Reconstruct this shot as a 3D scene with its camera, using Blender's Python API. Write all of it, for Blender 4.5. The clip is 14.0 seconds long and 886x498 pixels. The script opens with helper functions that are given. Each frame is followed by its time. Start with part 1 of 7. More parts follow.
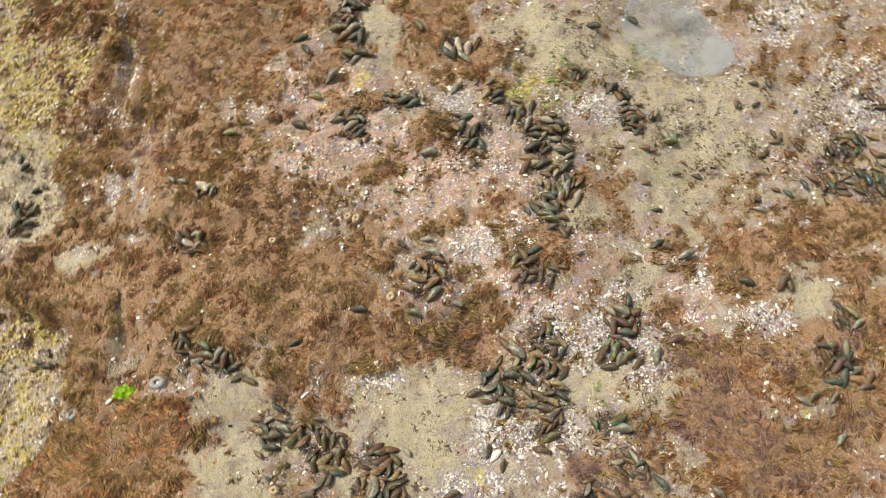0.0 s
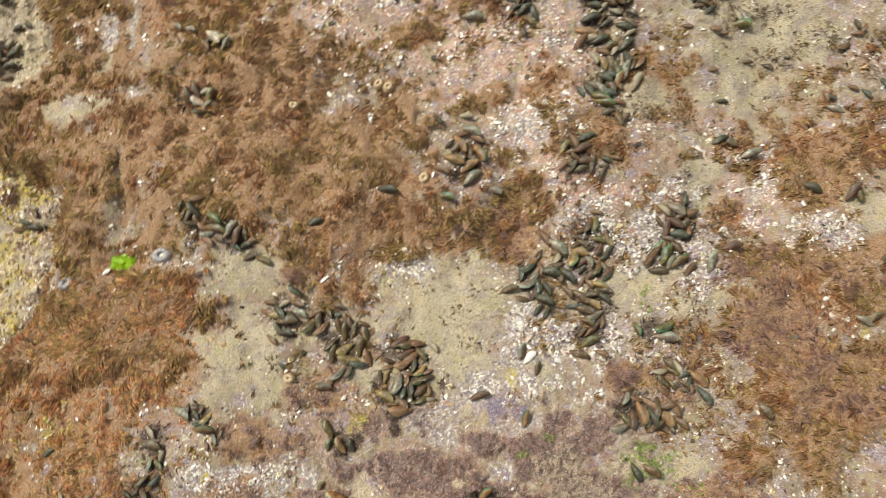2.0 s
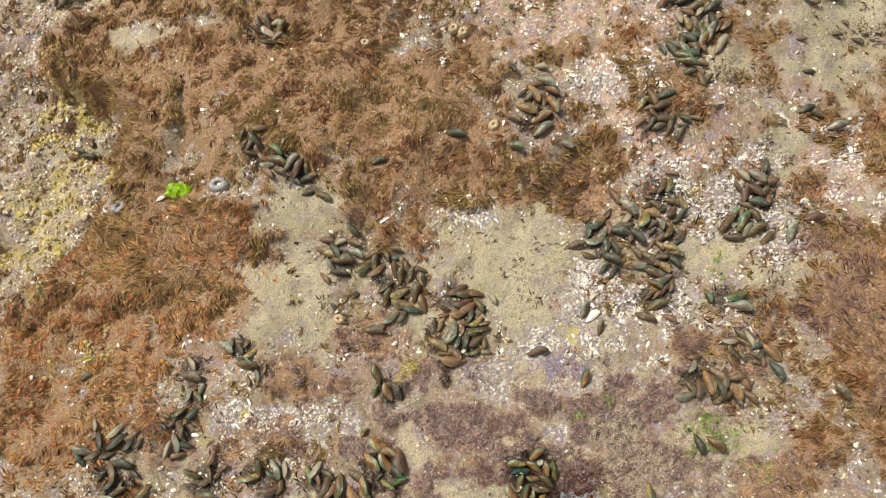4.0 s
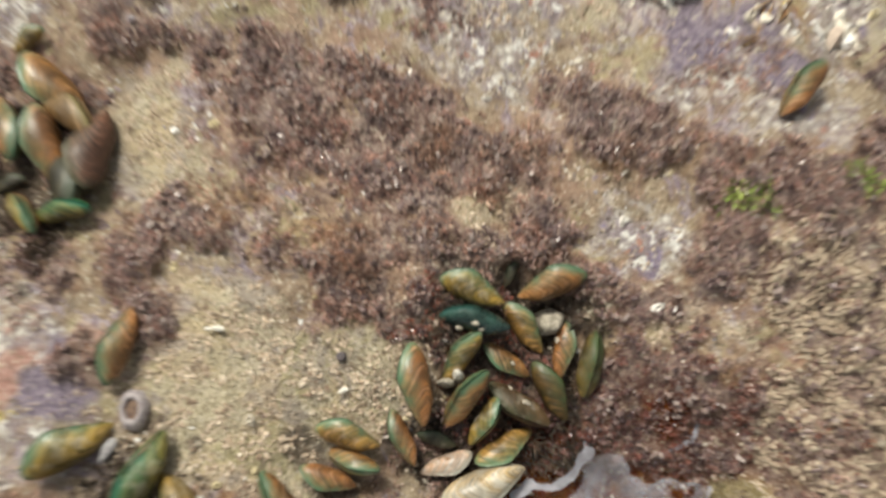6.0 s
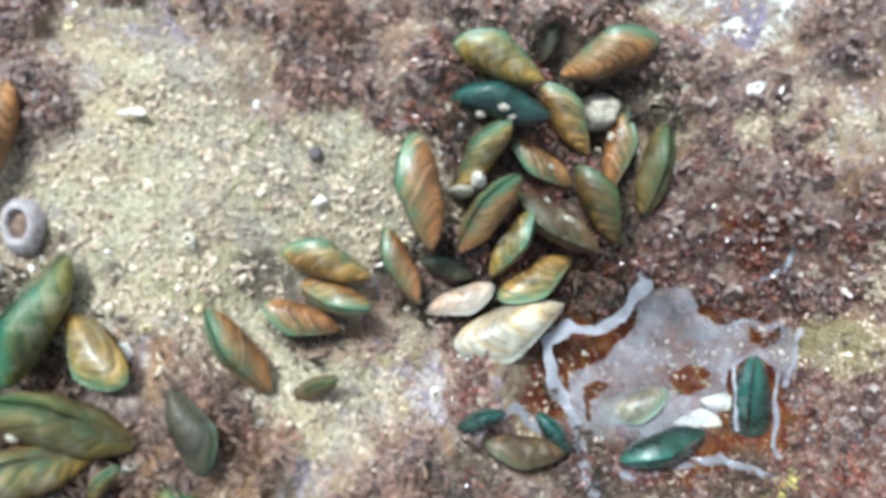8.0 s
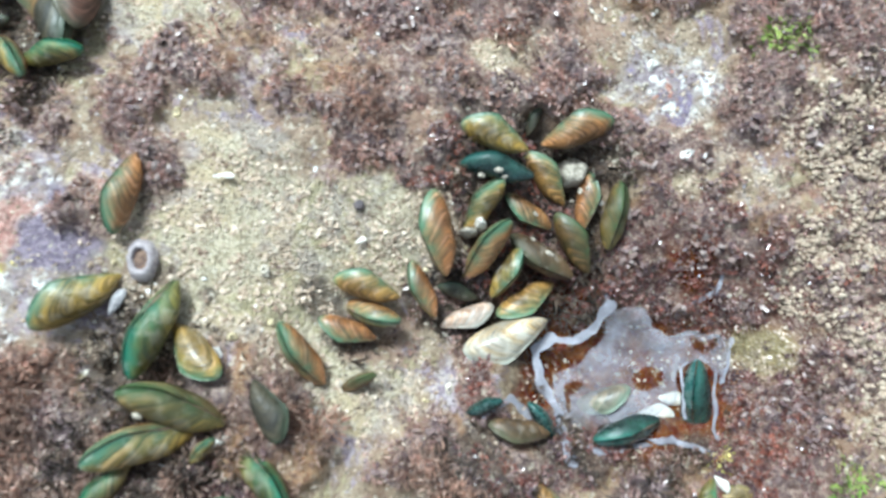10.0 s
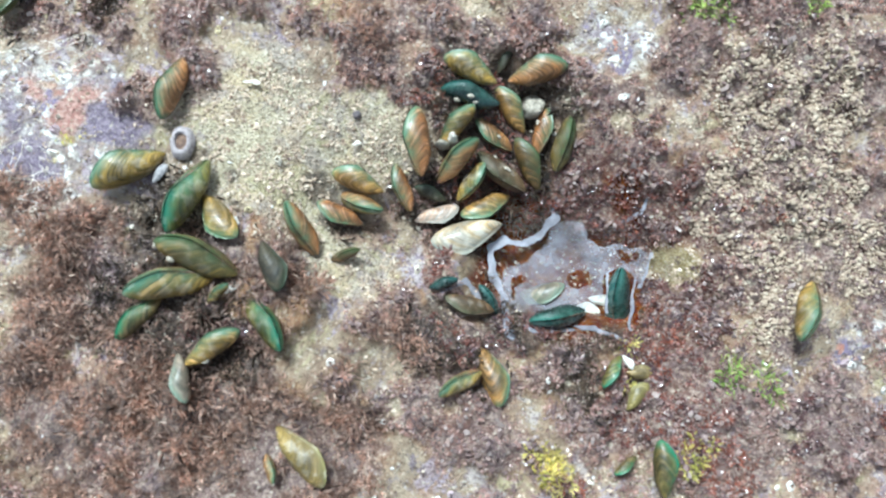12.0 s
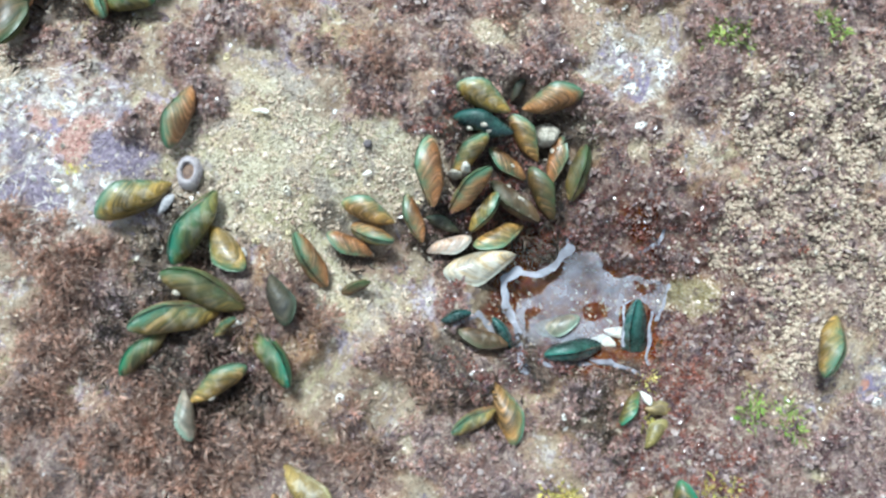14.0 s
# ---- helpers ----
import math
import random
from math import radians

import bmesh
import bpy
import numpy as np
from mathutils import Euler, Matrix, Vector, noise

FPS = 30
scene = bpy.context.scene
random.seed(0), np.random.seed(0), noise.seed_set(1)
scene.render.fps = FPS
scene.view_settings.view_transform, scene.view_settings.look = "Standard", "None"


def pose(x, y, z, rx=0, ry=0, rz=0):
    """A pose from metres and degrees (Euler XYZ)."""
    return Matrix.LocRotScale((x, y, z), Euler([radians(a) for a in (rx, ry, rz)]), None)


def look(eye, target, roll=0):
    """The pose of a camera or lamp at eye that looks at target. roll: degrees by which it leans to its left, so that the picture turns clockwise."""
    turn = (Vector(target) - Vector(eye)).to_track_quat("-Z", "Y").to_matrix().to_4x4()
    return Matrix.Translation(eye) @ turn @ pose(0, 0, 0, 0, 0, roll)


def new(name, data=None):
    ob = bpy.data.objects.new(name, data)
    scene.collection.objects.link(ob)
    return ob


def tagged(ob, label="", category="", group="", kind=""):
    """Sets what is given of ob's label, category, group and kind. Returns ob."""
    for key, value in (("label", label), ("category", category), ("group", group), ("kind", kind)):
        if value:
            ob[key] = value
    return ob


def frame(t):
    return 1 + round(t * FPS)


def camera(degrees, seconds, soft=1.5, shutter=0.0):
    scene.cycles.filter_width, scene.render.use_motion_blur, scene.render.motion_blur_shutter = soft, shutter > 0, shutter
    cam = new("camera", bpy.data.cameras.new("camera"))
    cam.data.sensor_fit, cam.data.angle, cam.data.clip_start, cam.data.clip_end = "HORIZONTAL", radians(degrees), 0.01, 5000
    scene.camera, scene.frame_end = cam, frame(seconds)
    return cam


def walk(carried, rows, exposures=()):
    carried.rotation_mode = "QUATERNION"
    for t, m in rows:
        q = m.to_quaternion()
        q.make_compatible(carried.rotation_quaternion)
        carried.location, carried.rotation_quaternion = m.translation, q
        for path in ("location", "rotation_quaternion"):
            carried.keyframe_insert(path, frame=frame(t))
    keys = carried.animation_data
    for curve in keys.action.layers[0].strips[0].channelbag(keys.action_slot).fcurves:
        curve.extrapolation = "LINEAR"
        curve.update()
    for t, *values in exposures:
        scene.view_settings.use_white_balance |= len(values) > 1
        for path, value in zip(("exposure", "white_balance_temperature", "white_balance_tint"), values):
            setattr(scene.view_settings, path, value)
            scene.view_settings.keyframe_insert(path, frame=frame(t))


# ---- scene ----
cam = camera(58.5, 14.0, soft=1.0, shutter=0.5)
cam.data.dof.use_dof, cam.data.dof.focus_distance, cam.data.dof.aperture_fstop = True, 1.25, 17.0
# seconds, eye, target, roll
PATH = [
    (0, (0.3316, 0.4005, 1.5500), (0.1846, 1.1008, -0.3176), -18.52),
    (0.5, (0.3405, 0.4122, 1.5665), (0.2199, 1.1050, -0.3058), -22.12),
    (1, (0.3129, 0.4207, 1.5203), (0.1960, 1.0774, -0.3652), -23.19),
    (1.5, (0.2543, 0.4734, 1.4657), (0.1430, 0.9834, -0.4649), -20.71),
    (2, (0.2059, 0.4649, 1.4197), (0.0946, 0.8630, -0.5371), -18.27),
    (2.5, (0.1600, 0.4513, 1.3894), (-0.0051, 0.8269, -0.5681), -23.38),
    (2.7, (0.1802, 0.4580, 1.3929), (-0.0271, 0.7885, -0.5687), -31.47),
    (4.8, (0.0987, 0.2705, 1.1735), (-0.0662, 0.7944, -0.7496), -12.85),
    (5, (0.0958, 0.2620, 1.0514), (-0.0750, 0.7478, -0.8811), -13.16),
    (5.5, (0.1078, 0.2141, 0.6617), (-0.0800, 0.6614, -1.2785), -5.90),
    (6, (0.1684, 0.2353, 0.3729), (-0.0451, 0.7115, -1.5578), -2.55),
    (6.5, (0.1396, 0.2283, 0.2994), (0.0227, 0.7655, -1.6235), 9.40),
    (7, (0.1662, 0.2492, 0.2715), (0.0981, 0.3178, -1.7261), -22.10),
    (7.5, (0.1600, 0.2251, 0.2693), (0.1446, 0.3720, -1.7252), 15.79),
    (8, (0.1574, 0.2271, 0.2722), (0.1363, 0.3823, -1.7216), 13.87),
    (8.2, (0.1615, 0.2271, 0.2742), (0.1350, 0.3689, -1.7206), 10.94),
    (10.3, (0.1578, 0.1918, 0.3694), (0.0684, 0.5037, -1.6041), 5.17),
    (10.5, (0.1571, 0.1830, 0.3811), (0.0620, 0.4748, -1.5952), 3.83),
    (11, (0.1708, 0.1802, 0.4083), (0.1066, 0.4429, -1.5734), 9.96),
    (11.5, (0.1969, 0.1631, 0.4212), (0.1176, 0.4341, -1.5588), 9.04),
    (12, (0.1968, 0.1608, 0.4269), (0.1034, 0.4333, -1.5523), 7.07),
    (12.5, (0.1948, 0.1666, 0.4222), (0.0997, 0.4530, -1.5549), 7.43),
    (13, (0.1921, 0.1630, 0.4193), (0.0875, 0.4602, -1.5558), 6.41),
    (13.5, (0.1850, 0.1587, 0.4203), (0.0786, 0.4638, -1.5534), 6.74),
    (14, (0.1881, 0.1690, 0.4181), (0.0718, 0.4660, -1.5563), 4.72),
]
EXPOSURES = [(0.0, 0.33, 7000, 6), (5.0, 0.3, 7100, 6), (5.5, 0.14, 7300, 6), (6.0, 0.22, 7000, 5), (6.5, 0.5, 6400, 2), (7.5, 0.72, 5700, 0), (8.2, 0.85, 5500, -2), (14.0, 0.86, 5350, -3)]
walk(cam, [(t, look(eye, target, roll)) for t, eye, target, roll in PATH], EXPOSURES)

# ---- light ----
world = bpy.data.worlds.new("overcast_sky")
scene.world = world
world.use_nodes = True
wn = world.node_tree.nodes
sky = wn.new("ShaderNodeTexSky")
sky.sky_type = "NISHITA"
sky.sun_disc = False
sky.sun_elevation, sky.sun_rotation = radians(58), radians(-53)
sky.air_density, sky.dust_density, sky.ozone_density = 1.0, 4.0, 1.0
pale = wn.new("ShaderNodeHueSaturation")
pale.inputs["Saturation"].default_value = 0.3
world.node_tree.links.new(sky.outputs[0], pale.inputs["Color"])
world.node_tree.links.new(pale.outputs[0], wn["Background"].inputs[0])
wn["Background"].inputs[1].default_value = 0.085
sun = new("sun", bpy.data.lights.new("sun", "SUN"))
sun.data.energy, sun.data.angle, sun.data.color = 3.1, radians(14), (1.0, 0.97, 0.92)
sun.matrix_world = look((-1.6, 1.2, 3.3), (0, 0, 0))

# ---- materials ----
class Mat:
    """A node material, written as small expressions over the world position in metres."""

    def __init__(self, name):
        self.m = bpy.data.materials.new(name)
        self.m.use_nodes = True
        self.n, self.l = self.m.node_tree.nodes, self.m.node_tree.links
        self.bsdf = self.n["Principled BSDF"]
        self.pos = self.n.new("ShaderNodeNewGeometry").outputs["Position"]

    def put(self, value, socket):
        if isinstance(value, bpy.types.NodeSocket):
            self.l.new(value, socket)
        elif isinstance(value, tuple) and len(value) == 3 and socket.type == "RGBA":
            socket.default_value = (*value, 1)
        else:
            socket.default_value = value

    def attr(self, name):
        a = self.n.new("ShaderNodeAttribute")
        a.attribute_name = name
        return a.outputs["Fac"]

    def local(self):
        return self.n.new("ShaderNodeTexCoord").outputs["Object"]

    def island(self):
        return self.n.new("ShaderNodeNewGeometry").outputs["Random Per Island"]

    def chance(self):
        return self.n.new("ShaderNodeObjectInfo").outputs["Random"]

    def noise(self, scale, detail=3.0, rough=0.6, vec=None, warp=0.0):
        t = self.n.new("ShaderNodeTexNoise")
        self.put(vec or self.pos, t.inputs["Vector"])
        t.inputs["Scale"].default_value, t.inputs["Detail"].default_value = scale, detail
        t.inputs["Roughness"].default_value, t.inputs["Distortion"].default_value = rough, warp
        return t.outputs["Fac"]

    def cells(self, scale, feature="F1", vec=None):
        t = self.n.new("ShaderNodeTexVoronoi")
        t.feature = feature
        self.put(vec or self.pos, t.inputs["Vector"])
        t.inputs["Scale"].default_value = scale
        return t.outputs["Distance"]

    def step(self, value, lo, hi, a=0.0, b=1.0):
        r = self.n.new("ShaderNodeMapRange")
        r.interpolation_type = "SMOOTHSTEP"
        for key, v in zip(("Value", "From Min", "From Max", "To Min", "To Max"), (value, lo, hi, a, b)):
            self.put(v, r.inputs[key])
        return r.outputs["Result"]

    def math(self, op, a, b=0.0):
        r = self.n.new("ShaderNodeMath")
        r.operation = op
        self.put(a, r.inputs[0]), self.put(b, r.inputs[1])
        return r.outputs[0]

    def mix(self, f, a, b):
        r = self.n.new("ShaderNodeMix")
        r.data_type = "RGBA"
        self.put(f, r.inputs[0]), self.put(a, r.inputs[6]), self.put(b, r.inputs[7])
        return r.outputs[2]

    def hsv(self, color, hue=0.5, sat=1.0, val=1.0):
        r = self.n.new("ShaderNodeHueSaturation")
        for key, v in zip(("Hue", "Saturation", "Value", "Color"), (hue, sat, val, color)):
            self.put(v, r.inputs[key])
        return r.outputs[0]

    def bump(self, height, distance, strength=1.0, under=None):
        r = self.n.new("ShaderNodeBump")
        self.put(height, r.inputs["Height"])
        r.inputs["Distance"].default_value, r.inputs["Strength"].default_value = distance, strength
        if under:
            self.put(under, r.inputs["Normal"])
        return r.outputs[0]

    def done(self, color, rough=0.8, normal=None, **more):
        self.put(color, self.bsdf.inputs["Base Color"]), self.put(rough, self.bsdf.inputs["Roughness"])
        if normal:
            self.put(normal, self.bsdf.inputs["Normal"])
        for key, v in more.items():
            self.put(v, self.bsdf.inputs[key.replace("_", " ")])
        return self.m


def rock_material():
    k = Mat("rock")
    big, mid, fine = k.noise(14, 3), k.noise(75, 5, 0.7), k.noise(330, 4, 0.7)
    grain = k.noise(1300, 2, 0.6)
    color = k.mix(k.step(mid, 0.38, 0.62), (0.25, 0.175, 0.115), (0.44, 0.35, 0.245))
    color = k.mix(k.step(k.noise(45, 5, 0.75, warp=0.6), 0.55, 0.66), color, (0.22, 0.175, 0.19))
    color = k.mix(k.step(big, 0.45, 0.62, 0.0, 0.6), color, (0.42, 0.255, 0.19))
    color = k.mix(k.step(k.noise(28, 5, 0.75, warp=0.6), 0.54, 0.60, 0.0, 0.85), color, k.mix(k.step(fine, 0.4, 0.6), (0.25, 0.19, 0.25), (0.50, 0.43, 0.47)))
    pink = k.mix(k.step(k.noise(120, 5, 0.75), 0.40, 0.60), (0.50, 0.27, 0.195), (0.68, 0.50, 0.385))
    pink = k.mix(k.step(k.noise(38, 4, 0.7), 0.50, 0.60), pink, (0.33, 0.25, 0.28))
    pink = k.mix(k.step(k.noise(51, 4, 0.7, warp=0.4), 0.54, 0.62, 0.0, 0.8), pink, (0.36, 0.17, 0.135))
    pink = k.mix(k.step(k.noise(62, 4, 0.7), 0.56, 0.66), pink, (0.52, 0.40, 0.22))
    color = k.mix(k.attr("pink"), color, pink)
    sand = k.mix(k.step(fine, 0.36, 0.60), (0.40, 0.335, 0.215), (0.66, 0.585, 0.42))
    sand = k.mix(k.step(k.noise(26, 5, 0.75), 0.47, 0.60, 0.0, 0.8), sand, (0.37, 0.31, 0.27))
    sand = k.mix(k.step(k.noise(31, 5, 0.7, warp=0.5), 0.50, 0.60, 0.0, 0.45), sand, (0.62, 0.47, 0.26))
    sand = k.mix(k.step(k.noise(37, 5, 0.75, warp=0.6), 0.56, 0.62, 0.0, 0.55), sand, (0.36, 0.30, 0.31))
    sand = k.mix(k.step(k.noise(85, 5, 0.75), 0.58, 0.66, 0.0, 0.8), sand, (0.20, 0.13, 0.085))
    sand = k.mix(k.step(k.noise(700, 2), 0.58, 0.70), sand, (0.13, 0.09, 0.06))
    sand = k.mix(k.step(k.noise(330, 3, 0.6), 0.56, 0.66, 0.0, 0.65), sand, (0.26, 0.19, 0.12))
    color = k.mix(k.attr("sand"), color, sand)
    crust = k.mix(k.step(k.cells(170), 0.12, 0.7), (0.80, 0.76, 0.69), (0.32, 0.26, 0.24))
    crust = k.mix(k.step(k.noise(60, 4, 0.7), 0.48, 0.58), crust, (0.33, 0.27, 0.29))
    crust = k.mix(k.step(k.noise(95, 4, 0.7), 0.58, 0.64), crust, (0.14, 0.10, 0.09))
    crust = k.mix(k.step(k.noise(42, 4, 0.7, warp=0.3), 0.57, 0.62), crust, (0.27, 0.22, 0.31))
    crust = k.mix(k.step(k.noise(55, 4, 0.7, warp=0.3), 0.60, 0.65), crust, (0.50, 0.24, 0.18))
    crust = k.mix(k.step(k.noise(140, 3, 0.6), 0.55, 0.62), crust, (0.84, 0.82, 0.78))
    color = k.mix(k.step(k.noise(24, 5, 0.75, warp=0.5), 0.54, 0.60, 0.0, 0.65), color, k.mix(k.step(fine, 0.4, 0.6), (0.34, 0.30, 0.15), (0.52, 0.46, 0.27)))
    color = k.mix(k.math("MULTIPLY", k.step(k.noise(33, 5, 0.75, warp=0.5), 0.54, 0.60, 0.0, 0.55), k.step(k.attr("sand"), 0.0, 1.0, 1.0, 0.15)), color, k.mix(k.step(k.noise(190, 3), 0.45, 0.55), (0.30, 0.24, 0.30), (0.66, 0.60, 0.58)))
    color = k.mix(k.math("MULTIPLY", k.attr("white"), k.step(k.noise(90, 3), 0.34, 0.52)), color, crust)
    color = k.mix(k.attr("violet"), color, k.mix(k.step(fine, 0.4, 0.6), (0.17, 0.135, 0.19), (0.33, 0.27, 0.33)))
    color = k.mix(k.attr("coral"), color, k.mix(k.step(fine, 0.4, 0.6), (0.38, 0.19, 0.155), (0.56, 0.36, 0.30)))
    color = k.mix(k.math("MULTIPLY", k.attr("yellow"), k.step(k.noise(120, 4), 0.34, 0.6)), color, (0.60, 0.48, 0.10))
    color = k.mix(k.attr("turf"), color, k.mix(k.step(fine, 0.40, 0.60), k.mix(k.step(mid, 0.4, 0.6), (0.27, 0.13, 0.06), (0.27, 0.155, 0.095)), k.mix(k.step(grain, 0.45, 0.6), (0.40, 0.23, 0.115), (0.48, 0.335, 0.20))))
    plum = k.mix(k.step(fine, 0.42, 0.66), k.mix(k.step(mid, 0.4, 0.6), (0.17, 0.095, 0.075), (0.20, 0.14, 0.132)), (0.43, 0.325, 0.27))
    color = k.mix(k.math("MULTIPLY", k.attr("plum"), k.attr("turf")), color, plum)
    # byssus and silt colour, with shade under the clumps painted in
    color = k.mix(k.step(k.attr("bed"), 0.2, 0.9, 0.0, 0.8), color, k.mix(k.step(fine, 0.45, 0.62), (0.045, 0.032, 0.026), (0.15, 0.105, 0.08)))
    red = k.mix(k.step(k.noise(220, 4), 0.4, 0.6), (0.125, 0.022, 0.012), (0.21, 0.09, 0.042))
    color = k.mix(k.attr("red"), color, red)
    color = k.mix(k.step(k.noise(260, 3, 0.6), 0.60, 0.68, 0.0, 0.75), color, (0.70, 0.63, 0.50))
    color = k.mix(k.step(grain, 0.60, 0.72, 0.0, 0.6), color, (0.72, 0.66, 0.55))
    color = k.mix(k.step(k.noise(240, 4, 0.7, warp=0.4), 0.58, 0.66, 0.0, 0.8), color, (0.11, 0.07, 0.045))
    color = k.mix(k.step(k.noise(900, 2), 0.62, 0.72, 0.0, 0.7), color, (0.10, 0.07, 0.05))
    wet = k.attr("wet")
    color = k.hsv(color, val=k.step(wet, 0.0, 1.0, 1.0, 0.85), sat=k.step(wet, 0.0, 1.0, 1.0, 1.2))
    n = k.bump(k.noise(200, 4, 0.7), 0.006, 0.9)
    n = k.bump(grain, 0.0014, 0.8, n)
    return k.done(color, k.step(wet, 0.0, 1.0, 0.8, 0.2), n)


def turf_material(name, colors, wet=0.0, thin=0.25, mottle=0.35, scale=130, dark=0.75):
    """Fine seaweed: two colours by place, a third strand by strand."""
    k = Mat(name)
    a, b, c, d = colors
    color = k.mix(k.step(k.noise(11, 4, 0.65), 0.39, 0.54), a, b)
    color = k.mix(k.step(k.noise(70, 5, 0.75), 0.48, 0.60), color, c)
    color = k.mix(k.step(k.noise(6, 4, 0.65), 0.53, 0.62, 0.0, 0.55), color, c)
    color = k.mix(k.step(k.noise(310, 3, 0.6), 0.52, 0.66, 0.0, 0.5), color, d)
    color = k.mix(k.step(k.noise(230, 3, 0.65, warp=0.4), 0.50, 0.62, 0.0, dark), color, k.hsv(c, val=0.55))
    color = k.mix(k.step(k.island(), 0.84, 1.0, 0.0, 0.8), color, d)
    color = k.hsv(color, val=k.step(k.noise(scale, 3, 0.6), 0.36, 0.64, 1 - mottle, 1 + mottle))
    color = k.hsv(color, val=k.step(k.island(), 0.0, 1.0, 0.85, 1.15))
    see = k.n.new("ShaderNodeBsdfTranslucent")
    k.l.new(color, see.inputs[0])
    both = k.n.new("ShaderNodeMixShader")
    both.inputs[0].default_value = thin
    m = k.done(color, 0.7 - 0.35 * wet)
    k.l.new(k.bsdf.outputs[0], both.inputs[1])
    k.l.new(see.outputs[0], both.inputs[2])
    k.l.new(both.outputs[0], k.n["Material Output"].inputs[0])
    return m


def shell_material(name, body, band, rim, worn, gloss=0.38, coat=0.2):
    """A mussel's valve: growth bands round the beak, a coloured lip, a worn back."""
    k = Mat(name)
    p = k.local()
    sep = k.n.new("ShaderNodeSeparateXYZ")
    k.put(p, sep.inputs[0])
    y = sep.outputs[1]
    reach = k.attr("growth")
    shift = k.math("MULTIPLY", k.chance(), 7.0)
    rings = k.n.new("ShaderNodeCombineXYZ")
    k.put(k.math("ADD", k.math("MULTIPLY", reach, 1.0), shift), rings.inputs[0])
    k.put(k.math("MULTIPLY", y, 0.14), rings.inputs[1])
    coarse = k.noise(7.0, 3, 0.55, rings.outputs[0])
    lines = k.noise(38.0, 2, 0.5, rings.outputs[0])
    color = k.mix(k.step(coarse, 0.30, 0.72), body, band)
    color = k.mix(k.step(k.chance(), 0.35, 0.75, 0.0, 0.0 if worn > 0.4 else 0.45), color, k.hsv(color, hue=0.53, sat=1.05, val=0.9))
    color = k.mix(k.step(lines, 0.44, 0.60, 0.0, 0.7), color, k.hsv(color, val=0.35))
    color = k.mix(k.step(k.noise(12.0, 3, 0.6, rings.outputs[0]), 0.52, 0.66, 0.0, 0.6), color, k.hsv(band, sat=0.85, val=1.7))
    patch = k.noise(3.5, 3, 0.6, p)
    edge = k.math("ADD", k.attr("rim"), k.step(patch, 0.3, 0.7, -0.16, 0.16))
    color = k.mix(k.step(edge, 0.12, 0.85, 0.0, 0.86), color, k.mix(k.step(edge, 0.35, 1.0), k.hsv(rim, hue=0.46, sat=0.8, val=0.9), rim))
    color = k.mix(k.step(k.math("ADD", k.noise(6.0, 4, 0.65, p), k.step(k.chance(), 0.0, 1.0, -0.12, 0.1)), 0.58, 0.70, 0.0, worn), color, (0.55, 0.50, 0.42))
    color = k.mix(k.step(k.noise(2.6, 2, 0.5, p), 0.46, 0.64, 0.0, 0.7), color, k.hsv(color, val=0.38))
    color = k.hsv(color, hue=k.step(k.chance(), 0.0, 1.0, 0.485, 0.515), val=k.step(k.noise(1.7, 1, 0.5, rings.outputs[0]), 0.3, 0.7, 0.75, 1.2))
    n = k.bump(lines, 0.0006, 0.6)
    n = k.bump(k.noise(900, 2), 0.0003, 0.5, n)
    return k.done(color, k.step(k.noise(12.0, 3, 0.6, p), 0.3, 0.7, gloss - 0.08, gloss + 0.2), n, Coat_Weight=coat, Coat_Roughness=0.22)


def plain_material(name, a, b, scale=300, rough=0.7, bump=0.001):
    k = Mat(name)
    color = k.mix(k.step(k.noise(scale, 4, 0.65), 0.35, 0.65), a, b)
    return k.done(color, rough, k.bump(k.noise(scale * 2.5, 3), bump, 0.7))


def grit_material(name, colors, rough=0.7):
    k = Mat(name)
    a, b, c, d = colors
    r = k.island()
    color = k.mix(k.step(r, 0.3, 0.4), a, b)
    color = k.mix(k.step(r, 0.62, 0.70), color, c)
    color = k.mix(k.step(r, 0.86, 0.9), color, d)
    return k.done(k.hsv(color, val=k.step(k.noise(500, 3), 0.3, 0.7, 0.75, 1.1)), rough)


def packed_shell_material():
    """Small crowded mussels: a tone for each, a paler worn back, dark growth rings."""
    k = Mat("packed_shells")
    r = k.attr("tone")
    color = k.mix(k.step(r, 0.15, 0.35), (0.06, 0.042, 0.02), (0.12, 0.068, 0.032))
    color = k.mix(k.step(r, 0.45, 0.55), color, (0.15, 0.08, 0.04))
    color = k.mix(k.step(r, 0.68, 0.72), color, (0.05, 0.06, 0.04))
    color = k.mix(k.step(r, 0.86, 0.90), color, (0.26, 0.22, 0.15))
    color = k.mix(k.step(k.attr("rim"), 0.5, 1.3, 0.0, 0.7), color, (0.05, 0.09, 0.04))
    color = k.mix(k.step(k.noise(120, 3), 0.5, 0.68, 0.0, 0.5), color, k.hsv(color, val=0.45))
    color = k.mix(k.step(k.noise(160, 3), 0.58, 0.70, 0.0, 0.4), color, (0.50, 0.44, 0.36))
    return k.done(color, 0.52, k.bump(k.noise(500, 2), 0.0006, 0.5))


def water_material():
    k = Mat("still_water")
    n = k.bump(k.noise(30, 2), 0.002, 0.25)
    return k.done((0.93, 0.96, 0.95), 0.03, n, Transmission_Weight=1.0, IOR=1.33)


def sky_sheen_material(name, thin, thick, scale=70, a=(0.26, 0.255, 0.29), b=(0.42, 0.415, 0.46)):
    """Sky reflection on standing water, painted as a pale layer: thin, and gone in places."""
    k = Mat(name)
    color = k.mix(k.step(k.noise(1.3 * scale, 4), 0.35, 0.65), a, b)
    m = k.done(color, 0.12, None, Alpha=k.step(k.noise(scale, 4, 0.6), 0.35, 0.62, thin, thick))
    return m


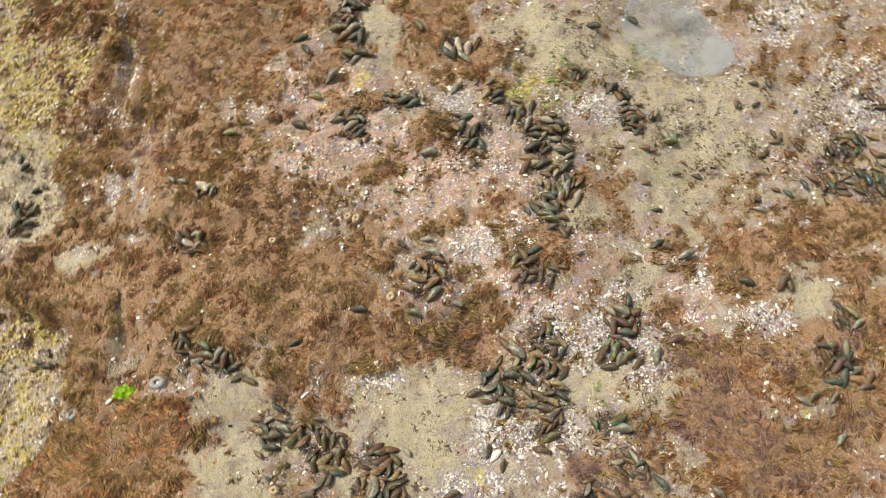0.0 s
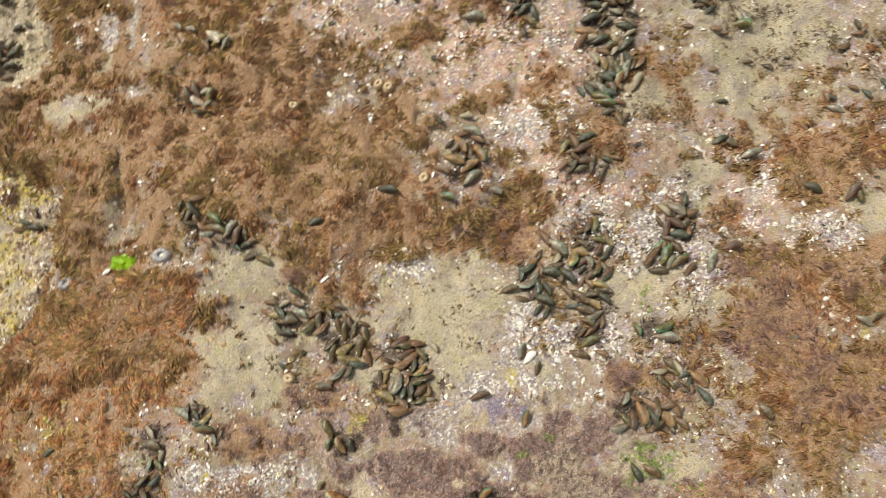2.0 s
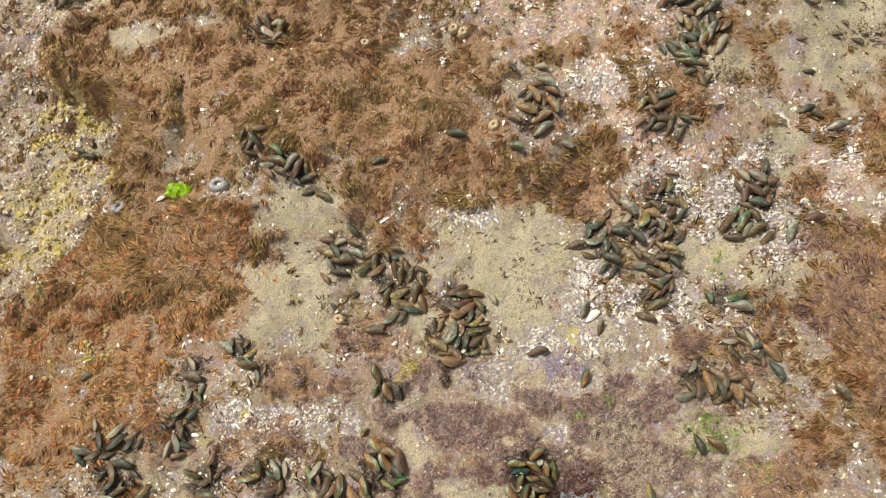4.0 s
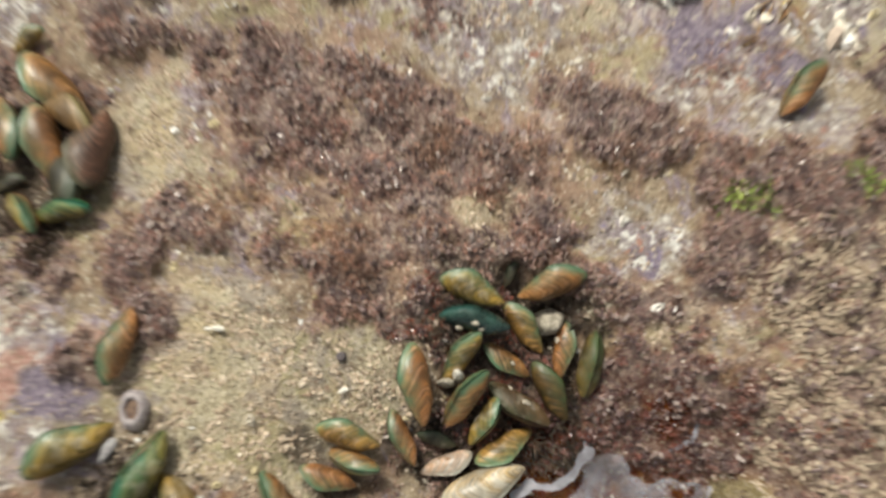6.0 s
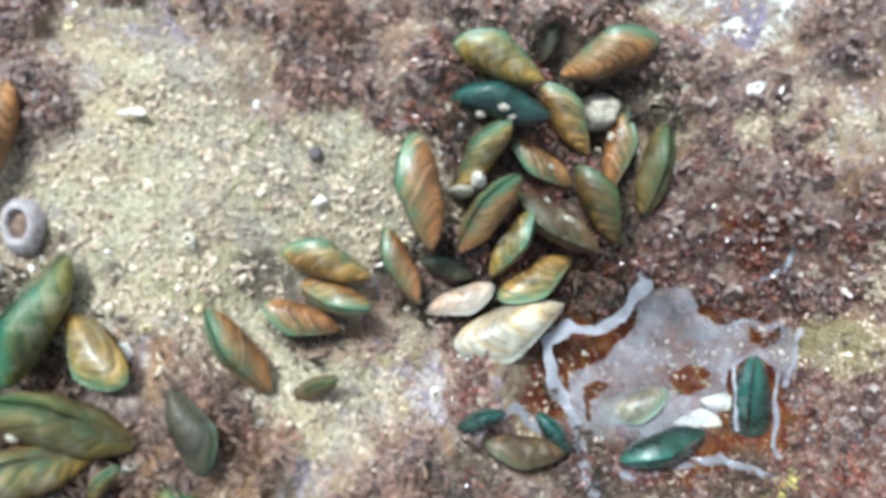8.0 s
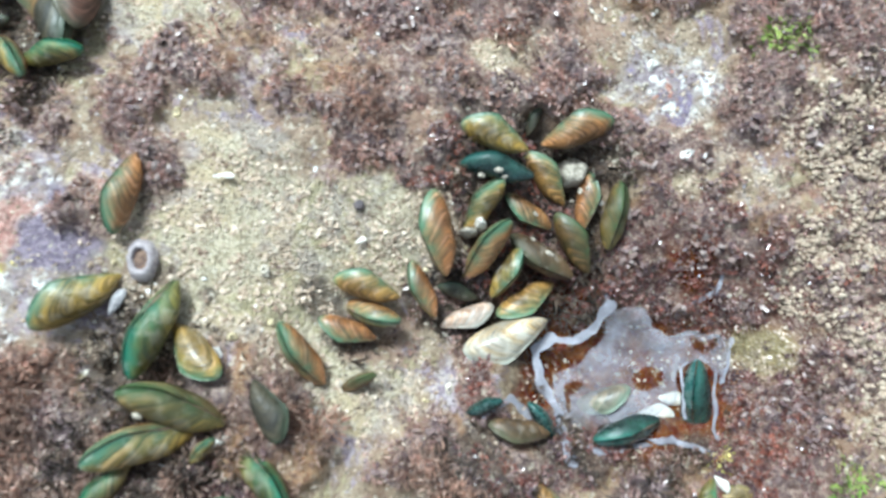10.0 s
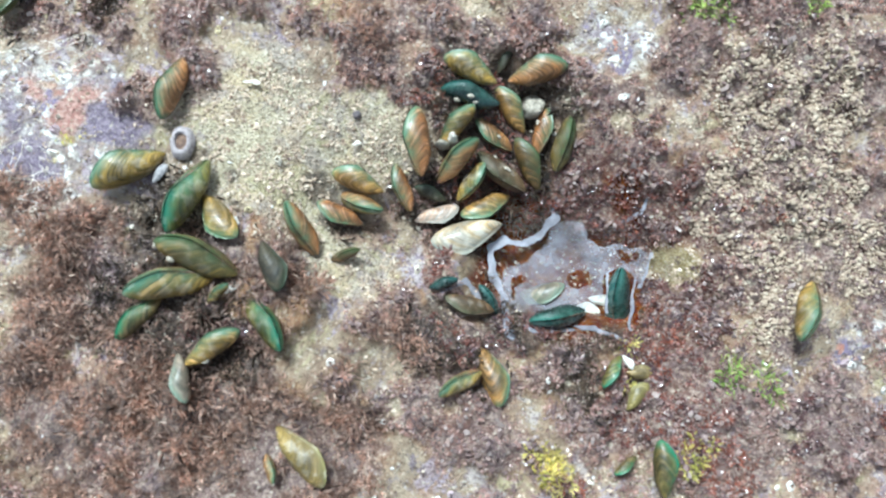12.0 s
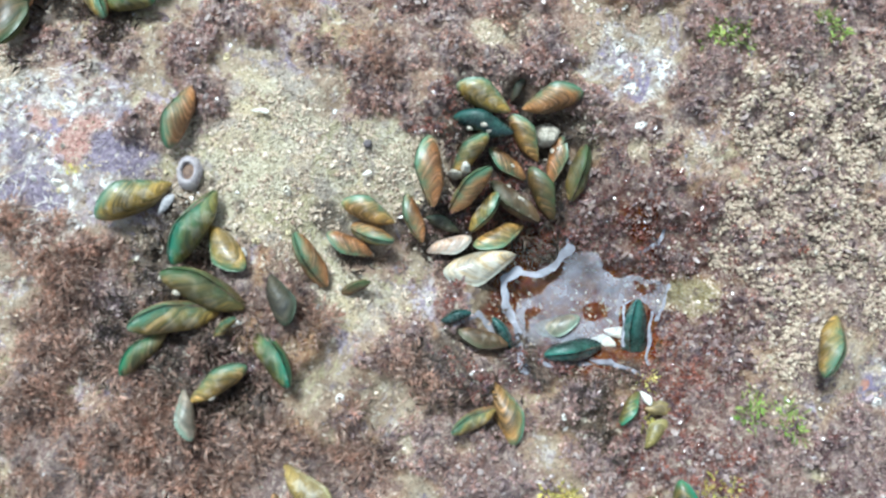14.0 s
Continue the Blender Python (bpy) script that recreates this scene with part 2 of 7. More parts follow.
ROCK = rock_material()
BROWN_TURF = turf_material("brown_turf", ((0.63, 0.34, 0.165), (0.57, 0.43, 0.18), (0.47, 0.265, 0.165), (0.72, 0.54, 0.31)), 0.0, 0.5, 0.14, 60, 0.3)
RUST_TURF = turf_material("rust_turf", ((0.8, 0.45, 0.213), (0.8, 0.54, 0.25), (0.719, 0.36, 0.206), (0.8, 0.7, 0.438)), 0.0, 0.5, 0.14, 60, 0.3)
PURPLE_TURF = turf_material("purple_turf", ((0.45, 0.285, 0.255), (0.50, 0.30, 0.24), (0.29, 0.215, 0.22), (0.74, 0.62, 0.53)), 1.3, 0.45)
BLUSH_TURF = turf_material("blush_turf", ((0.50, 0.325, 0.245), (0.56, 0.345, 0.255), (0.34, 0.24, 0.20), (0.72, 0.57, 0.46)), 0.6, 0.5)
SAND_PALE = turf_material("sand_threads", ((0.68, 0.56, 0.435), (0.72, 0.61, 0.48), (0.47, 0.36, 0.26), (0.80, 0.70, 0.57)))
SAND_TURF = turf_material("sandy_turf", ((0.50, 0.40, 0.28), (0.54, 0.43, 0.30), (0.26, 0.185, 0.135), (0.78, 0.69, 0.53)), 0.5)
# byssus strands, coloured dark enough to stand for shaded gaps
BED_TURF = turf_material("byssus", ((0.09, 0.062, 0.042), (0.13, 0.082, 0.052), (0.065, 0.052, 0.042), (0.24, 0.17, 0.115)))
GREEN_TURF = turf_material("green_turf", ((0.22, 0.36, 0.06), (0.30, 0.42, 0.10), (0.36, 0.42, 0.12), (0.45, 0.50, 0.16)))
YELLOW_TURF = turf_material("yellow_turf", ((0.66, 0.53, 0.11), (0.60, 0.50, 0.17), (0.48, 0.45, 0.10), (0.74, 0.62, 0.24)))
SHELLS = {
    "": shell_material("olive_shell", (0.15, 0.085, 0.028), (0.53, 0.265, 0.075), (0.05, 0.16, 0.095), 0.25),
    "g": shell_material("green_shell", (0.075, 0.075, 0.022), (0.23, 0.16, 0.042), (0.012, 0.165, 0.09), 0.2),
    "d": shell_material("dark_shell", (0.034, 0.032, 0.019), (0.085, 0.068, 0.032), (0.032, 0.055, 0.028), 0.15, 0.5, 0.05),
    "p": shell_material("pale_shell", (0.20, 0.18, 0.125), (0.28, 0.21, 0.14), (0.15, 0.22, 0.16), 0.5),
    "k": shell_material("dark_olive_shell", (0.066, 0.052, 0.017), (0.23, 0.12, 0.036), (0.05, 0.10, 0.035), 0.1, 0.42, 0.1),
    "o": shell_material("tan_shell", (0.24, 0.135, 0.045), (0.36, 0.21, 0.085), (0.20, 0.17, 0.06), 0.35, 0.48, 0.05),
    "r": shell_material("red_brown_shell", (0.10, 0.05, 0.028), (0.18, 0.09, 0.045), (0.07, 0.075, 0.035), 0.25, 0.5, 0.05),
    "w": shell_material("worn_shell", (0.66, 0.60, 0.52), (0.56, 0.32, 0.12), (0.40, 0.42, 0.36), 0.7),
    "b": shell_material("teal_shell", (0.012, 0.030, 0.030), (0.02, 0.05, 0.045), (0.03, 0.12, 0.10), 0.1, 0.25, 0.5),
    "y": shell_material("yellow_shell", (0.26, 0.20, 0.06), (0.34, 0.27, 0.10), (0.20, 0.19, 0.05), 0.3),
}
WORDS = {"": "olive-brown mussel with green lip", "g": "bright green mussel with olive bands", "d": "dark blackish-green mussel shell", "k": "dark olive-brown mussel",
         "p": "pale grey-green worn mussel", "o": "tan and orange-brown mussel", "r": "reddish-brown mussel shell",
         "w": "whitish bleached mussel", "y": "yellow mussel shell", "b": "dark teal wet mussel"}
BARNACLE = grit_material("barnacle_white", ((0.78, 0.75, 0.69), (0.66, 0.60, 0.50), (0.74, 0.64, 0.40), (0.50, 0.40, 0.42)))
CHIPS = grit_material("shell_chips", ((0.84, 0.82, 0.78), (0.74, 0.68, 0.57), (0.55, 0.44, 0.36), (0.40, 0.36, 0.38)))
GRAINS = grit_material("sand_grains", ((0.68, 0.575, 0.43), (0.60, 0.495, 0.355), (0.76, 0.665, 0.52), (0.38, 0.285, 0.195)), 0.85)
SAND_CRUMB = grit_material("sand_crumbs", ((0.66, 0.535, 0.41), (0.56, 0.44, 0.325), (0.75, 0.64, 0.51), (0.33, 0.235, 0.17)), 0.85)
KNOBS = grit_material("sandy_knobs", ((0.46, 0.365, 0.27), (0.40, 0.31, 0.23), (0.54, 0.45, 0.34), (0.29, 0.205, 0.165)), 0.7)
LEAFLET = grit_material("leaflets", ((0.22, 0.155, 0.145), (0.29, 0.21, 0.185), (0.36, 0.29, 0.265), (0.12, 0.08, 0.08)), 0.22)
OCHRE = grit_material("ochre_crust", ((0.52, 0.42, 0.13), (0.46, 0.34, 0.18), (0.56, 0.47, 0.18), (0.33, 0.19, 0.12)), 0.75)
GREY_SHELL = plain_material("grey_shell", (0.22, 0.21, 0.22), (0.42, 0.40, 0.40), 350, 0.6)
BROWN_DEEP = plain_material("deep_brown", (0.10, 0.06, 0.045), (0.24, 0.15, 0.10), 500, 0.6)
TAN_SHELL = plain_material("tan_limpet", (0.36, 0.26, 0.15), (0.55, 0.43, 0.28), 300, 0.65)
STONE = plain_material("dark_stone", (0.09, 0.075, 0.08), (0.19, 0.16, 0.16), 120, 0.7, 0.002)
CREAM_CRUST = plain_material("cream_crust", (0.30, 0.26, 0.20), (0.62, 0.56, 0.46), 700, 0.75)
RING_SHELL = plain_material("ring_shell", (0.30, 0.26, 0.27), (0.48, 0.43, 0.43), 500, 0.7)
DARK_SCRAP = grit_material("dark_scraps", ((0.07, 0.05, 0.035), (0.12, 0.085, 0.05), (0.06, 0.065, 0.04), (0.20, 0.13, 0.08)))
WHITE_SHELL = plain_material("white_shell", (0.66, 0.62, 0.53), (0.82, 0.79, 0.72), 250, 0.5)
LETTUCE = plain_material("sea_lettuce", (0.28, 0.50, 0.008), (0.40, 0.66, 0.02), 120, 0.35)
PACKED = packed_shell_material()
# still water; sky reflections painted as pale layers over puddle and pool
WATER, SKY_SHEEN, SHEEN_THREAD = water_material(), sky_sheen_material("thin_sky_sheen", 0.20, 0.52), sky_sheen_material("film_threads", 0.6, 0.9)
POOL_SHEEN = sky_sheen_material("pool_sheen", 0.22, 0.55, 11, (0.25, 0.28, 0.30), (0.42, 0.45, 0.47))
FAR_DUSK = turf_material("dusky_turf", ((0.50, 0.30, 0.235), (0.47, 0.30, 0.255), (0.41, 0.275, 0.25), (0.58, 0.43, 0.32)), 0.0, 0.5, 0.12, 60, 0.2)
FLECK_TURF = turf_material("fleck_turf", ((0.22, 0.145, 0.08), (0.18, 0.14, 0.065), (0.13, 0.09, 0.06), (0.36, 0.26, 0.15)), 0.0, 0.3)
DUSK_TURF = turf_material("dark_turf", ((0.22, 0.095, 0.08), (0.28, 0.095, 0.06), (0.12, 0.08, 0.09), (0.48, 0.37, 0.33)), 1.78, 0.2)
FIBRE = turf_material("pale_fibres", ((0.82, 0.77, 0.66), (0.84, 0.81, 0.75), (0.76, 0.66, 0.48), (0.86, 0.85, 0.82)))


# ---- the slab's shape ----
# swells and hollows of the rock: x, y, radius x, radius y, height
SWELLS = [
    (-0.24, 1.02, 0.28, 0.38, 0.055), (0.95, 1.10, 0.36, 0.34, -0.085), (0.38, 0.93, 0.12, 0.12, 0.03),
    (0.238, 0.243, 0.055, 0.040, -0.052), (0.02, 0.19, 0.13, 0.12, 0.012), (0.30, 0.42, 0.12, 0.10, 0.018),
    (0.17, 0.55, 0.16, 0.08, 0.004), (-0.45, 0.55, 0.10, 0.10, 0.008), (0.26, 0.78, 0.10, 0.10, -0.028),
    (0.145, 0.215, 0.04, 0.03, -0.02), (0.785, 1.48, 0.12, 0.17, -0.070), (0.196, 1.25, 0.042, 0.038, 0.022), (0.182, 0.30, 0.035, 0.03, -0.02),
    (-0.50, 1.52, 0.016, 0.13, -0.034), (-0.445, 1.46, 0.014, 0.12, -0.018), (-0.47, 0.86, 0.014, 0.09, -0.026), (-0.43, 0.755, 0.12, 0.012, -0.012),
    (0.185, 0.215, 0.016, 0.013, 0.014), (0.297, 0.195, 0.008, 0.035, -0.012),
    (0.10, 0.30, 0.06, 0.05, 0.016), (0.28, 0.25, 0.025, 0.03, -0.012),
]


def ledge_x(y):
    """Where the slab's edge runs."""
    nose = 0.20 * np.exp(-(((y - 1.06) / 0.10) ** 2)) + 0.07 * np.exp(-(((y - 1.30) / 0.10) ** 2)) + 0.22 / (1 + np.exp((y - 0.62) / 0.045))
    return -0.585 + 0.045 * np.clip(y - 1.2, 0, 1.0) - nose + 0.012 * np.sin(23.0 * y)


def base_z(x, y):
    """The large shape of the rock."""
    z = 0.018 + 0 * x
    for cx, cy, rx, ry, h in SWELLS:
        z = z + h * np.exp(-(((x - cx) / rx) ** 2) - ((y - cy) / ry) ** 2)
    s = np.clip((ledge_x(y) + 0.03 - x) / 0.11, 0, 1)
    return z - 0.135 * s * s * (3 - 2 * s)


# ---- where things grow: centre x, y, radius x, y, strength ----
PATCHES = {}
PATCHES["fleck"] = [
    (0.813, 1.212, 0.246, 0.207, 0.48), (0.534, 1.442, 0.194, 0.102, 0.46), (0.572, 0.741, 0.133, 0.170, 0.40), (0.150, 0.612, 0.141, 0.097, 0.30),
    (1.041, 1.139, 0.137, 0.156, 0.48), (0.502, 0.532, 0.154, 0.082, 0.46), (0.520, 0.962, 0.117, 0.101, 0.46), (-0.156, 0.644, 0.111, 0.086, 0.36),
    (-0.843, 1.338, 0.147, 0.168, 0.48),
]
PATCHES["brown"] = [
    (0.728, 0.599, 0.075, 0.106, 1), (0.697, 0.468, 0.090, 0.046, 1), (0.748, 0.379, 0.045, 0.080, 1), (0.618, 0.359, 0.071, 0.031, 0.7),
    (0.563, 1.068, 0.064, 0.079, 0.75), (0.753, 0.943, 0.095, 0.057, 1), (0.825, 1.095, 0.065, 0.057, 0.6), (0.803, 0.866, 0.052, 0.067, 1),
    (0.324, 1.048, 0.061, 0.047, 0.7), (0.291, 0.859, 0.059, 0.048, 0.7), (0.439, 0.935, 0.072, 0.043, 0.8), (0.653, 0.799, 0.030, 0.037, 0.8),
    (0.434, 0.511, 0.038, 0.024, 0.8), (-0.711, 1.043, 0.149, 0.059, 1), (-0.820, 1.049, 0.112, 0.034, 1), (-0.675, 1.084, 0.069, 0.055, 1),
    (-0.350, 1.606, 0.185, 0.155, 1), (-0.501, 1.644, 0.128, 0.188, 1),
]
PATCHES["brown"] += [
    (-0.682, 1.818, 0.133, 0.104, 1), (-0.445, 1.408, 0.134, 0.167, 1), (-0.249, 1.488, 0.082, 0.099, 1), (-0.210, 1.596, 0.097, 0.085, 1),
    (-0.317, 1.250, 0.175, 0.124, 1), (-0.539, 1.268, 0.176, 0.183, 1), (-0.598, 1.138, 0.112, 0.099, 1), (-0.233, 1.095, 0.200, 0.111, 1),
    (-0.357, 0.988, 0.256, 0.120, 1), (-0.599, 0.981, 0.162, 0.068, 1), (-0.538, 0.861, 0.116, 0.101, 1), (-0.210, 0.941, 0.178, 0.122, 1),
    (-0.320, 0.874, 0.161, 0.073, 1), (-0.178, 0.868, 0.173, 0.083, 1), (-0.050, 0.950, 0.102, 0.085, 1), (0.044, 0.992, 0.081, 0.063, 1),
    (0.015, 0.897, 0.090, 0.060, 1), (-0.057, 0.810, 0.134, 0.080, 1),
]
PATCHES["brown"] += [
    (-0.106, 0.736, 0.089, 0.067, 1), (0.099, 0.796, 0.122, 0.052, 1), (0.208, 0.776, 0.078, 0.052, 1), (0.283, 0.830, 0.057, 0.025, 1),
    (-0.396, 0.793, 0.078, 0.030, 1), (-0.535, 0.767, 0.062, 0.048, 1), (-0.480, 0.658, 0.201, 0.073, 1), (-0.384, 0.713, 0.109, 0.031, 1),
    (-0.561, 0.591, 0.167, 0.059, 1), (-0.405, 0.575, 0.092, 0.054, 1), (-0.036, 1.469, 0.072, 0.072, 0.7), (0.246, 1.534, 0.105, 0.095, 1),
    (0.300, 1.417, 0.076, 0.068, 1), (0.201, 1.250, 0.052, 0.045, 1), (0.065, 1.154, 0.072, 0.031, 1), (0.358, 1.364, 0.063, 0.058, 0.7),
    (0.038, 1.351, 0.076, 0.029, 1), (-0.021, 0.684, 0.044, 0.033, 0.6),
]
PATCHES["brown"] += [
    (-0.553, 1.794, 0.06, 0.06, 1), (-0.525, 1.665, 0.05, 0.07, 1), (-0.600, 1.533, 0.05, 0.05, 0.8), (-0.640, 1.476, 0.04, 0.04, 0.6), (-0.058, 1.616, 0.07, 0.05, 1),
    (0.009, 1.506, 0.05, 0.035, 0.9), (0.096, 1.500, 0.045, 0.03, 0.7), (-0.047, 1.466, 0.06, 0.04, 0.8), (-0.132, 1.570, 0.07, 0.06, 1), (0.218, 1.441, 0.06, 0.05, 1),
    (0.258, 1.390, 0.05, 0.04, 0.9), (0.187, 1.573, 0.06, 0.05, 1), (0.290, 1.549, 0.06, 0.05, 1), (-0.156, 1.411, 0.06, 0.04, 0.7), (-0.265, 1.547, 0.07, 0.06, 1),
]
PATCHES["brown"] += [
    (0.390, 0.943, 0.074, 0.052, 1), (0.581, 1.104, 0.067, 0.053, 0.6), (0.581, 1.037, 0.048, 0.052, 0.6), (0.805, 0.914, 0.170, 0.061, 1),
    (0.958, 0.921, 0.099, 0.054, 1), (1.044, 0.947, 0.084, 0.054, 1), (0.818, 0.834, 0.078, 0.044, 1), (0.903, 0.714, 0.062, 0.032, 1),
    (0.743, 0.676, 0.115, 0.056, 1), (0.695, 0.605, 0.123, 0.059, 1), (0.835, 0.621, 0.072, 0.058, 1), (0.739, 0.527, 0.110, 0.061, 1),
    (0.851, 0.495, 0.118, 0.079, 1), (0.952, 0.565, 0.064, 0.091, 1), (1.013, 0.711, 0.054, 0.089, 1), (0.788, 0.442, 0.145, 0.050, 1),
    (1.031, 0.843, 0.062, 0.038, 1), (1.019, 1.327, 0.082, 0.053, 0.7),
]
PATCHES["brown"] += [
    (1.118, 1.346, 0.068, 0.053, 0.7), (1.184, 1.331, 0.045, 0.052, 1), (0.638, 0.792, 0.039, 0.033, 1), (0.456, 0.506, 0.041, 0.022, 0.8),
    (0.189, 1.035, 0.082, 0.030, 0.6), (0.791, 1.105, 0.086, 0.041, 0.4), (0.950, 1.156, 0.048, 0.040, 0.4), (0.701, 0.923, 0.070, 0.033, 1),
]
PATCHES["purple"] = [
    (-0.031, 0.247, 0.030, 0.020, 0.7), (0.005, 0.260, 0.026, 0.020, 0.72), (-0.004, 0.232, 0.017, 0.014, 0.65), (0.236, 0.138, 0.033, 0.021, 1.2),
    (0.391, 0.217, 0.035, 0.030, 1.15), (0.351, 0.182, 0.033, 0.020, 1.1), (0.293, 0.172, 0.021, 0.016, 1), (0.023, 0.231, 0.013, 0.014, 0.65),
    (-0.070, 0.232, 0.018, 0.013, 0.6), (0.083, 0.308, 0.062, 0.037, 0.5), (0.122, 0.294, 0.028, 0.023, 0.62), (0.138, 0.344, 0.032, 0.022, 0.9),
    (0.237, 0.322, 0.030, 0.021, 0.75), (0.258, 0.363, 0.025, 0.022, 0.6), (0.270, 0.290, 0.034, 0.019, 1), (0.312, 0.273, 0.030, 0.026, 1),
    (0.313, 0.228, 0.028, 0.028, 1), (0.351, 0.203, 0.047, 0.034, 0.9),
]
PATCHES["purple"] += [
    (0.174, 0.174, 0.039, 0.022, 1), (0.220, 0.138, 0.039, 0.027, 1), (0.263, 0.173, 0.025, 0.021, 0.8), (0.111, 0.175, 0.016, 0.014, 1),
    (0.179, 0.212, 0.020, 0.015, 1), (0.273, 0.407, 0.039, 0.025, 1), (0.316, 0.440, 0.027, 0.025, 1), (0.345, 0.391, 0.048, 0.034, 1),
    (0.312, 0.358, 0.030, 0.021, 1), (0.276, 0.484, 0.023, 0.017, 0.6), (0.377, 0.420, 0.028, 0.029, 0.9), (-0.215, 0.421, 0.061, 0.042, 1),
    (-0.096, 0.503, 0.042, 0.031, 1), (0.109, 0.351, 0.086, 0.051, 1), (-0.248, 0.341, 0.053, 0.030, 0.7), (-0.435, 0.336, 0.048, 0.045, 0.7),
    (0.358, 0.337, 0.125, 0.063, 0.7), (0.354, 0.399, 0.057, 0.039, 0.8),
]
PATCHES["purple"] += [
    (0.497, 0.497, 0.086, 0.039, 0.7), (0.531, 0.295, 0.080, 0.041, 0.8), (-0.101, 0.321, 0.044, 0.026, 0.7), (0.184, 0.403, 0.036, 0.022, 1),
    (-0.010, 0.427, 0.030, 0.030, 0.6), (-0.308, 0.290, 0.046, 0.029, 0.5),
]
PATCHES["purple"] += [
    (0.056, 0.293, 0.032, 0.018, 0.85), (0.096, 0.291, 0.026, 0.017, 0.9), (0.105, 0.315, 0.018, 0.017, 0.9), (0.028, 0.289, 0.015, 0.011, 0.7),
    (0.125, 0.284, 0.012, 0.012, 0.8),
]
PATCHES["purple"] += [
    (-0.043, 0.375, 0.037, 0.015, 0.9), (0.036, 0.287, 0.028, 0.018, 0.85), (0.084, 0.288, 0.027, 0.012, 0.85),
]
PATCHES["crumb"] = [
    (0.056, 0.293, 0.032, 0.016, 1.2), (0.096, 0.291, 0.026, 0.017, 1.2), (0.105, 0.315, 0.018, 0.018, 1.2), (0.028, 0.289, 0.014, 0.010, 1),
    (0.125, 0.284, 0.012, 0.012, 1.1), (0.108, 0.166, 0.016, 0.017, 1.1), (0.133, 0.156, 0.016, 0.014, 1.1), (0.114, 0.126, 0.016, 0.014, 1),
    (0.159, 0.153, 0.011, 0.011, 0.8),
]
PATCHES["crumb"] += [
    (0.036, 0.287, 0.025, 0.017, 0.9), (0.084, 0.288, 0.025, 0.011, 0.9),
]
PATCHES["rust"] = [
    (-0.673, 0.352, 0.095, 0.096, 1), (-0.648, 0.510, 0.108, 0.070, 1), (-0.705, 0.450, 0.075, 0.069, 1), (-0.545, 0.432, 0.094, 0.068, 1),
    (-0.594, 0.296, 0.113, 0.038, 1), (-0.478, 0.365, 0.061, 0.048, 0.7), (-0.466, 0.570, 0.168, 0.091, 1), (-0.572, 0.641, 0.156, 0.055, 1),
    (-0.540, 0.371, 0.089, 0.069, 1), (-0.384, 0.703, 0.094, 0.030, 1), (-0.571, 0.496, 0.078, 0.073, 1), (-0.493, 0.182, 0.046, 0.042, 1),
]
PATCHES["sand"] = [
    (-0.786, 0.758, 0.096, 0.140, 0.7), (-0.856, 1.324, 0.101, 0.129, 1), (-0.506, 1.563, 0.015, 0.080, 1.6), (-0.479, 0.868, 0.007, 0.065, 1.45),
    (-0.578, 1.065, 0.044, 0.022, 2), (-0.460, 1.208, 0.012, 0.051, 1.9), (-0.512, 1.205, 0.012, 0.050, 1.8), (0.133, 0.668, 0.109, 0.067, 1),
    (0.032, 0.640, 0.044, 0.027, 1), (0.200, 0.684, 0.066, 0.057, 1), (0.147, 0.570, 0.086, 0.063, 1), (-0.231, 0.717, 0.080, 0.044, 1),
    (-0.225, 0.587, 0.100, 0.064, 1), (0.608, 1.422, 0.144, 0.073, 1), (0.501, 1.476, 0.089, 0.075, 1), (0.730, 1.245, 0.163, 0.099, 1),
    (0.709, 1.069, 0.077, 0.120, 1), (0.814, 1.158, 0.136, 0.081, 1),
]
PATCHES["sand"] += [
    (0.518, 1.021, 0.053, 0.040, 1), (0.918, 0.796, 0.055, 0.048, 1), (0.592, 0.845, 0.046, 0.048, 1), (0.482, 0.661, 0.064, 0.044, 1),
    (0.571, 0.619, 0.053, 0.042, 1), (0.126, 1.523, 0.040, 0.094, 1), (-0.826, 1.398, 0.069, 0.098, 1), (-0.009, 0.524, 0.043, 0.031, 1),
    (0.290, 0.513, 0.042, 0.041, 0.5), (0.078, 0.241, 0.051, 0.039, 1), (0.140, 0.180, 0.027, 0.021, 1), (0.078, 0.203, 0.019, 0.024, 1),
    (0.107, 0.206, 0.033, 0.025, 1), (0.182, 0.147, 0.028, 0.017, 0.7), (0.129, 0.212, 0.024, 0.020, 0.6), (-0.245, 0.559, 0.087, 0.071, 1),
    (0.119, 0.662, 0.109, 0.076, 1), (0.160, 0.529, 0.067, 0.062, 0.6),
]
PATCHES["sand"] += [
    (0.251, 0.336, 0.018, 0.013, 0.56), (0.238, 0.318, 0.012, 0.009, 0.56), (0.274, 0.333, 0.014, 0.011, 0.56), (0.293, 0.269, 0.014, 0.011, 0.56), (0.329, 0.268, 0.014, 0.011, 0.56),
    (0.362, 0.210, 0.014, 0.011, 0.56), (0.148, 0.347, 0.020, 0.015, 0.56), (0.091, 0.304, 0.020, 0.015, 0.56), (0.068, 0.298, 0.018, 0.013, 0.56),
    (0.092, 0.245, 0.042, 0.034, 1.1), (0.105, 0.222, 0.025, 0.022, 1), (-0.76, 1.26, 0.10, 0.10, 1.2), (-0.80, 1.42, 0.06, 0.06, 1),
    (-0.166, 0.214, 0.080, 0.029, 1), (0.064, 0.234, 0.049, 0.027, 1), (0.476, 0.350, 0.076, 0.042, 0.8), (-0.013, 0.331, 0.030, 0.043, 0.7),
]
PATCHES["sand"] += [
    (0.211, 0.329, 0.010, 0.009, 0.6), (0.195, 0.339, 0.011, 0.006, 0.5), (0.231, 0.354, 0.008, 0.007, 0.55),
]
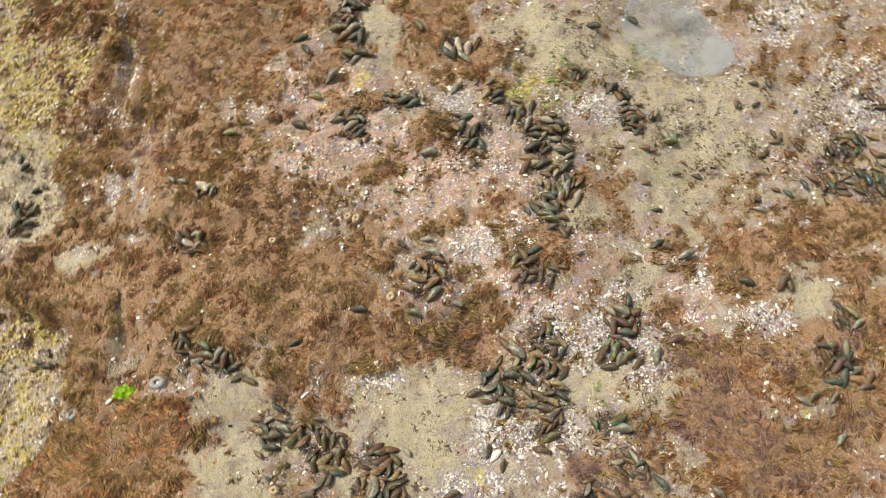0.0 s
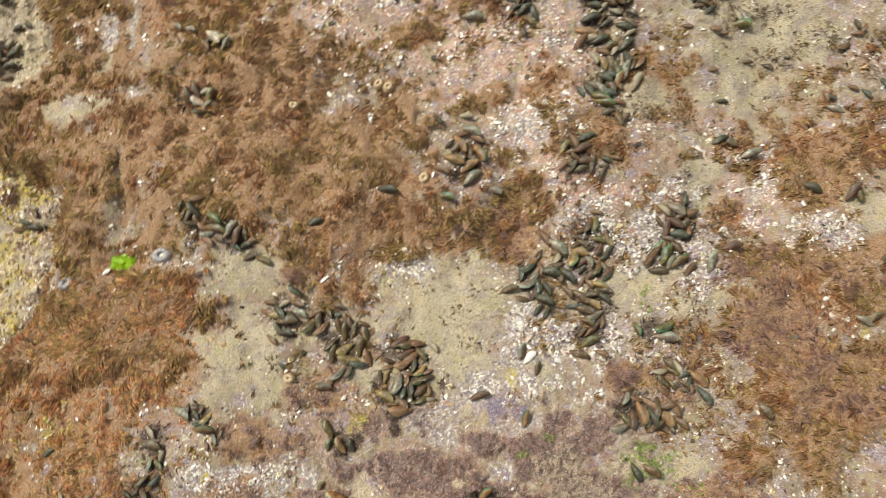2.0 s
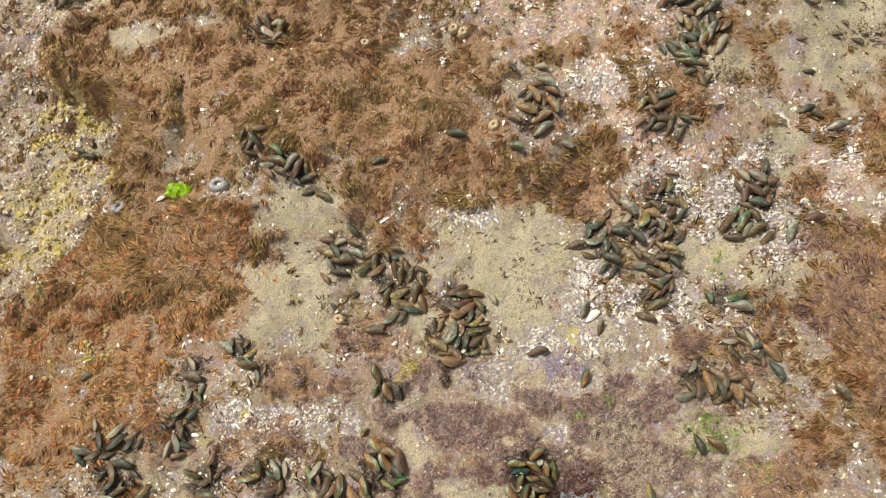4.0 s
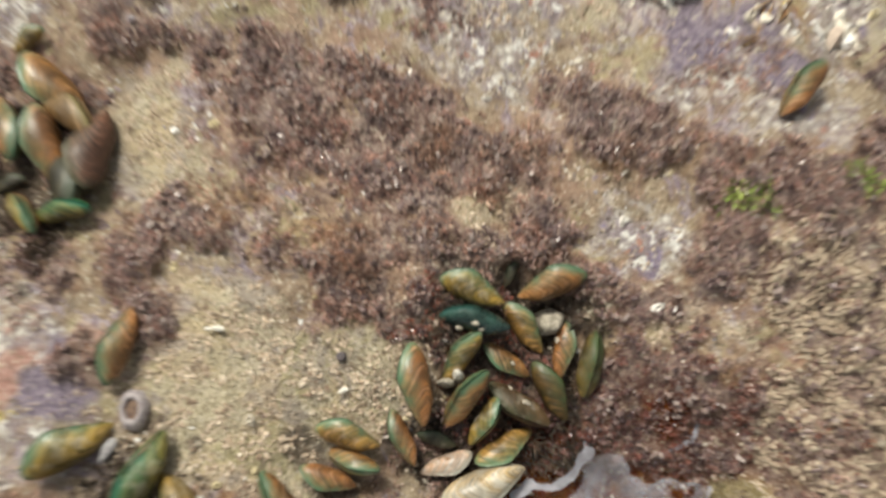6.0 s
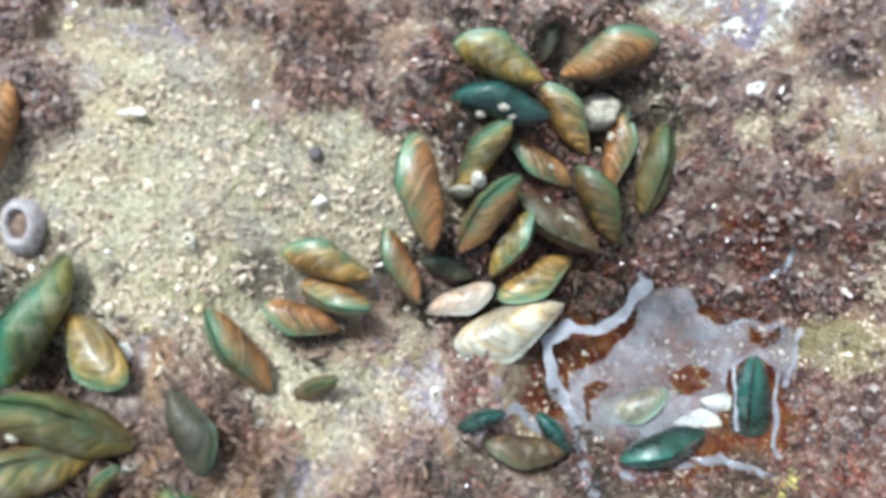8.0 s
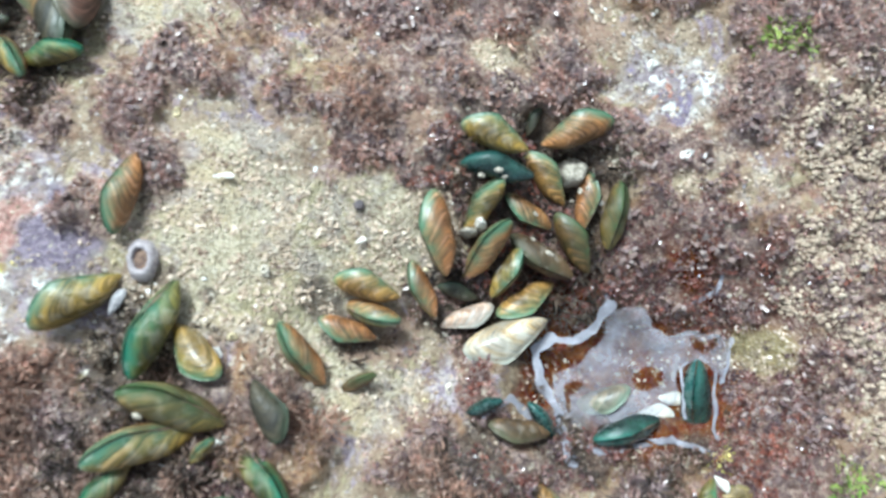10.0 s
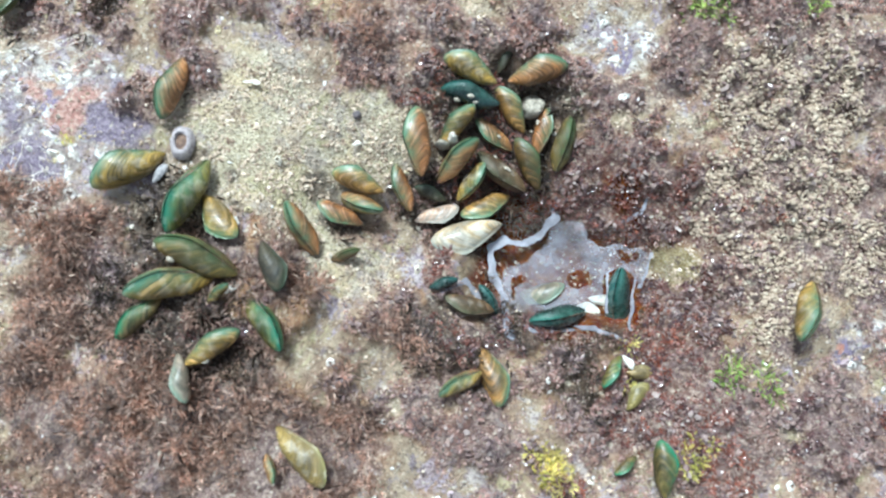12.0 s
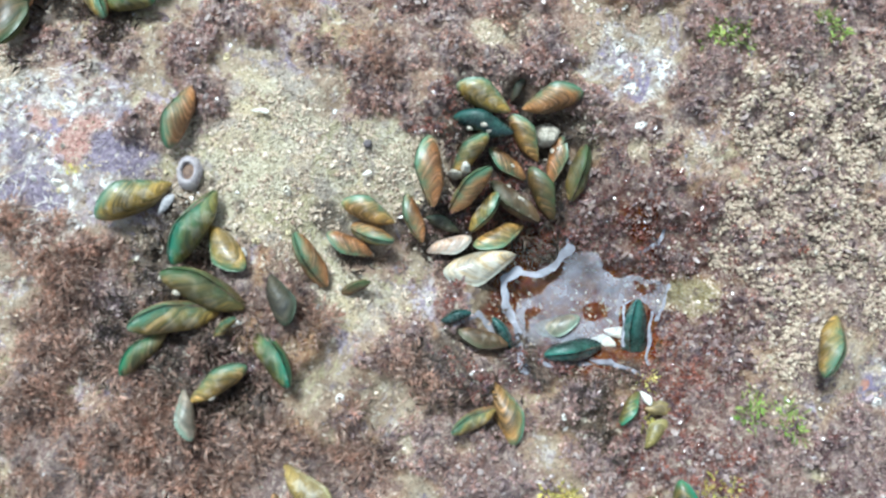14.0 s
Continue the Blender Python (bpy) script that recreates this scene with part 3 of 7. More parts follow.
PATCHES["sandturf"] = [
    (0.316, 0.361, 0.043, 0.044, 1), (0.292, 0.318, 0.024, 0.019, 0.7), (0.314, 0.408, 0.025, 0.021, 0.6), (0.326, 0.314, 0.030, 0.023, 1),
    (0.367, 0.315, 0.019, 0.025, 1), (0.341, 0.267, 0.019, 0.018, 0.6),
]
PATCHES["white"] = [
    (-0.506, 1.585, 0.011, 0.083, 1.7), (-0.477, 1.494, 0.020, 0.045, 1.7), (-0.449, 1.519, 0.008, 0.046, 1.3), (-0.511, 1.212, 0.011, 0.058, 1.5),
    (-0.461, 1.216, 0.010, 0.041, 1.4), (-0.460, 1.389, 0.008, 0.022, 1.5), (-0.543, 1.395, 0.060, 0.056, 1.2), (-0.441, 1.324, 0.009, 0.030, 1.3),
    (0.278, 0.592, 0.059, 0.041, 1), (0.381, 0.791, 0.066, 0.040, 1), (0.448, 0.754, 0.044, 0.056, 1), (0.562, 0.742, 0.061, 0.068, 1),
    (1.149, 1.273, 0.055, 0.052, 1.5), (1.149, 1.194, 0.043, 0.039, 1.5), (1.110, 1.308, 0.045, 0.039, 1.2), (0.266, 1.334, 0.050, 0.037, 1),
    (0.054, 0.723, 0.044, 0.025, 1), (0.543, 0.825, 0.045, 0.035, 1),
]
PATCHES["white"] += [
    (0.225, 0.459, 0.030, 0.021, 0.8), (0.267, 0.489, 0.030, 0.021, 0.8), (0.203, 0.442, 0.025, 0.017, 0.8), (0.252, 0.446, 0.022, 0.015, 0.8), (0.145, 0.449, 0.025, 0.017, 0.8),
    (-0.528, 1.80, 0.020, 0.040, 2), (0.819, 0.760, 0.054, 0.030, 1), (0.571, 1.268, 0.050, 0.041, 1), (0.313, 0.968, 0.063, 0.051, 1), (0.252, 0.548, 0.027, 0.057, 1),
    (0.712, 0.871, 0.052, 0.050, 1), (0.404, 0.573, 0.042, 0.042, 0.7), (1.012, 1.421, 0.053, 0.047, 1), (0.585, 0.694, 0.048, 0.044, 1),
    (-0.035, 0.180, 0.037, 0.034, 1.3), (-0.025, 0.208, 0.032, 0.025, 1.2), (-0.054, 0.205, 0.032, 0.025, 1.2), (0.004, 0.205, 0.014, 0.012, 0.9),
    (0.215, 0.361, 0.022, 0.017, 0.72), (0.239, 0.358, 0.022, 0.019, 0.6), (0.291, 0.409, 0.013, 0.011, 1), (0.062, 0.083, 0.011, 0.009, 0.8),
    (0.391, 0.263, 0.012, 0.017, 0.7), (-0.225, 0.355, 0.058, 0.031, 1),
]
PATCHES["white"] += [
    (-0.140, 0.364, 0.038, 0.024, 0.9), (-0.309, 0.363, 0.040, 0.025, 0.9), (0.101, 0.457, 0.056, 0.029, 0.8), (0.187, 0.502, 0.046, 0.028, 0.8),
    (-0.239, 0.298, 0.043, 0.022, 0.8), (-0.066, 0.360, 0.020, 0.020, 0.6), (-0.159, 0.359, 0.068, 0.027, 1), (0.275, 0.613, 0.045, 0.034, 1),
    (0.314, 0.585, 0.045, 0.041, 1), (0.476, 0.757, 0.062, 0.059, 0.8), (0.123, 0.441, 0.066, 0.030, 0.7),
]
PATCHES["white"] += [
    (-0.541, 1.820, 0.030, 0.026, 1.6), (-0.520, 1.766, 0.018, 0.035, 1.6), (-0.515, 1.620, 0.015, 0.017, 1.3), (-0.523, 1.590, 0.014, 0.048, 1.4),
    (-0.472, 1.475, 0.009, 0.024, 1.4), (-0.422, 1.502, 0.006, 0.017, 1.1), (-0.419, 1.454, 0.006, 0.017, 1.1), (-0.456, 1.395, 0.004, 0.011, 1),
    (-0.521, 1.371, 0.006, 0.017, 1), (-0.480, 1.321, 0.009, 0.014, 0.9), (-0.422, 1.300, 0.018, 0.014, 0.8), (-0.524, 1.230, 0.008, 0.019, 1),
    (-0.564, 1.203, 0.013, 0.030, 1), (-0.510, 1.185, 0.006, 0.021, 0.9), (-0.576, 1.074, 0.030, 0.013, 1), (-0.279, 1.517, 0.019, 0.010, 1),
    (-0.222, 1.389, 0.026, 0.022, 0.9), (-0.265, 1.253, 0.021, 0.007, 0.8),
]
PATCHES["white"] += [
    (0.389, 0.523, 0.023, 0.011, 1), (0.448, 0.545, 0.030, 0.013, 1), (0.492, 0.527, 0.028, 0.016, 1), (0.533, 0.501, 0.023, 0.017, 1),
    (0.308, 0.505, 0.022, 0.016, 0.9), (0.214, 0.503, 0.036, 0.017, 0.8), (0.360, 0.477, 0.030, 0.015, 0.8),
]
PATCHES["pink"] = [
    (0.232, 1.115, 0.143, 0.082, 1), (0.155, 1.220, 0.122, 0.057, 1), (-0.037, 1.406, 0.116, 0.064, 1), (0.320, 1.144, 0.097, 0.109, 1),
    (0.326, 0.979, 0.092, 0.078, 1), (0.034, 1.263, 0.099, 0.059, 1), (-0.154, 1.423, 0.066, 0.065, 1), (-0.066, 1.201, 0.073, 0.057, 1),
    (0.712, 0.820, 0.067, 0.049, 1), (0.650, 0.851, 0.068, 0.061, 1), (0.441, 0.823, 0.067, 0.045, 0.6), (0.572, 0.741, 0.065, 0.046, 0.6),
    (0.333, 0.859, 0.068, 0.044, 1), (-0.026, 0.204, 0.017, 0.019, 1), (-0.006, 0.221, 0.015, 0.015, 1), (0.286, 0.331, 0.024, 0.019, 0.5),
    (0.352, 0.216, 0.016, 0.013, 0.7),
]
PATCHES["yellow"] = [
    (-0.236, 0.218, 0.052, 0.030, 0.5), (-0.237, 0.150, 0.039, 0.039, 0.45), (-0.126, 0.212, 0.023, 0.014, 0.5), (-0.047, 0.440, 0.014, 0.011, 0.8),
    (0.067, 1.423, 0.025, 0.018, 0.8), (-0.896, 1.712, 0.082, 0.145, 1), (-0.697, 1.574, 0.132, 0.107, 0.7), (-0.783, 0.872, 0.070, 0.080, 0.6), (-0.843, 1.829, 0.099, 0.095, 1),
    (-0.749, 1.651, 0.166, 0.128, 1), (-0.842, 1.564, 0.079, 0.104, 1), (-0.763, 0.950, 0.064, 0.074, 0.8),
    (0.443, 1.337, 0.074, 0.032, 0.6), (0.497, 1.359, 0.050, 0.043, 0.4), (-0.013, 1.350, 0.025, 0.010, 1), (0.204, 1.182, 0.019, 0.011, 1),
    (-0.783, 0.732, 0.099, 0.146, 0.5), (0.680, 0.683, 0.032, 0.014, 0.7),
]
PATCHES["yellow"] += [
    (0.879, 0.558, 0.025, 0.020, 0.7), (0.970, 0.926, 0.065, 0.028, 0.4), (0.240, 0.534, 0.019, 0.023, 0.7), (0.648, 0.486, 0.041, 0.039, 0.5),
    (0.276, 0.149, 0.014, 0.012, 1.4), (0.337, 0.176, 0.006, 0.005, 1.6), (-0.015, 0.191, 0.008, 0.006, 0.6), (0.129, 0.120, 0.006, 0.005, 0.5), (0.152, 0.200, 0.004, 0.004, 0.5),
    (0.063, 0.214, 0.004, 0.003, 0.3), (-0.299, 0.366, 0.023, 0.015, 0.6), (-0.044, 0.454, 0.019, 0.019, 0.6), (-0.378, 0.203, 0.019, 0.017, 0.6),
]
PATCHES["yellow"] += [
    (-0.474, 1.791, 0.016, 0.029, 1.4), (-0.591, 1.322, 0.011, 0.027, 0.9), (-0.789, 1.974, 0.047, 0.036, 1), (-0.726, 1.655, 0.218, 0.049, 1),
    (-0.798, 1.590, 0.060, 0.067, 1), (-0.672, 1.676, 0.164, 0.027, 0.9), (-0.535, 1.398, 0.013, 0.028, 0.9), (-0.747, 1.442, 0.024, 0.039, 0.8),
]
PATCHES["yellow"] += [
    (0.295, 0.204, 0.004, 0.005, 1.2), (0.303, 0.188, 0.002, 0.005, 1.2),
]
PATCHES["yellow"] += [
    (-0.570, 0.451, 0.024, 0.050, 0.8), (-0.542, 0.364, 0.019, 0.043, 0.8), (-0.698, 0.530, 0.024, 0.051, 0.8), (-0.667, 0.371, 0.017, 0.049, 0.8),
]
PATCHES["shag"] = [
    (-0.757, 1.791, 0.090, 0.039, 1.2), (-0.665, 1.821, 0.216, 0.072, 1.2), (-0.556, 1.592, 0.026, 0.063, 1.2), (-0.709, 1.895, 0.066, 0.059, 1),
    (-0.601, 1.526, 0.085, 0.131, 1), (-0.723, 1.507, 0.045, 0.044, 1), (-0.530, 1.336, 0.039, 0.070, 1), (-0.588, 1.252, 0.037, 0.052, 1),
    (-0.741, 1.942, 0.023, 0.039, 0.8),
]
PATCHES["violet"] = [(0.002, 0.203, 0.016, 0.013, 1.2), (-0.030, 0.168, 0.014, 0.012, 1.0), (-0.050, 0.185, 0.012, 0.012, 0.8), (-0.012, 0.224, 0.010, 0.008, 0.8), (0.209, 0.468, 0.014, 0.011, 0.9), (0.254, 0.464, 0.014, 0.011, 0.9), (0.231, 0.484, 0.012, 0.010, 0.9)]
PATCHES["coral"] = [(-0.024, 0.207, 0.009, 0.011, 1.3), (-0.048, 0.209, 0.010, 0.008, 0.8)]
PATCHES["blush"] = [
    (0.122, 0.082, 0.065, 0.034, 1.2), (0.075, 0.053, 0.055, 0.030, 1.2), (0.028, 0.066, 0.030, 0.025, 1.1), (0.015, 0.137, 0.032, 0.021, 1),
    (0.017, 0.092, 0.031, 0.030, 1), (0.065, 0.061, 0.050, 0.030, 1), (0.161, 0.101, 0.045, 0.025, 1), (0.080, 0.128, 0.034, 0.027, 1),
    (0.112, 0.125, 0.029, 0.022, 1), (0.114, 0.170, 0.014, 0.014, 1), (0.078, 0.167, 0.015, 0.010, 1), (-0.020, 0.148, 0.017, 0.012, 0.5),
]
PATCHES["tuft"] = [
    (0.107, 0.169, 0.012, 0.013, 1.2), (0.125, 0.158, 0.012, 0.011, 1.2), (0.097, 0.158, 0.007, 0.017, 1), (0.076, 0.113, 0.010, 0.008, 1.2),
    (0.061, 0.118, 0.007, 0.008, 0.9), (0.115, 0.125, 0.013, 0.010, 1.2), (0.090, 0.108, 0.006, 0.007, 1), (0.104, 0.103, 0.017, 0.011, 0.8),
    (0.021, 0.111, 0.023, 0.014, 0.9), (0.005, 0.131, 0.021, 0.014, 0.9), (0.156, 0.115, 0.033, 0.011, 1), (0.085, 0.075, 0.033, 0.010, 1),
    (0.173, 0.169, 0.023, 0.013, 0.9), (0.019, 0.083, 0.012, 0.016, 0.8), (0.095, 0.179, 0.008, 0.007, 0.8), (0.179, 0.189, 0.015, 0.009, 0.9),
]
PATCHES["dusk"] = [
    (0.669, 0.561, 0.055, 0.057, 0.9), (0.704, 0.638, 0.047, 0.049, 0.8), (0.415, 0.511, 0.038, 0.024, 0.8), (0.249, 0.280, 0.020, 0.012, 1.3), (0.285, 0.300, 0.030, 0.022, 1.2), (0.300, 0.262, 0.022, 0.020, 1.1), (0.322, 0.205, 0.018, 0.022, 1.1), (0.249, 0.272, 0.012, 0.008, 1.2),
    (0.245, 0.306, 0.020, 0.016, 1.2), (0.275, 0.292, 0.018, 0.012, 1.2), (0.231, 0.292, 0.012, 0.010, 1.1), (0.261, 0.272, 0.013, 0.007, 1.1),
    (0.259, 0.303, 0.019, 0.014, 0.9), (0.712, 0.657, 0.063, 0.038, 1), (0.713, 0.592, 0.052, 0.047, 0.9), (0.743, 0.481, 0.046, 0.059, 1),
    (0.652, 0.675, 0.043, 0.033, 0.8), (0.961, 0.695, 0.051, 0.028, 0.7), (0.826, 0.666, 0.042, 0.033, 0.6), (-0.518, 1.640, 0.017, 0.146, 1.2),
    (-0.458, 1.627, 0.014, 0.114, 0.9), (-0.444, 1.341, 0.059, 0.098, 0.6),
]
PATCHES["dusk"] += [
    (-0.696, 1.767, 0.030, 0.039, 0.8), (-0.549, 1.533, 0.035, 0.046, 0.8), (-0.734, 1.618, 0.025, 0.033, 0.8), (-0.834, 1.688, 0.020, 0.026, 0.8),
    (-0.554, 1.403, 0.030, 0.039, 0.8), (-0.851, 1.855, 0.022, 0.029, 0.8), (-0.796, 0.943, 0.020, 0.026, 0.8), (-0.751, 0.817, 0.025, 0.033, 0.8),
    (-0.373, 1.269, 0.025, 0.028, 1.1), (0.685, 0.705, 0.043, 0.028, 0.8), (0.827, 0.438, 0.058, 0.029, 0.8), (0.209, 0.788, 0.067, 0.035, 0.7),
    (0.239, 0.750, 0.034, 0.029, 0.9), (-0.318, 1.484, 0.083, 0.052, 0.6), (-0.152, 0.708, 0.056, 0.022, 0.8), (0.535, 0.809, 0.045, 0.035, 0.6),
    # the patch at 0.170, 0.279 paints dark gaps under the main clump
    (0.934, 0.506, 0.042, 0.059, 0.7), (0.170, 0.279, 0.034, 0.030, 0.8), (0.245, 0.301, 0.022, 0.017, 1),
    (0.279, 0.282, 0.030, 0.015, 1), (0.309, 0.211, 0.015, 0.041, 1), (0.302, 0.250, 0.013, 0.018, 0.8), (0.180, 0.209, 0.017, 0.012, 0.8),
    (0.201, 0.184, 0.024, 0.013, 0.7),
]
PATCHES["dusk"] += [
    (0.077, 0.133, 0.012, 0.007, 1.1), (0.096, 0.135, 0.011, 0.009, 1.1), (0.082, 0.147, 0.006, 0.006, 0.8),
]
PATCHES["dusk"] += [
    (0.295, 0.243, 0.006, 0.019, 1.1), (0.302, 0.218, 0.006, 0.018, 1.1), (0.308, 0.194, 0.007, 0.014, 1), (0.280, 0.220, 0.015, 0.004, 0.8),
    (0.285, 0.264, 0.008, 0.006, 0.9), (0.232, 0.210, 0.024, 0.006, 0.8),
]
PATCHES["dusk"] += [
    (0.303, 0.212, 0.019, 0.013, 0.9), (0.316, 0.182, 0.037, 0.016, 0.9), (0.380, 0.221, 0.027, 0.025, 0.85), (0.346, 0.174, 0.036, 0.011, 0.8),
    (0.283, 0.142, 0.028, 0.010, 0.8), (0.220, 0.186, 0.018, 0.009, 0.8),
]
PATCHES["tuft"] += [
    (0.074, 0.308, 0.029, 0.018, 0.7), (0.116, 0.368, 0.024, 0.017, 0.65), (0.062, 0.357, 0.016, 0.014, 0.6), (0.181, 0.395, 0.013, 0.013, 0.7),
]
PATCHES["red"] = [
    (0.239, 0.246, 0.045, 0.030, 1.3), (0.265, 0.263, 0.016, 0.010, 1.2), (0.239, 0.254, 0.032, 0.022, 1), (0.233, 0.261, 0.028, 0.018, 1), (0.258, 0.250, 0.022, 0.016, 1), (0.263, 0.266, 0.012, 0.011, 0.8),
]
PATCHES["red"] += [
    (0.256, 0.282, 0.009, 0.008, 1.1), (0.269, 0.273, 0.006, 0.010, 1),
]
PATCHES["green"] = [
    (0.454, 1.322, 0.074, 0.046, 1), (0.511, 1.372, 0.050, 0.036, 0.9), (0.698, 1.411, 0.055, 0.048, 0.5), (0.480, 0.651, 0.053, 0.033, 0.4),
    (0.636, 0.477, 0.040, 0.030, 0.45), (-0.392, 1.597, 0.003, 0.003, 0.1), (0.340, 0.236, 0.014, 0.010, 1.7), (0.240, 0.390, 0.007, 0.008, 1.5),
    (0.287, 0.412, 0.004, 0.004, 1),
]
PATCHES["green"] += [
    (0.477, 0.350, 0.049, 0.027, 0.55), (0.518, 0.321, 0.037, 0.021, 0.5), (0.447, 0.389, 0.029, 0.014, 0.45),
]
# mussel clumps, where byssus colour and painted gap shade darken the rock
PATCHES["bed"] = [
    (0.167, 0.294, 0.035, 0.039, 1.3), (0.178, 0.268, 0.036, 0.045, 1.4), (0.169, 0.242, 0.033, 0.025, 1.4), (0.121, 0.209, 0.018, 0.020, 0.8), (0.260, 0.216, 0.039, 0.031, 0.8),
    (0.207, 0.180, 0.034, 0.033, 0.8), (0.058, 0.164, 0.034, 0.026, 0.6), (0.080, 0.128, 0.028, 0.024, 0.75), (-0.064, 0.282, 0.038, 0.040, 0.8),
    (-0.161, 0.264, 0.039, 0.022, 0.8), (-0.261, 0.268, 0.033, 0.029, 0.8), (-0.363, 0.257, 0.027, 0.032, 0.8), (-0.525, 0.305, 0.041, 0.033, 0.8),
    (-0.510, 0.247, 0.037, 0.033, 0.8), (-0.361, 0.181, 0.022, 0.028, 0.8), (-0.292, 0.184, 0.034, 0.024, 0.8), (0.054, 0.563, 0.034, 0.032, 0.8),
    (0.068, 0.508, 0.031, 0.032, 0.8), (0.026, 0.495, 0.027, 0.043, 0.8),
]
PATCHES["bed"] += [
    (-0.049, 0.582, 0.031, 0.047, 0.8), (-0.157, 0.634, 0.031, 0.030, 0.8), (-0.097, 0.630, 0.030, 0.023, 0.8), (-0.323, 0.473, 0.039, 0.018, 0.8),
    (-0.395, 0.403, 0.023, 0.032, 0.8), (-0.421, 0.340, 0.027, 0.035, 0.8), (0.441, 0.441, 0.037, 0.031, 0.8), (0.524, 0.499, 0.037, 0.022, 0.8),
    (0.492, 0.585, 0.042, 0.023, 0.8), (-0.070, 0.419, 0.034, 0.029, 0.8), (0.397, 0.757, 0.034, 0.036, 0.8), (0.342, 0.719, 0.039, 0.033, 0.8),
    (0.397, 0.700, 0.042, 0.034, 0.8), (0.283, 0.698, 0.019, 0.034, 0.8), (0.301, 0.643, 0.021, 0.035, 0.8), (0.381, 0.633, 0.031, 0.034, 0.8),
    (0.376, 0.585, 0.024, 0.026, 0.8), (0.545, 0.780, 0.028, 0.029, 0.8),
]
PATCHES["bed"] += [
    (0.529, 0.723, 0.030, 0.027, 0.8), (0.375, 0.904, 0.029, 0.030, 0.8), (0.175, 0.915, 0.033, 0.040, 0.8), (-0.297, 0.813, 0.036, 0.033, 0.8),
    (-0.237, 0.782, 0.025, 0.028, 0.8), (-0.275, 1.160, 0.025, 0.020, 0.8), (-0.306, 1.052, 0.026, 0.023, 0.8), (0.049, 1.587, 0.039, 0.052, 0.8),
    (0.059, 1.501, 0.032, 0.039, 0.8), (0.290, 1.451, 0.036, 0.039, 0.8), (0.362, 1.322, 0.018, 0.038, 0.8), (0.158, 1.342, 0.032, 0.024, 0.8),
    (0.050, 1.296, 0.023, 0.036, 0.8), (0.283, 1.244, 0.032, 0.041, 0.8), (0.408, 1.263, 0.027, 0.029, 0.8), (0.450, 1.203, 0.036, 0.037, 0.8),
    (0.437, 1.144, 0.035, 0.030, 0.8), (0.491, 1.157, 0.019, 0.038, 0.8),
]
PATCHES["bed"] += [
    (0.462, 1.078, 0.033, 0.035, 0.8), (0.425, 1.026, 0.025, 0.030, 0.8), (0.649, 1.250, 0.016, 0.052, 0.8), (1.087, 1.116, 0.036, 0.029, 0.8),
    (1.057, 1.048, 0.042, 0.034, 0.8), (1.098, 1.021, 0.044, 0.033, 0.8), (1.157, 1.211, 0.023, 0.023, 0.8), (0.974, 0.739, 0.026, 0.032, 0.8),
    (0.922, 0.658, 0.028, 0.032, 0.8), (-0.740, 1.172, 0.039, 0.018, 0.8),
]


def lattice(x, y, seed):
    """Smooth random values between 0 and 1 on a unit grid."""
    ix, iy = np.floor(x).astype(np.int64), np.floor(y).astype(np.int64)
    fx, fy = x - ix, y - iy
    fx, fy = fx * fx * (3 - 2 * fx), fy * fy * (3 - 2 * fy)

    def at(a, b):
        h = (a * 374761393 + b * 668265263 + seed * 974634777) & 0xFFFFFFFF
        h = ((h ^ (h >> 13)) * 1274126177) & 0xFFFFFFFF
        return ((h ^ (h >> 16)) & 0xFFFF) / 65535.0

    low = at(ix, iy) * (1 - fx) + at(ix + 1, iy) * fx
    high = at(ix, iy + 1) * (1 - fx) + at(ix + 1, iy + 1) * fx
    return low * (1 - fy) + high * fy


def rough(x, y, size, seed, octaves=3):
    """Layered noise about 0, of features that many metres wide."""
    total, gain = 0.0, 1.0
    for n in range(octaves):
        total = total + gain * (lattice(x / size + 31.7 * n, y / size - 17.3 * n, seed + n) - 0.5)
        size, gain = size / 2.1, gain * 0.55
    return total


def smooth(v, lo, hi):
    s = np.clip((v - lo) / (hi - lo), 0, 1)
    return s * s * (3 - 2 * s)


def cover(kind, x, y):
    """How much of the rock at x, y that growth covers, 0 to 1."""
    wx = x + 0.022 * rough(x, y, 0.05, 11)
    wy = y + 0.022 * rough(x, y, 0.05, 23)
    best = np.zeros_like(x)
    for cx, cy, rx, ry, s in PATCHES[kind]:
        best = np.maximum(best, s * np.exp(-0.8 * (((wx - cx) / rx) ** 2 + ((wy - cy) / ry) ** 2)))
    if kind in ("brown", "rust"):
        best = best * smooth(x - ledge_x(y) + 0.09, 0.0, 0.05)
    if kind == "sand":
        best = best * (1 - 0.8 * cover("crumb", x, y))
    return np.where(best > 0.08, smooth(best + 0.75 * rough(x, y, 0.03, 37 + len(kind), 4), 0.30, 0.62), 0.0)


def turf_cover(x, y):
    out = np.zeros_like(x)
    for kind in ("brown", "rust", "purple", "dusk", "blush", "tuft", "shag"):
        out = np.maximum(out, cover(kind, x, y))
    return out * (1 - 0.85 * cover("sand", x, y))


def calm(x, y):
    """Less relief on the puddle's bed."""
    return 1 - 0.85 * np.exp(-(((x - 0.24) / 0.06) ** 4) - ((y - 0.235) / 0.05) ** 4)


def outside(x, y):
    """How many metres x, y lie beyond the stretch of rock that is built closely."""
    return np.hypot(np.clip(np.abs(x - 0.15) - 1.15, 0, None), np.clip(np.abs(y - 0.95) - 1.0, 0, None))


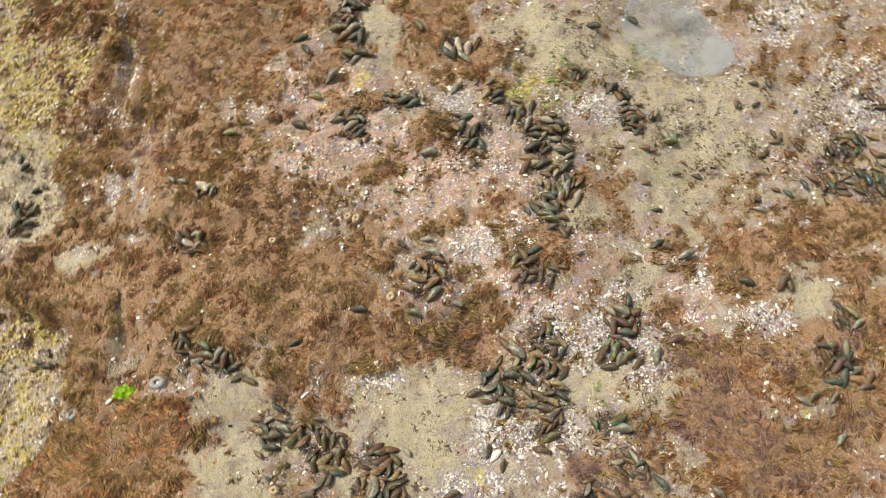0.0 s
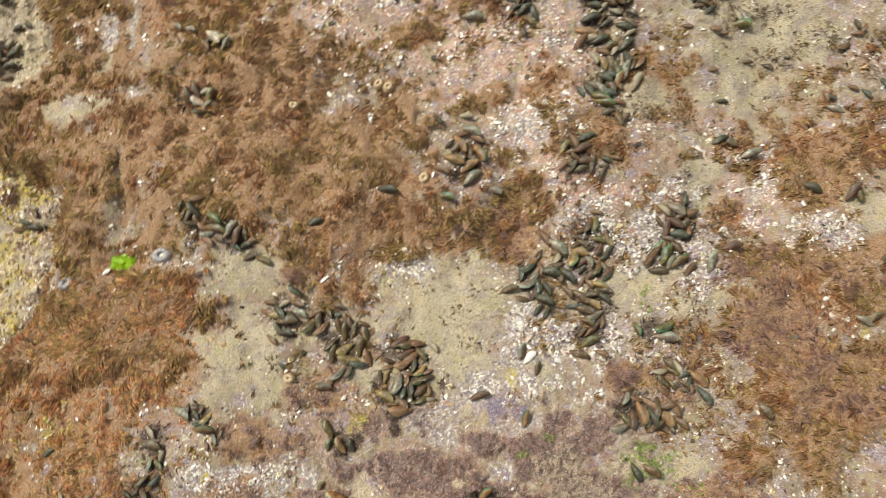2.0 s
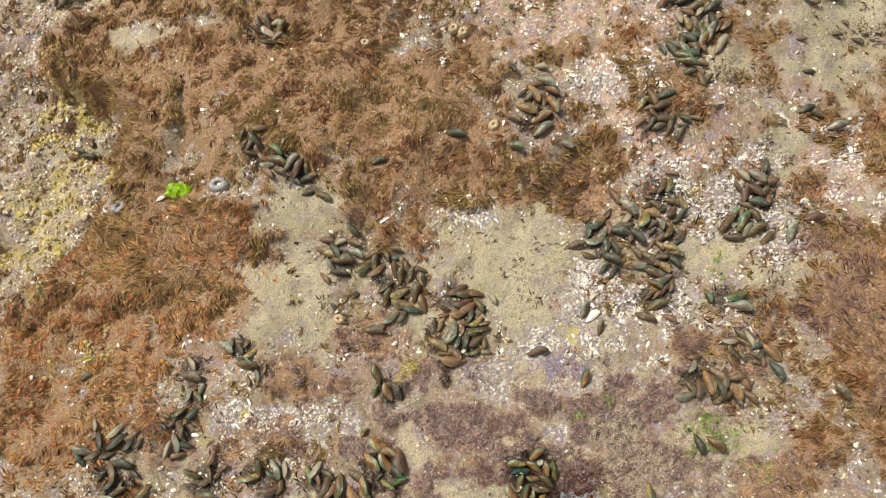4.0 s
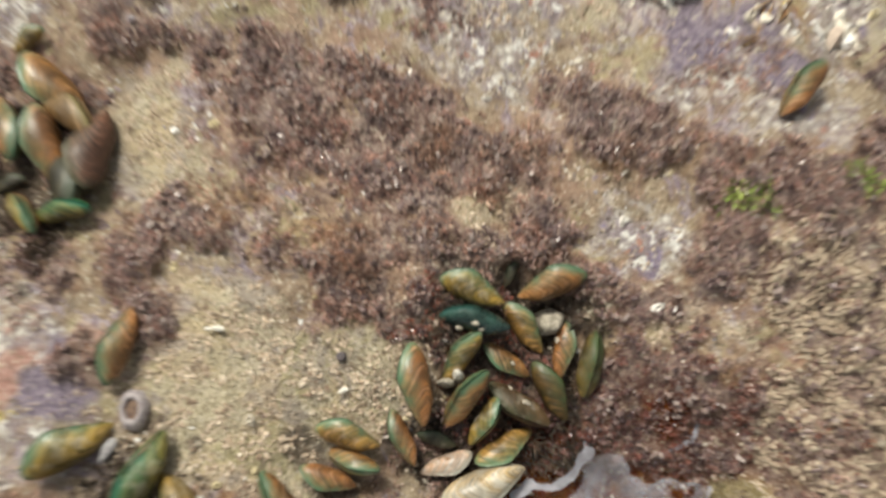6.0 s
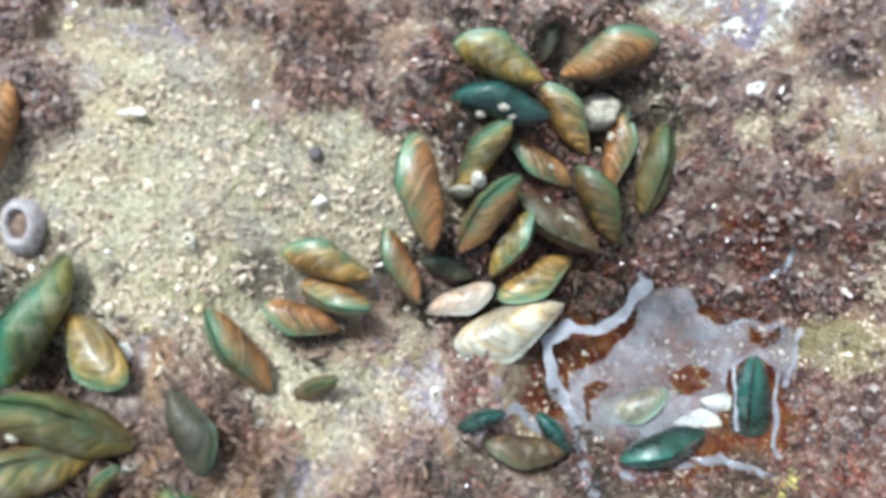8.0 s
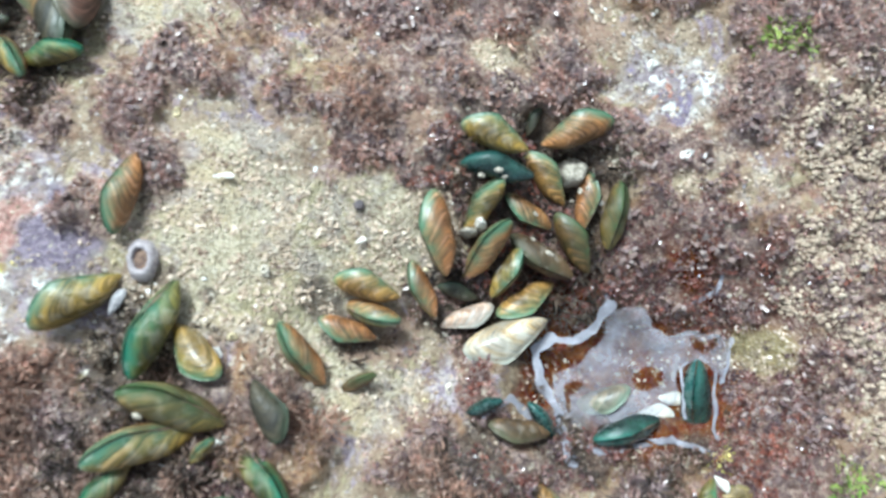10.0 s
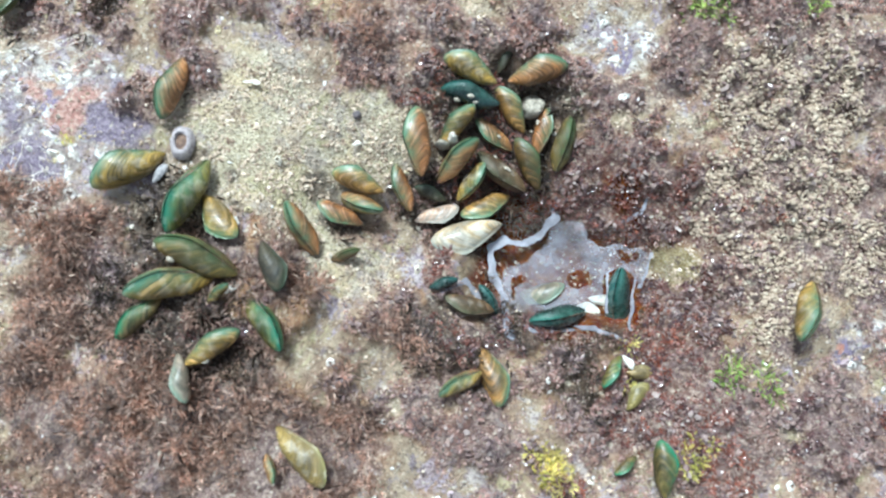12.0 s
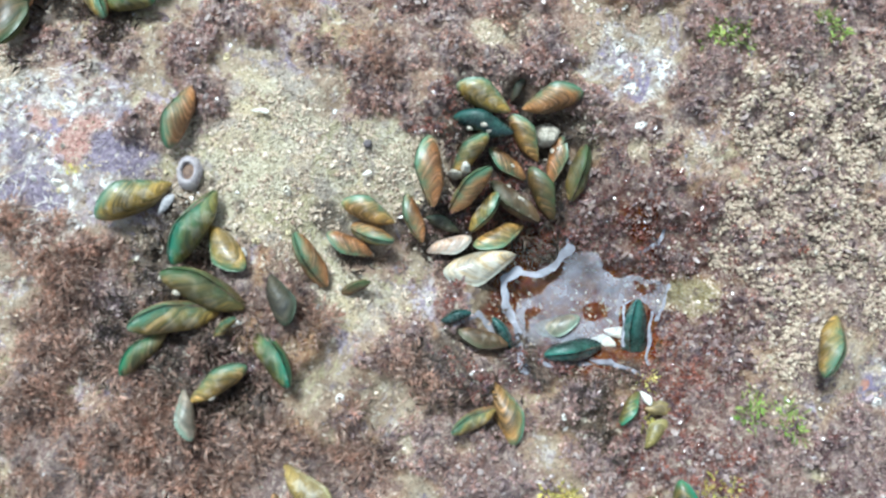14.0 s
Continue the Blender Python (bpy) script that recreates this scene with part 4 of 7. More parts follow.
def ground_z(x, y, turf=None):
    """The rock's height with its relief."""
    turf = turf_cover(x, y) if turf is None else turf
    far = smooth(np.hypot(x - 0.2, y - 0.8), 1.4, 6.0)
    fine = 1 - smooth(outside(x, y), 0.25, 0.9)
    z = base_z(x, y) + fine * (0.009 + 0.017 * smooth(np.hypot(x - 0.17, y - 0.22), 0.25, 0.6)) * rough(x, y, 0.13, 3) * calm(x, y) + fine * 0.006 * rough(x, y, 0.035, 5, 4) * calm(x, y) + turf * (0.003 + (0.010 + 0.007 * smooth(np.hypot(x - 0.17, y - 0.22), 0.25, 0.6)) * rough(x, y, 0.055, 83, 3) + 0.0062 * rough(x, y, 0.0085, 151, 2) * (1 - smooth(np.hypot(x - 0.17, y - 0.22), 0.25, 0.4)))
    slope = smooth(ledge_x(y) + 0.10 - x, 0.0, 0.06) * smooth(x - ledge_x(y) + 0.14, 0.0, 0.05) * (1 - far)
    z = z + fine * slope * (0.035 * rough(x, y, 0.07, 47, 4) + 0.02 * rough(x, y, 0.022, 49, 2))
    gravel = smooth(ledge_x(y) - x, 0.0, 0.05) * (1 - far)
    z = z + gravel * 0.02 * fine * rough(x, y, 0.03, 71, 3)
    return z + far * (0.22 * rough(x, y, 1.9, 7, 4) + 0.05)


def lines(lo, hi, dense_lo, dense_hi, coarse, dense):
    """Grid lines: close where the camera comes near, ever wider out to the horizon."""
    out = [*np.arange(lo, dense_lo, coarse), *np.arange(dense_lo, dense_hi, dense), *np.arange(dense_hi, hi, coarse)]
    gap, before, after = coarse, [], []
    a, b = out[0], out[-1]
    while b < 900:
        gap *= 1.16
        a, b = a - gap, b + gap
        before.append(a), after.append(b)
    return np.array(before[::-1] + out + after)


def mesh_of(name, verts, faces, material, smooth_faces=True):
    """A mesh from arrays; all faces have the same number of corners."""
    me = bpy.data.meshes.new(name)
    me.vertices.add(len(verts)), me.loops.add(faces.size), me.polygons.add(len(faces))
    me.vertices.foreach_set("co", np.ascontiguousarray(verts, np.float32).ravel())
    me.loops.foreach_set("vertex_index", np.ascontiguousarray(faces, np.int32).ravel())
    me.polygons.foreach_set("loop_start", np.arange(0, faces.size, faces.shape[1], dtype=np.int32))
    me.polygons.foreach_set("use_smooth", np.full(len(faces), smooth_faces))
    me.update(calc_edges=True)
    me.materials.append(material)
    return me


def point_values(me, name, values):
    me.attributes.new(name, "FLOAT", "POINT").data.foreach_set("value", np.ascontiguousarray(values, np.float32).ravel())


def part(name, me, parent=None, label=""):
    ob = new(name, me)
    ob.parent = parent
    return tagged(ob, label)


def mesh_from(name, bm, material, smooth_faces=True):
    me = bpy.data.meshes.new(name)
    bm.to_mesh(me), bm.free()
    me.polygons.foreach_set("use_smooth", [smooth_faces] * len(me.polygons))
    me.materials.append(material)
    return me


# ---- the rock ----
NEAR = (-0.14, 0.47, -0.02, 0.47)


def in_near(x, y):
    return (x > NEAR[0]) & (x < NEAR[1]) & (y > NEAR[2]) & (y < NEAR[3])


def build_ground():
    xs = lines(-1.15, 1.45, -0.14, 0.47, 0.009, 0.0021)
    ys = lines(-0.30, 2.15, -0.02, 0.47, 0.009, 0.0021)
    gx, gy = np.meshgrid(xs, ys)
    x, y = gx.ravel(), gy.ravel()
    turf = turf_cover(x, y)
    turf = np.maximum(turf, smooth(outside(x, y), 0.0, 0.15) * (1 - smooth(outside(x, y), 0.8, 2.6)) * smooth(rough(x, y, 0.5, 131, 4), 0.0, 0.16))
    z = ground_z(x, y, turf * (1 - smooth(outside(x, y), 0.0, 0.3)))
    i = np.arange(len(x)).reshape(gx.shape)
    faces = np.stack([i[:-1, :-1], i[:-1, 1:], i[1:, 1:], i[1:, :-1]], -1).reshape(-1, 4)
    me = mesh_of("ground", np.stack([x, y, z], -1), faces, ROCK)
    point_values(me, "turf", np.maximum(turf, cover("sandturf", x, y) * in_near(x, y)))
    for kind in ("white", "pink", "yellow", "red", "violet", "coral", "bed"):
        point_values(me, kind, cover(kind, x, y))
    point_values(me, "plum", np.maximum(cover("purple", x, y), np.maximum(np.maximum(cover("dusk", x, y), cover("sandturf", x, y)), cover("blush", x, y))) * in_near(x, y))
    point_values(me, "sand", np.maximum(cover("sand", x, y), 0.45 * cover("sandturf", x, y)))
    pool = np.exp(-(((x - 0.252) / 0.080) ** 2) - ((y - 0.250) / 0.065) ** 2)
    point_values(me, "wet", np.clip(1.6 * pool, 0, 1))
    tagged(new("ground", me), "mottled beige and pink intertidal rock slab with sandy hollows", "rock", kind="structure")


build_ground()


# ---- seaweed turf ----
def strands(name, x, y, count, length, width, material, seed, lift=(0.15, 1.4), flow=0.0, fluff=0.0):
    """Tufts of curved, leaf-shaped strands that spread from the points x, y."""
    rng = np.random.default_rng(seed)
    z = ground_z(x, y)
    scale = rng.uniform(0.65, 1.35, len(x)) * (1 + 0.8 * rough(x, y, 0.02, seed))
    x, y, z, scale = (np.repeat(v, count) for v in (x, y, z, scale))
    n = len(x)
    turn = rng.uniform(0, 2 * np.pi, n)
    lean = 6.0 * rough(x, y, 0.22, 91, 2) - 1.2
    turn = np.where(rng.random(n) < flow, lean + rng.normal(0, 0.35, n), turn)
    up = rng.uniform(*lift, n)
    ln, wd = length * scale * rng.uniform(0.6, 1.3, n), width * rng.uniform(0.6, 1.4, n)
    out, side = np.stack([np.cos(turn), np.sin(turn), 0 * turn], -1), np.stack([-np.sin(turn), np.cos(turn), 0 * turn], -1)
    rise = np.array([0, 0, 1.0])
    root = np.stack([x, y, z - 0.0008], -1) + out * (0.12 * ln)[:, None]
    if fluff:
        way = rng.normal(0, 1, (n, 3))
        way[:, 2] = np.abs(way[:, 2]) * 0.9
        way /= np.linalg.norm(way, axis=1)[:, None]
        root = np.stack([x, y, z - 0.0005], -1) + way * (fluff * scale * rng.uniform(0.15, 1.0, n) ** 0.6)[:, None]
        way += rng.normal(0, 0.45, (n, 3))
        turn = np.arctan2(way[:, 1], way[:, 0])
        up = np.clip(np.arctan2(way[:, 2], np.hypot(way[:, 0], way[:, 1])), -0.1, 1.45)
        out, side = np.stack([np.cos(turn), np.sin(turn), 0 * turn], -1), np.stack([-np.sin(turn), np.cos(turn), 0 * turn], -1)
    c, s = np.cos(up)[:, None], np.sin(up)[:, None]
    middle = root + (out * c + rise * s) * (0.55 * ln)[:, None]
    bent = np.maximum(up - rng.uniform(0.2, 1.0, n), -0.12)
    tip = middle + (out * np.cos(bent)[:, None] + rise * np.sin(bent)[:, None]) * (0.5 * ln)[:, None]
    tip += side * (rng.normal(0, 0.22, n) * ln)[:, None]
    twist = rng.uniform(-0.6, 0.6, n)[:, None]
    across = (side * np.cos(twist) + rise * np.sin(twist)) * (wd / 2)[:, None]
    verts = np.stack([root, middle + across, tip, middle - across], 1).reshape(-1, 3)
    faces = np.arange(4 * n).reshape(-1, 4)[:, [0, 1, 2, 0, 2, 3]].reshape(-1, 3)
    return mesh_of(name, verts, faces, material)


def spread(kinds, box, number, seed, near, less=None, stray=0.0):
    """Random points in a box, kept as thickly as that growth covers the rock."""
    rng = np.random.default_rng(seed)
    x, y = rng.uniform(box[0], box[1], number), rng.uniform(box[2], box[3], number)
    keep = np.zeros(number)
    for kind in kinds:
        keep = np.maximum(keep, cover(kind, x, y))
    if less:
        keep = keep * (1 - 0.93 * cover(less, x, y))
        keep = keep * (1 - 0.85 * cover("sandturf", x, y))
    if kinds[0] in ("brown", "rust"):
        keep = keep * (1 - 0.9 * cover("white", x, y) * (x < -0.4))
    if (near and kinds[0] in ("purple", "blush")) or (not near and kinds[0] in ("brown", "rust")):
        keep = keep * (1 - 0.85 * cover("dusk", x, y))
    if stray:
        keep = np.maximum(keep, stray * smooth(rough(x, y, 0.045, seed + 9, 4), 0.02, 0.32) * (1 - cover("sand", x, y)))
    keep = keep * (0.55 + 0.9 * (rough(x, y, 0.012, seed + 4, 2) + 0.5))
    if near:
        keep = keep * (0.25 + 1.1 * smooth(rough(x, y, 0.0085, 151, 2), -0.12, 0.16))
    if near and kinds[0] in ("tuft", "blush"):
        keep = keep * 1.7 * smooth(rough(x, y, 0.014, seed + 31, 2), -0.14, 0.12)
    ok = (rng.random(number) < keep) & (in_near(x, y) == near)
    hollow = ((x - 0.243) / 0.047) ** 2 + ((y - 0.236) / 0.03) ** 2 < 1
    mound = ((x - 0.207) / 0.013) ** 2 + ((y - 0.257) / 0.010) ** 2 < 1
    ok &= ~hollow | mound
    return x[ok], y[ok]


WIDE = (-1.05, 1.35, 0.0, 2.0)
TURFS = [
    ("algae_turf", ("brown",), WIDE, 165000, False, 9, 0.0100, 0.0008, BROWN_TURF, "fine red-brown seaweed turf matted over the rock", 0.92, 0.0),
    ("algae_turf", ("rust",), WIDE, 165000, False, 9, 0.0100, 0.0008, RUST_TURF, "rust-coloured seaweed turf on the slab's rounded shoulder", 0.92, 0.0),
    ("algae_turf", ("purple",), WIDE, 36000, False, 28, 0.0048, 0.0013, PURPLE_TURF, "purple-brown seaweed turf in tufts between mussels", 0.0, 0.0055),
    ("algae_turf", ("purple", "brown"), NEAR, 52000, True, 19, 0.0017, 0.0007, PURPLE_TURF, "short purple-brown seaweed turf round the mussel clump", 0.0, 0.0019),
    ("algae_turf", ("dusk",), WIDE, 170000, False, 8, 0.0090, 0.0009, FAR_DUSK, "dark purple-red seaweed turf in the hollows", 0.7, 0.0),
    ("algae_turf", ("fleck",), WIDE, 120000, False, 5, 0.0075, 0.0013, FLECK_TURF, "small dark olive-brown seaweed tufts on sandy rock", 0.3, 0.0),
    ("byssus_mat", ("bed",), WIDE, 160000, False, 4, 0.0080, 0.0016, BED_TURF, "dark byssus threads and silt, darkened for shade between mussels", 0.0, 0.0),
    ("byssus_mat", ("bed",), NEAR, 26000, True, 9, 0.0040, 0.0006, BED_TURF, "dark byssus threads, darkened for shade, under the mussel clump", 0.0, 0.002),
    ("algae_turf", ("blush",), NEAR, 30000, True, 30, 0.0028, 0.0006, BLUSH_TURF, "bushy pinkish-brown seaweed turf round the mussels", 0.0, 0.0036),
    ("algae_turf", ("dusk",), NEAR, 45000, True, 18, 0.0018, 0.0008, DUSK_TURF, "dark wet purple-black turf beside the puddle", 0.0, 0.0020),
    ("sandy_turf", ("sandturf",), NEAR, 16000, True, 14, 0.0014, 0.0007, SAND_TURF, "short sand-filled beige turf beside the puddle", 0.0, 0.0019),
]
TURFS += [
    ("sand_mat", ("sand",), NEAR, 45000, True, 3, 0.0028, 0.0008, SAND_PALE, "pale sand bound by fine flat threads", 0.0, 0.0),
    ("yellow_algae", ("yellow",), WIDE, 50000, False, 4, 0.0060, 0.0016, YELLOW_TURF, "yellow-green algae patches along the ledge", 0.3, 0.0),
    ("yellow_algae", ("yellow",), NEAR, 70000, True, 6, 0.0028, 0.0009, YELLOW_TURF, "small yellow-green algae tufts among the purple turf", 0.0, 0.003),
    ("green_algae", ("green",), WIDE, 160000, False, 4, 0.0065, 0.0014, GREEN_TURF, "thin green weed film on sandy rock", 0.2, 0.0),
    ("green_algae", ("green",), NEAR, 60000, True, 6, 0.0040, 0.0009, GREEN_TURF, "small bright green seaweed tufts on the turf", 0.0, 0.003),
]
TURFS += [
    ("algae_turf", ("shag",), WIDE, 150000, False, 9, 0.0120, 0.0009, BROWN_TURF, "shaggy red-brown seaweed hanging over the ochre ledge", 0.92, 0.0),
    ("algae_turf", ("tuft",), NEAR, 20000, True, 26, 0.0042, 0.0006, BLUSH_TURF, "bushy pinkish-brown seaweed tufts growing over the mussels' edges", 0.0, 0.0065),
]
for n, (name, kinds, box, number, near, count, length, width, material, words, flow, fluff) in enumerate(TURFS):
    px, py = spread(kinds, box, number, 100 + n, near, "sand" if ("turf" in name and kinds[0] not in ("fleck", "tuft") and name != "sandy_turf") or (near and name == "byssus_mat") else None, 0.5 if name == "algae_turf" and n in (0, 3) else 0.0)
    if len(px):
        tagged(new(name, strands(name, px, py, count, length, width, material, 200 + n, lift=(0.0, 0.2) if name == "sand_mat" else (0.1, 1.1) if near else (0.04, 0.55), flow=flow, fluff=fluff)), words, "seaweed", kind="stuff")


# ---- mussels ----
def outline(u, wide):
    """How far the shell reaches to its back and its front at u along its length."""
    end = max(0.0, 1 - max(0.0, (u - 0.48) / 0.52) ** 2.0) ** 0.60
    back = wide * (0.62 * min(1.0, u / 0.58) ** 0.85 * end + 0.02 * (1 - u))
    front = wide * (0.40 * min(1.0, u / 0.34) ** 0.75 * end + 0.03 * (1 - u)) * (1 - 0.18 * math.sin(math.pi * u))
    return back, front


def growth_of(u, y, wide):
    """The size, against the full shell, of the young shell whose edge ran through u, y."""
    lo, hi = max(u, 0.02), 1.0
    for _ in range(14):
        g = (lo + hi) / 2
        back, front = outline(min(u / g, 1.0), wide)
        inside = -front * g <= y <= back * g
        lo, hi = (lo, g) if inside else (g, hi)
    return hi


def valve_mesh(name, side, wide, thick, material, rows=17, cols=11):
    """One valve of a mussel of length 1: beak at the origin, rear at x = 1, seam in the plane z = 0."""
    verts, rim, growth = [], [], []
    for i in range(rows):
        u = i / (rows - 1)
        u = 0.5 - 0.5 * math.cos(math.pi * u) if i not in (0, rows - 1) else u
        back, front = outline(u, wide)
        dome = thick * (min(1.0, (u + 0.02) / 0.30) ** 0.6) * max(0.0, 1 - max(0.0, (u - 0.35) / 0.65) ** 2.6) ** 0.6
        for j in range(cols):
            w = 0.5 - 0.5 * math.cos(math.pi * j / (cols - 1))
            y = -front + (front + back) * w
            height = dome * max(0.0, 1 - min(1.0, abs(2 * w - 0.92)) ** 2.0) ** 0.7
            verts.append((u, y, side * (height + 0.006)))
            lip = max(1 - (1 - w) / 0.50, 0.0)
            rim.append(max(lip * (0.55 + 0.45 * u), (u - 0.84) / 0.16 * 0.8, 0.0))
            growth.append(growth_of(u, y, wide))
    faces = []
    for i in range(rows - 1):
        for j in range(cols - 1):
            a = i * cols + j
            quad = (a, a + cols, a + cols + 1, a + 1)
            faces.append(quad if side > 0 else quad[::-1])
    me = mesh_of(name, np.array(verts), np.array(faces), material)
    point_values(me, "rim", np.array(rim))
    point_values(me, "growth", np.array(growth))
    return me


VALVES = {}
for tone, shell in SHELLS.items():
    for shape, (wide, thick) in enumerate(((0.48, 0.175), (0.45, 0.17), (0.51, 0.165))):
        VALVES[tone, shape] = [valve_mesh("valve", side, wide, thick, shell) for side in (1, -1)]
        VALVES[tone, shape + 3] = [valve_mesh("valve", side, 0.88 * wide, 0.92 * thick, shell, 10, 7) for side in (1, -1)]


def ligament_mesh():
    """The dark hinge strip on the back edge, from the beak to past a third of the length."""
    verts = []
    for i in range(7):
        u = 0.03 + 0.36 * i / 6
        y = 0.47 * 0.62 * (u / 0.58) ** 0.85
        r = 0.012 * math.sin(math.pi * (i + 0.6) / 7.2)
        verts += [(u, y - 0.01, r), (u, y + 0.9 * r, 0.0), (u, y - 0.01, -r)]
    faces = [(3 * i + j, 3 * i + j + 1, 3 * i + j + 4, 3 * i + j + 3) for i in range(6) for j in range(2)]
    return mesh_of("ligament", np.array(verts), np.array(faces), BROWN_DEEP)


LIGAMENT = ligament_mesh()
mussel_rng = random.Random(5)


def crust(valve, u, w, size, seed):
    """A pale barnacle crust grown on a valve, at u along it and w across it."""
    back, front = outline(u, 0.48)
    bm = bmesh.new()
    bmesh.ops.create_icosphere(bm, subdivisions=2, radius=0.5 * size)
    for v in bm.verts:
        q = v.co * (5 / size) + Vector((seed, 0, 0))
        v.co *= 1 + 0.35 * noise.noise(q) + 0.15 * noise.noise(2.3 * q)
        v.co = Vector((u + v.co.x * 1.3, -front + (front + back) * w + v.co.y, 0.15 + 0.7 * v.co.z))
    part("barnacle_crust", mesh_from("barnacle_crust", bm, CREAM_CRUST), valve, "chalky white barnacle crust")


def mussel(x, y, heading, length, lean, tone="", crusts=0):
    """A mussel on the rock: its length runs along the heading, its seam turns up with the lean."""
    shape = mussel_rng.randrange(3) + (0 if in_near(x, y) else 3)
    slope = mussel_rng.uniform(6, 20)
    flip, lean = math.copysign(1, lean), abs(lean)
    z = float(ground_z(np.array([x]), np.array([y]))[0])
    half = length * (0.13 + 0.10 * math.sin(radians(lean)))
    thing = new("mussel")
    thing.matrix_basis = (pose(x, y, z + half * 0.72 + 0.002, 0, 0, heading) @ pose(0, 0, 0, 0, -slope, 0)
                          @ pose(0, 0, 0, flip * lean, 0, 0) @ Matrix.Translation((-length / 2, 0, 0)) @ Matrix.Diagonal((length, flip * length, length, 1)))
    valves = [part("valve", me, thing) for me in VALVES[tone, shape]]
    for n in range(crusts):
        crust(valves[0], mussel_rng.uniform(0.3, 0.75), mussel_rng.uniform(0.25, 0.7), mussel_rng.uniform(0.05, 0.11), 3.1 * n + 50 * x)
    part("ligament", LIGAMENT, thing, "dark brown hinge ligament")
    lie = "lying flat" if lean < 25 else "on edge" if lean > 55 else "tilted"
    tagged(thing, WORDS[tone] + ", " + lie + (", crusted with barnacles" if crusts else ""), "mussel", group="mussels on the rock")


TAKEN, EXTRA = [], []


def bed(rows, more=0):
    """Mussels in given places; places for some more, squeezed in among them."""
    TAKEN.extend((row[0], row[1]) for row in rows)
    packed = [a for a in rows if sum(math.hypot(a[0] - b[0], a[1] - b[1]) < 0.045 for b in rows) > 2]
    for _ in range(more * 8 if packed else 0):
        a = mussel_rng.choice(packed)
        way, far = mussel_rng.uniform(0, 2 * math.pi), a[3] * mussel_rng.uniform(0.35, 0.75)
        x, y = a[0] + far * math.cos(way), a[1] + far * math.sin(way)
        if more > 0 and not in_near(x, y) and all(math.hypot(x - p, y - q) > 0.0105 for p, q in TAKEN):
            more -= 1
            TAKEN.append((x, y))
            EXTRA.append((x, y, a[2] + mussel_rng.gauss(0, 45), a[3] * mussel_rng.uniform(0.7, 1.0), mussel_rng.uniform(15, 65)))
    for row in rows:
        mussel(*row)


def packed_mussels():
    """The many small mussels between the single ones, in one mesh."""
    forms = [valve_mesh("packed", side, 0.41, 0.155, PACKED, 10, 7) for side in (1, -1)]
    shapes = []
    for me in forms:
        co, corner, lip = np.zeros(3 * len(me.vertices)), np.zeros(len(me.loops), int), np.zeros(len(me.vertices))
        me.vertices.foreach_get("co", co), me.loops.foreach_get("vertex_index", corner), me.attributes["rim"].data.foreach_get("value", lip)
        shapes.append((co.reshape(-1, 3), corner.reshape(-1, 4), lip))
        bpy.data.meshes.remove(me)
    verts, faces, rims, tones, count = [], [], [], [], 0
    for x, y, heading, length, lean in EXTRA:
        m = np.array(pose(x, y, height_of(x, y) + 0.14 * length + 0.001, 0, 0, heading) @ pose(0, 0, 0, 0, -14, 0) @ pose(0, 0, 0, lean, 0, 0))
        tone = mussel_rng.random()
        for co, quads, lip in shapes:
            verts.append(((co - (0.5, 0, 0)) * length) @ m[:3, :3].T + m[:3, 3])
            faces.append(quads + count)
            rims.append(lip)
            tones.append(np.full(len(co), tone))
            count += len(co)
    me = mesh_of("packed_mussels", np.concatenate(verts), np.concatenate(faces), PACKED)
    point_values(me, "rim", np.concatenate(rims)), point_values(me, "tone", np.concatenate(tones))
    tagged(new("packed_mussels", me), "small brown and olive mussels packed into clumps", "mussels", kind="stuff")


def height_of(x, y):
    return float(ground_z(np.array([x]), np.array([y]))[0])

bed([
    (0.1495, 0.3068, -178, 0.0309, -35), (0.1629, 0.3233, 81, 0.0151, 55, "d"), (0.1818, 0.3236, 36, 0.0326, 40), (0.1554, 0.2949, -167, 0.0319, -60, "b", 3),
    (0.1764, 0.3032, 151, 0.0296, -40), (0.1972, 0.3007, 105, 0.0275, -42, "", 2), (0.2108, 0.2988, 100, 0.0312, -80, "k"), (0.1426, 0.2599, 119, 0.0360, 40),
    (0.1553, 0.2784, 70, 0.0286, 55), (0.1746, 0.2860, 167, 0.0261, 38, "", 1), (0.1638, 0.2626, 71, 0.0317, 68), (0.1981, 0.2812, 143, 0.0314, -48, "k"),
    (0.1869, 0.2697, 167, 0.0333, 55, "r", 3), (0.1751, 0.2575, 81, 0.0256, -60, "", 2),
], 0)
bed([
    (0.1224, 0.2287, -173, 0.0289, -38), (0.1278, 0.2199, 4, 0.0279, -65), (0.1209, 0.2099, -179, 0.0260, 35), (0.1339, 0.1918, 44, 0.0169, 80, "k"),
    (0.1080, 0.1938, 146, 0.0318, 75), (0.1442, 0.2370, 134, 0.0262, 50), (0.1582, 0.2418, -173, 0.0188, -55, "d"), (0.1659, 0.2340, 43, 0.0249, -25, "w"),
    (0.1874, 0.2502, -130, 0.0311, 40), (0.1847, 0.2318, -139, 0.0402, 15, "w"),
], 0)
bed([
    (0.2760, 0.2369, 112, 0.0390, 65, "b"), (0.2479, 0.2131, -144, 0.0325, 80, "b"), (0.2105, 0.2044, 150, 0.0194, -70, "b"), (0.2348, 0.2213, 45, 0.0302, -40, "p"),
    (0.1857, 0.2008, 40, 0.0164, 60, "b"), (0.2026, 0.1970, -170, 0.0280, 45, "r"),
], 0)
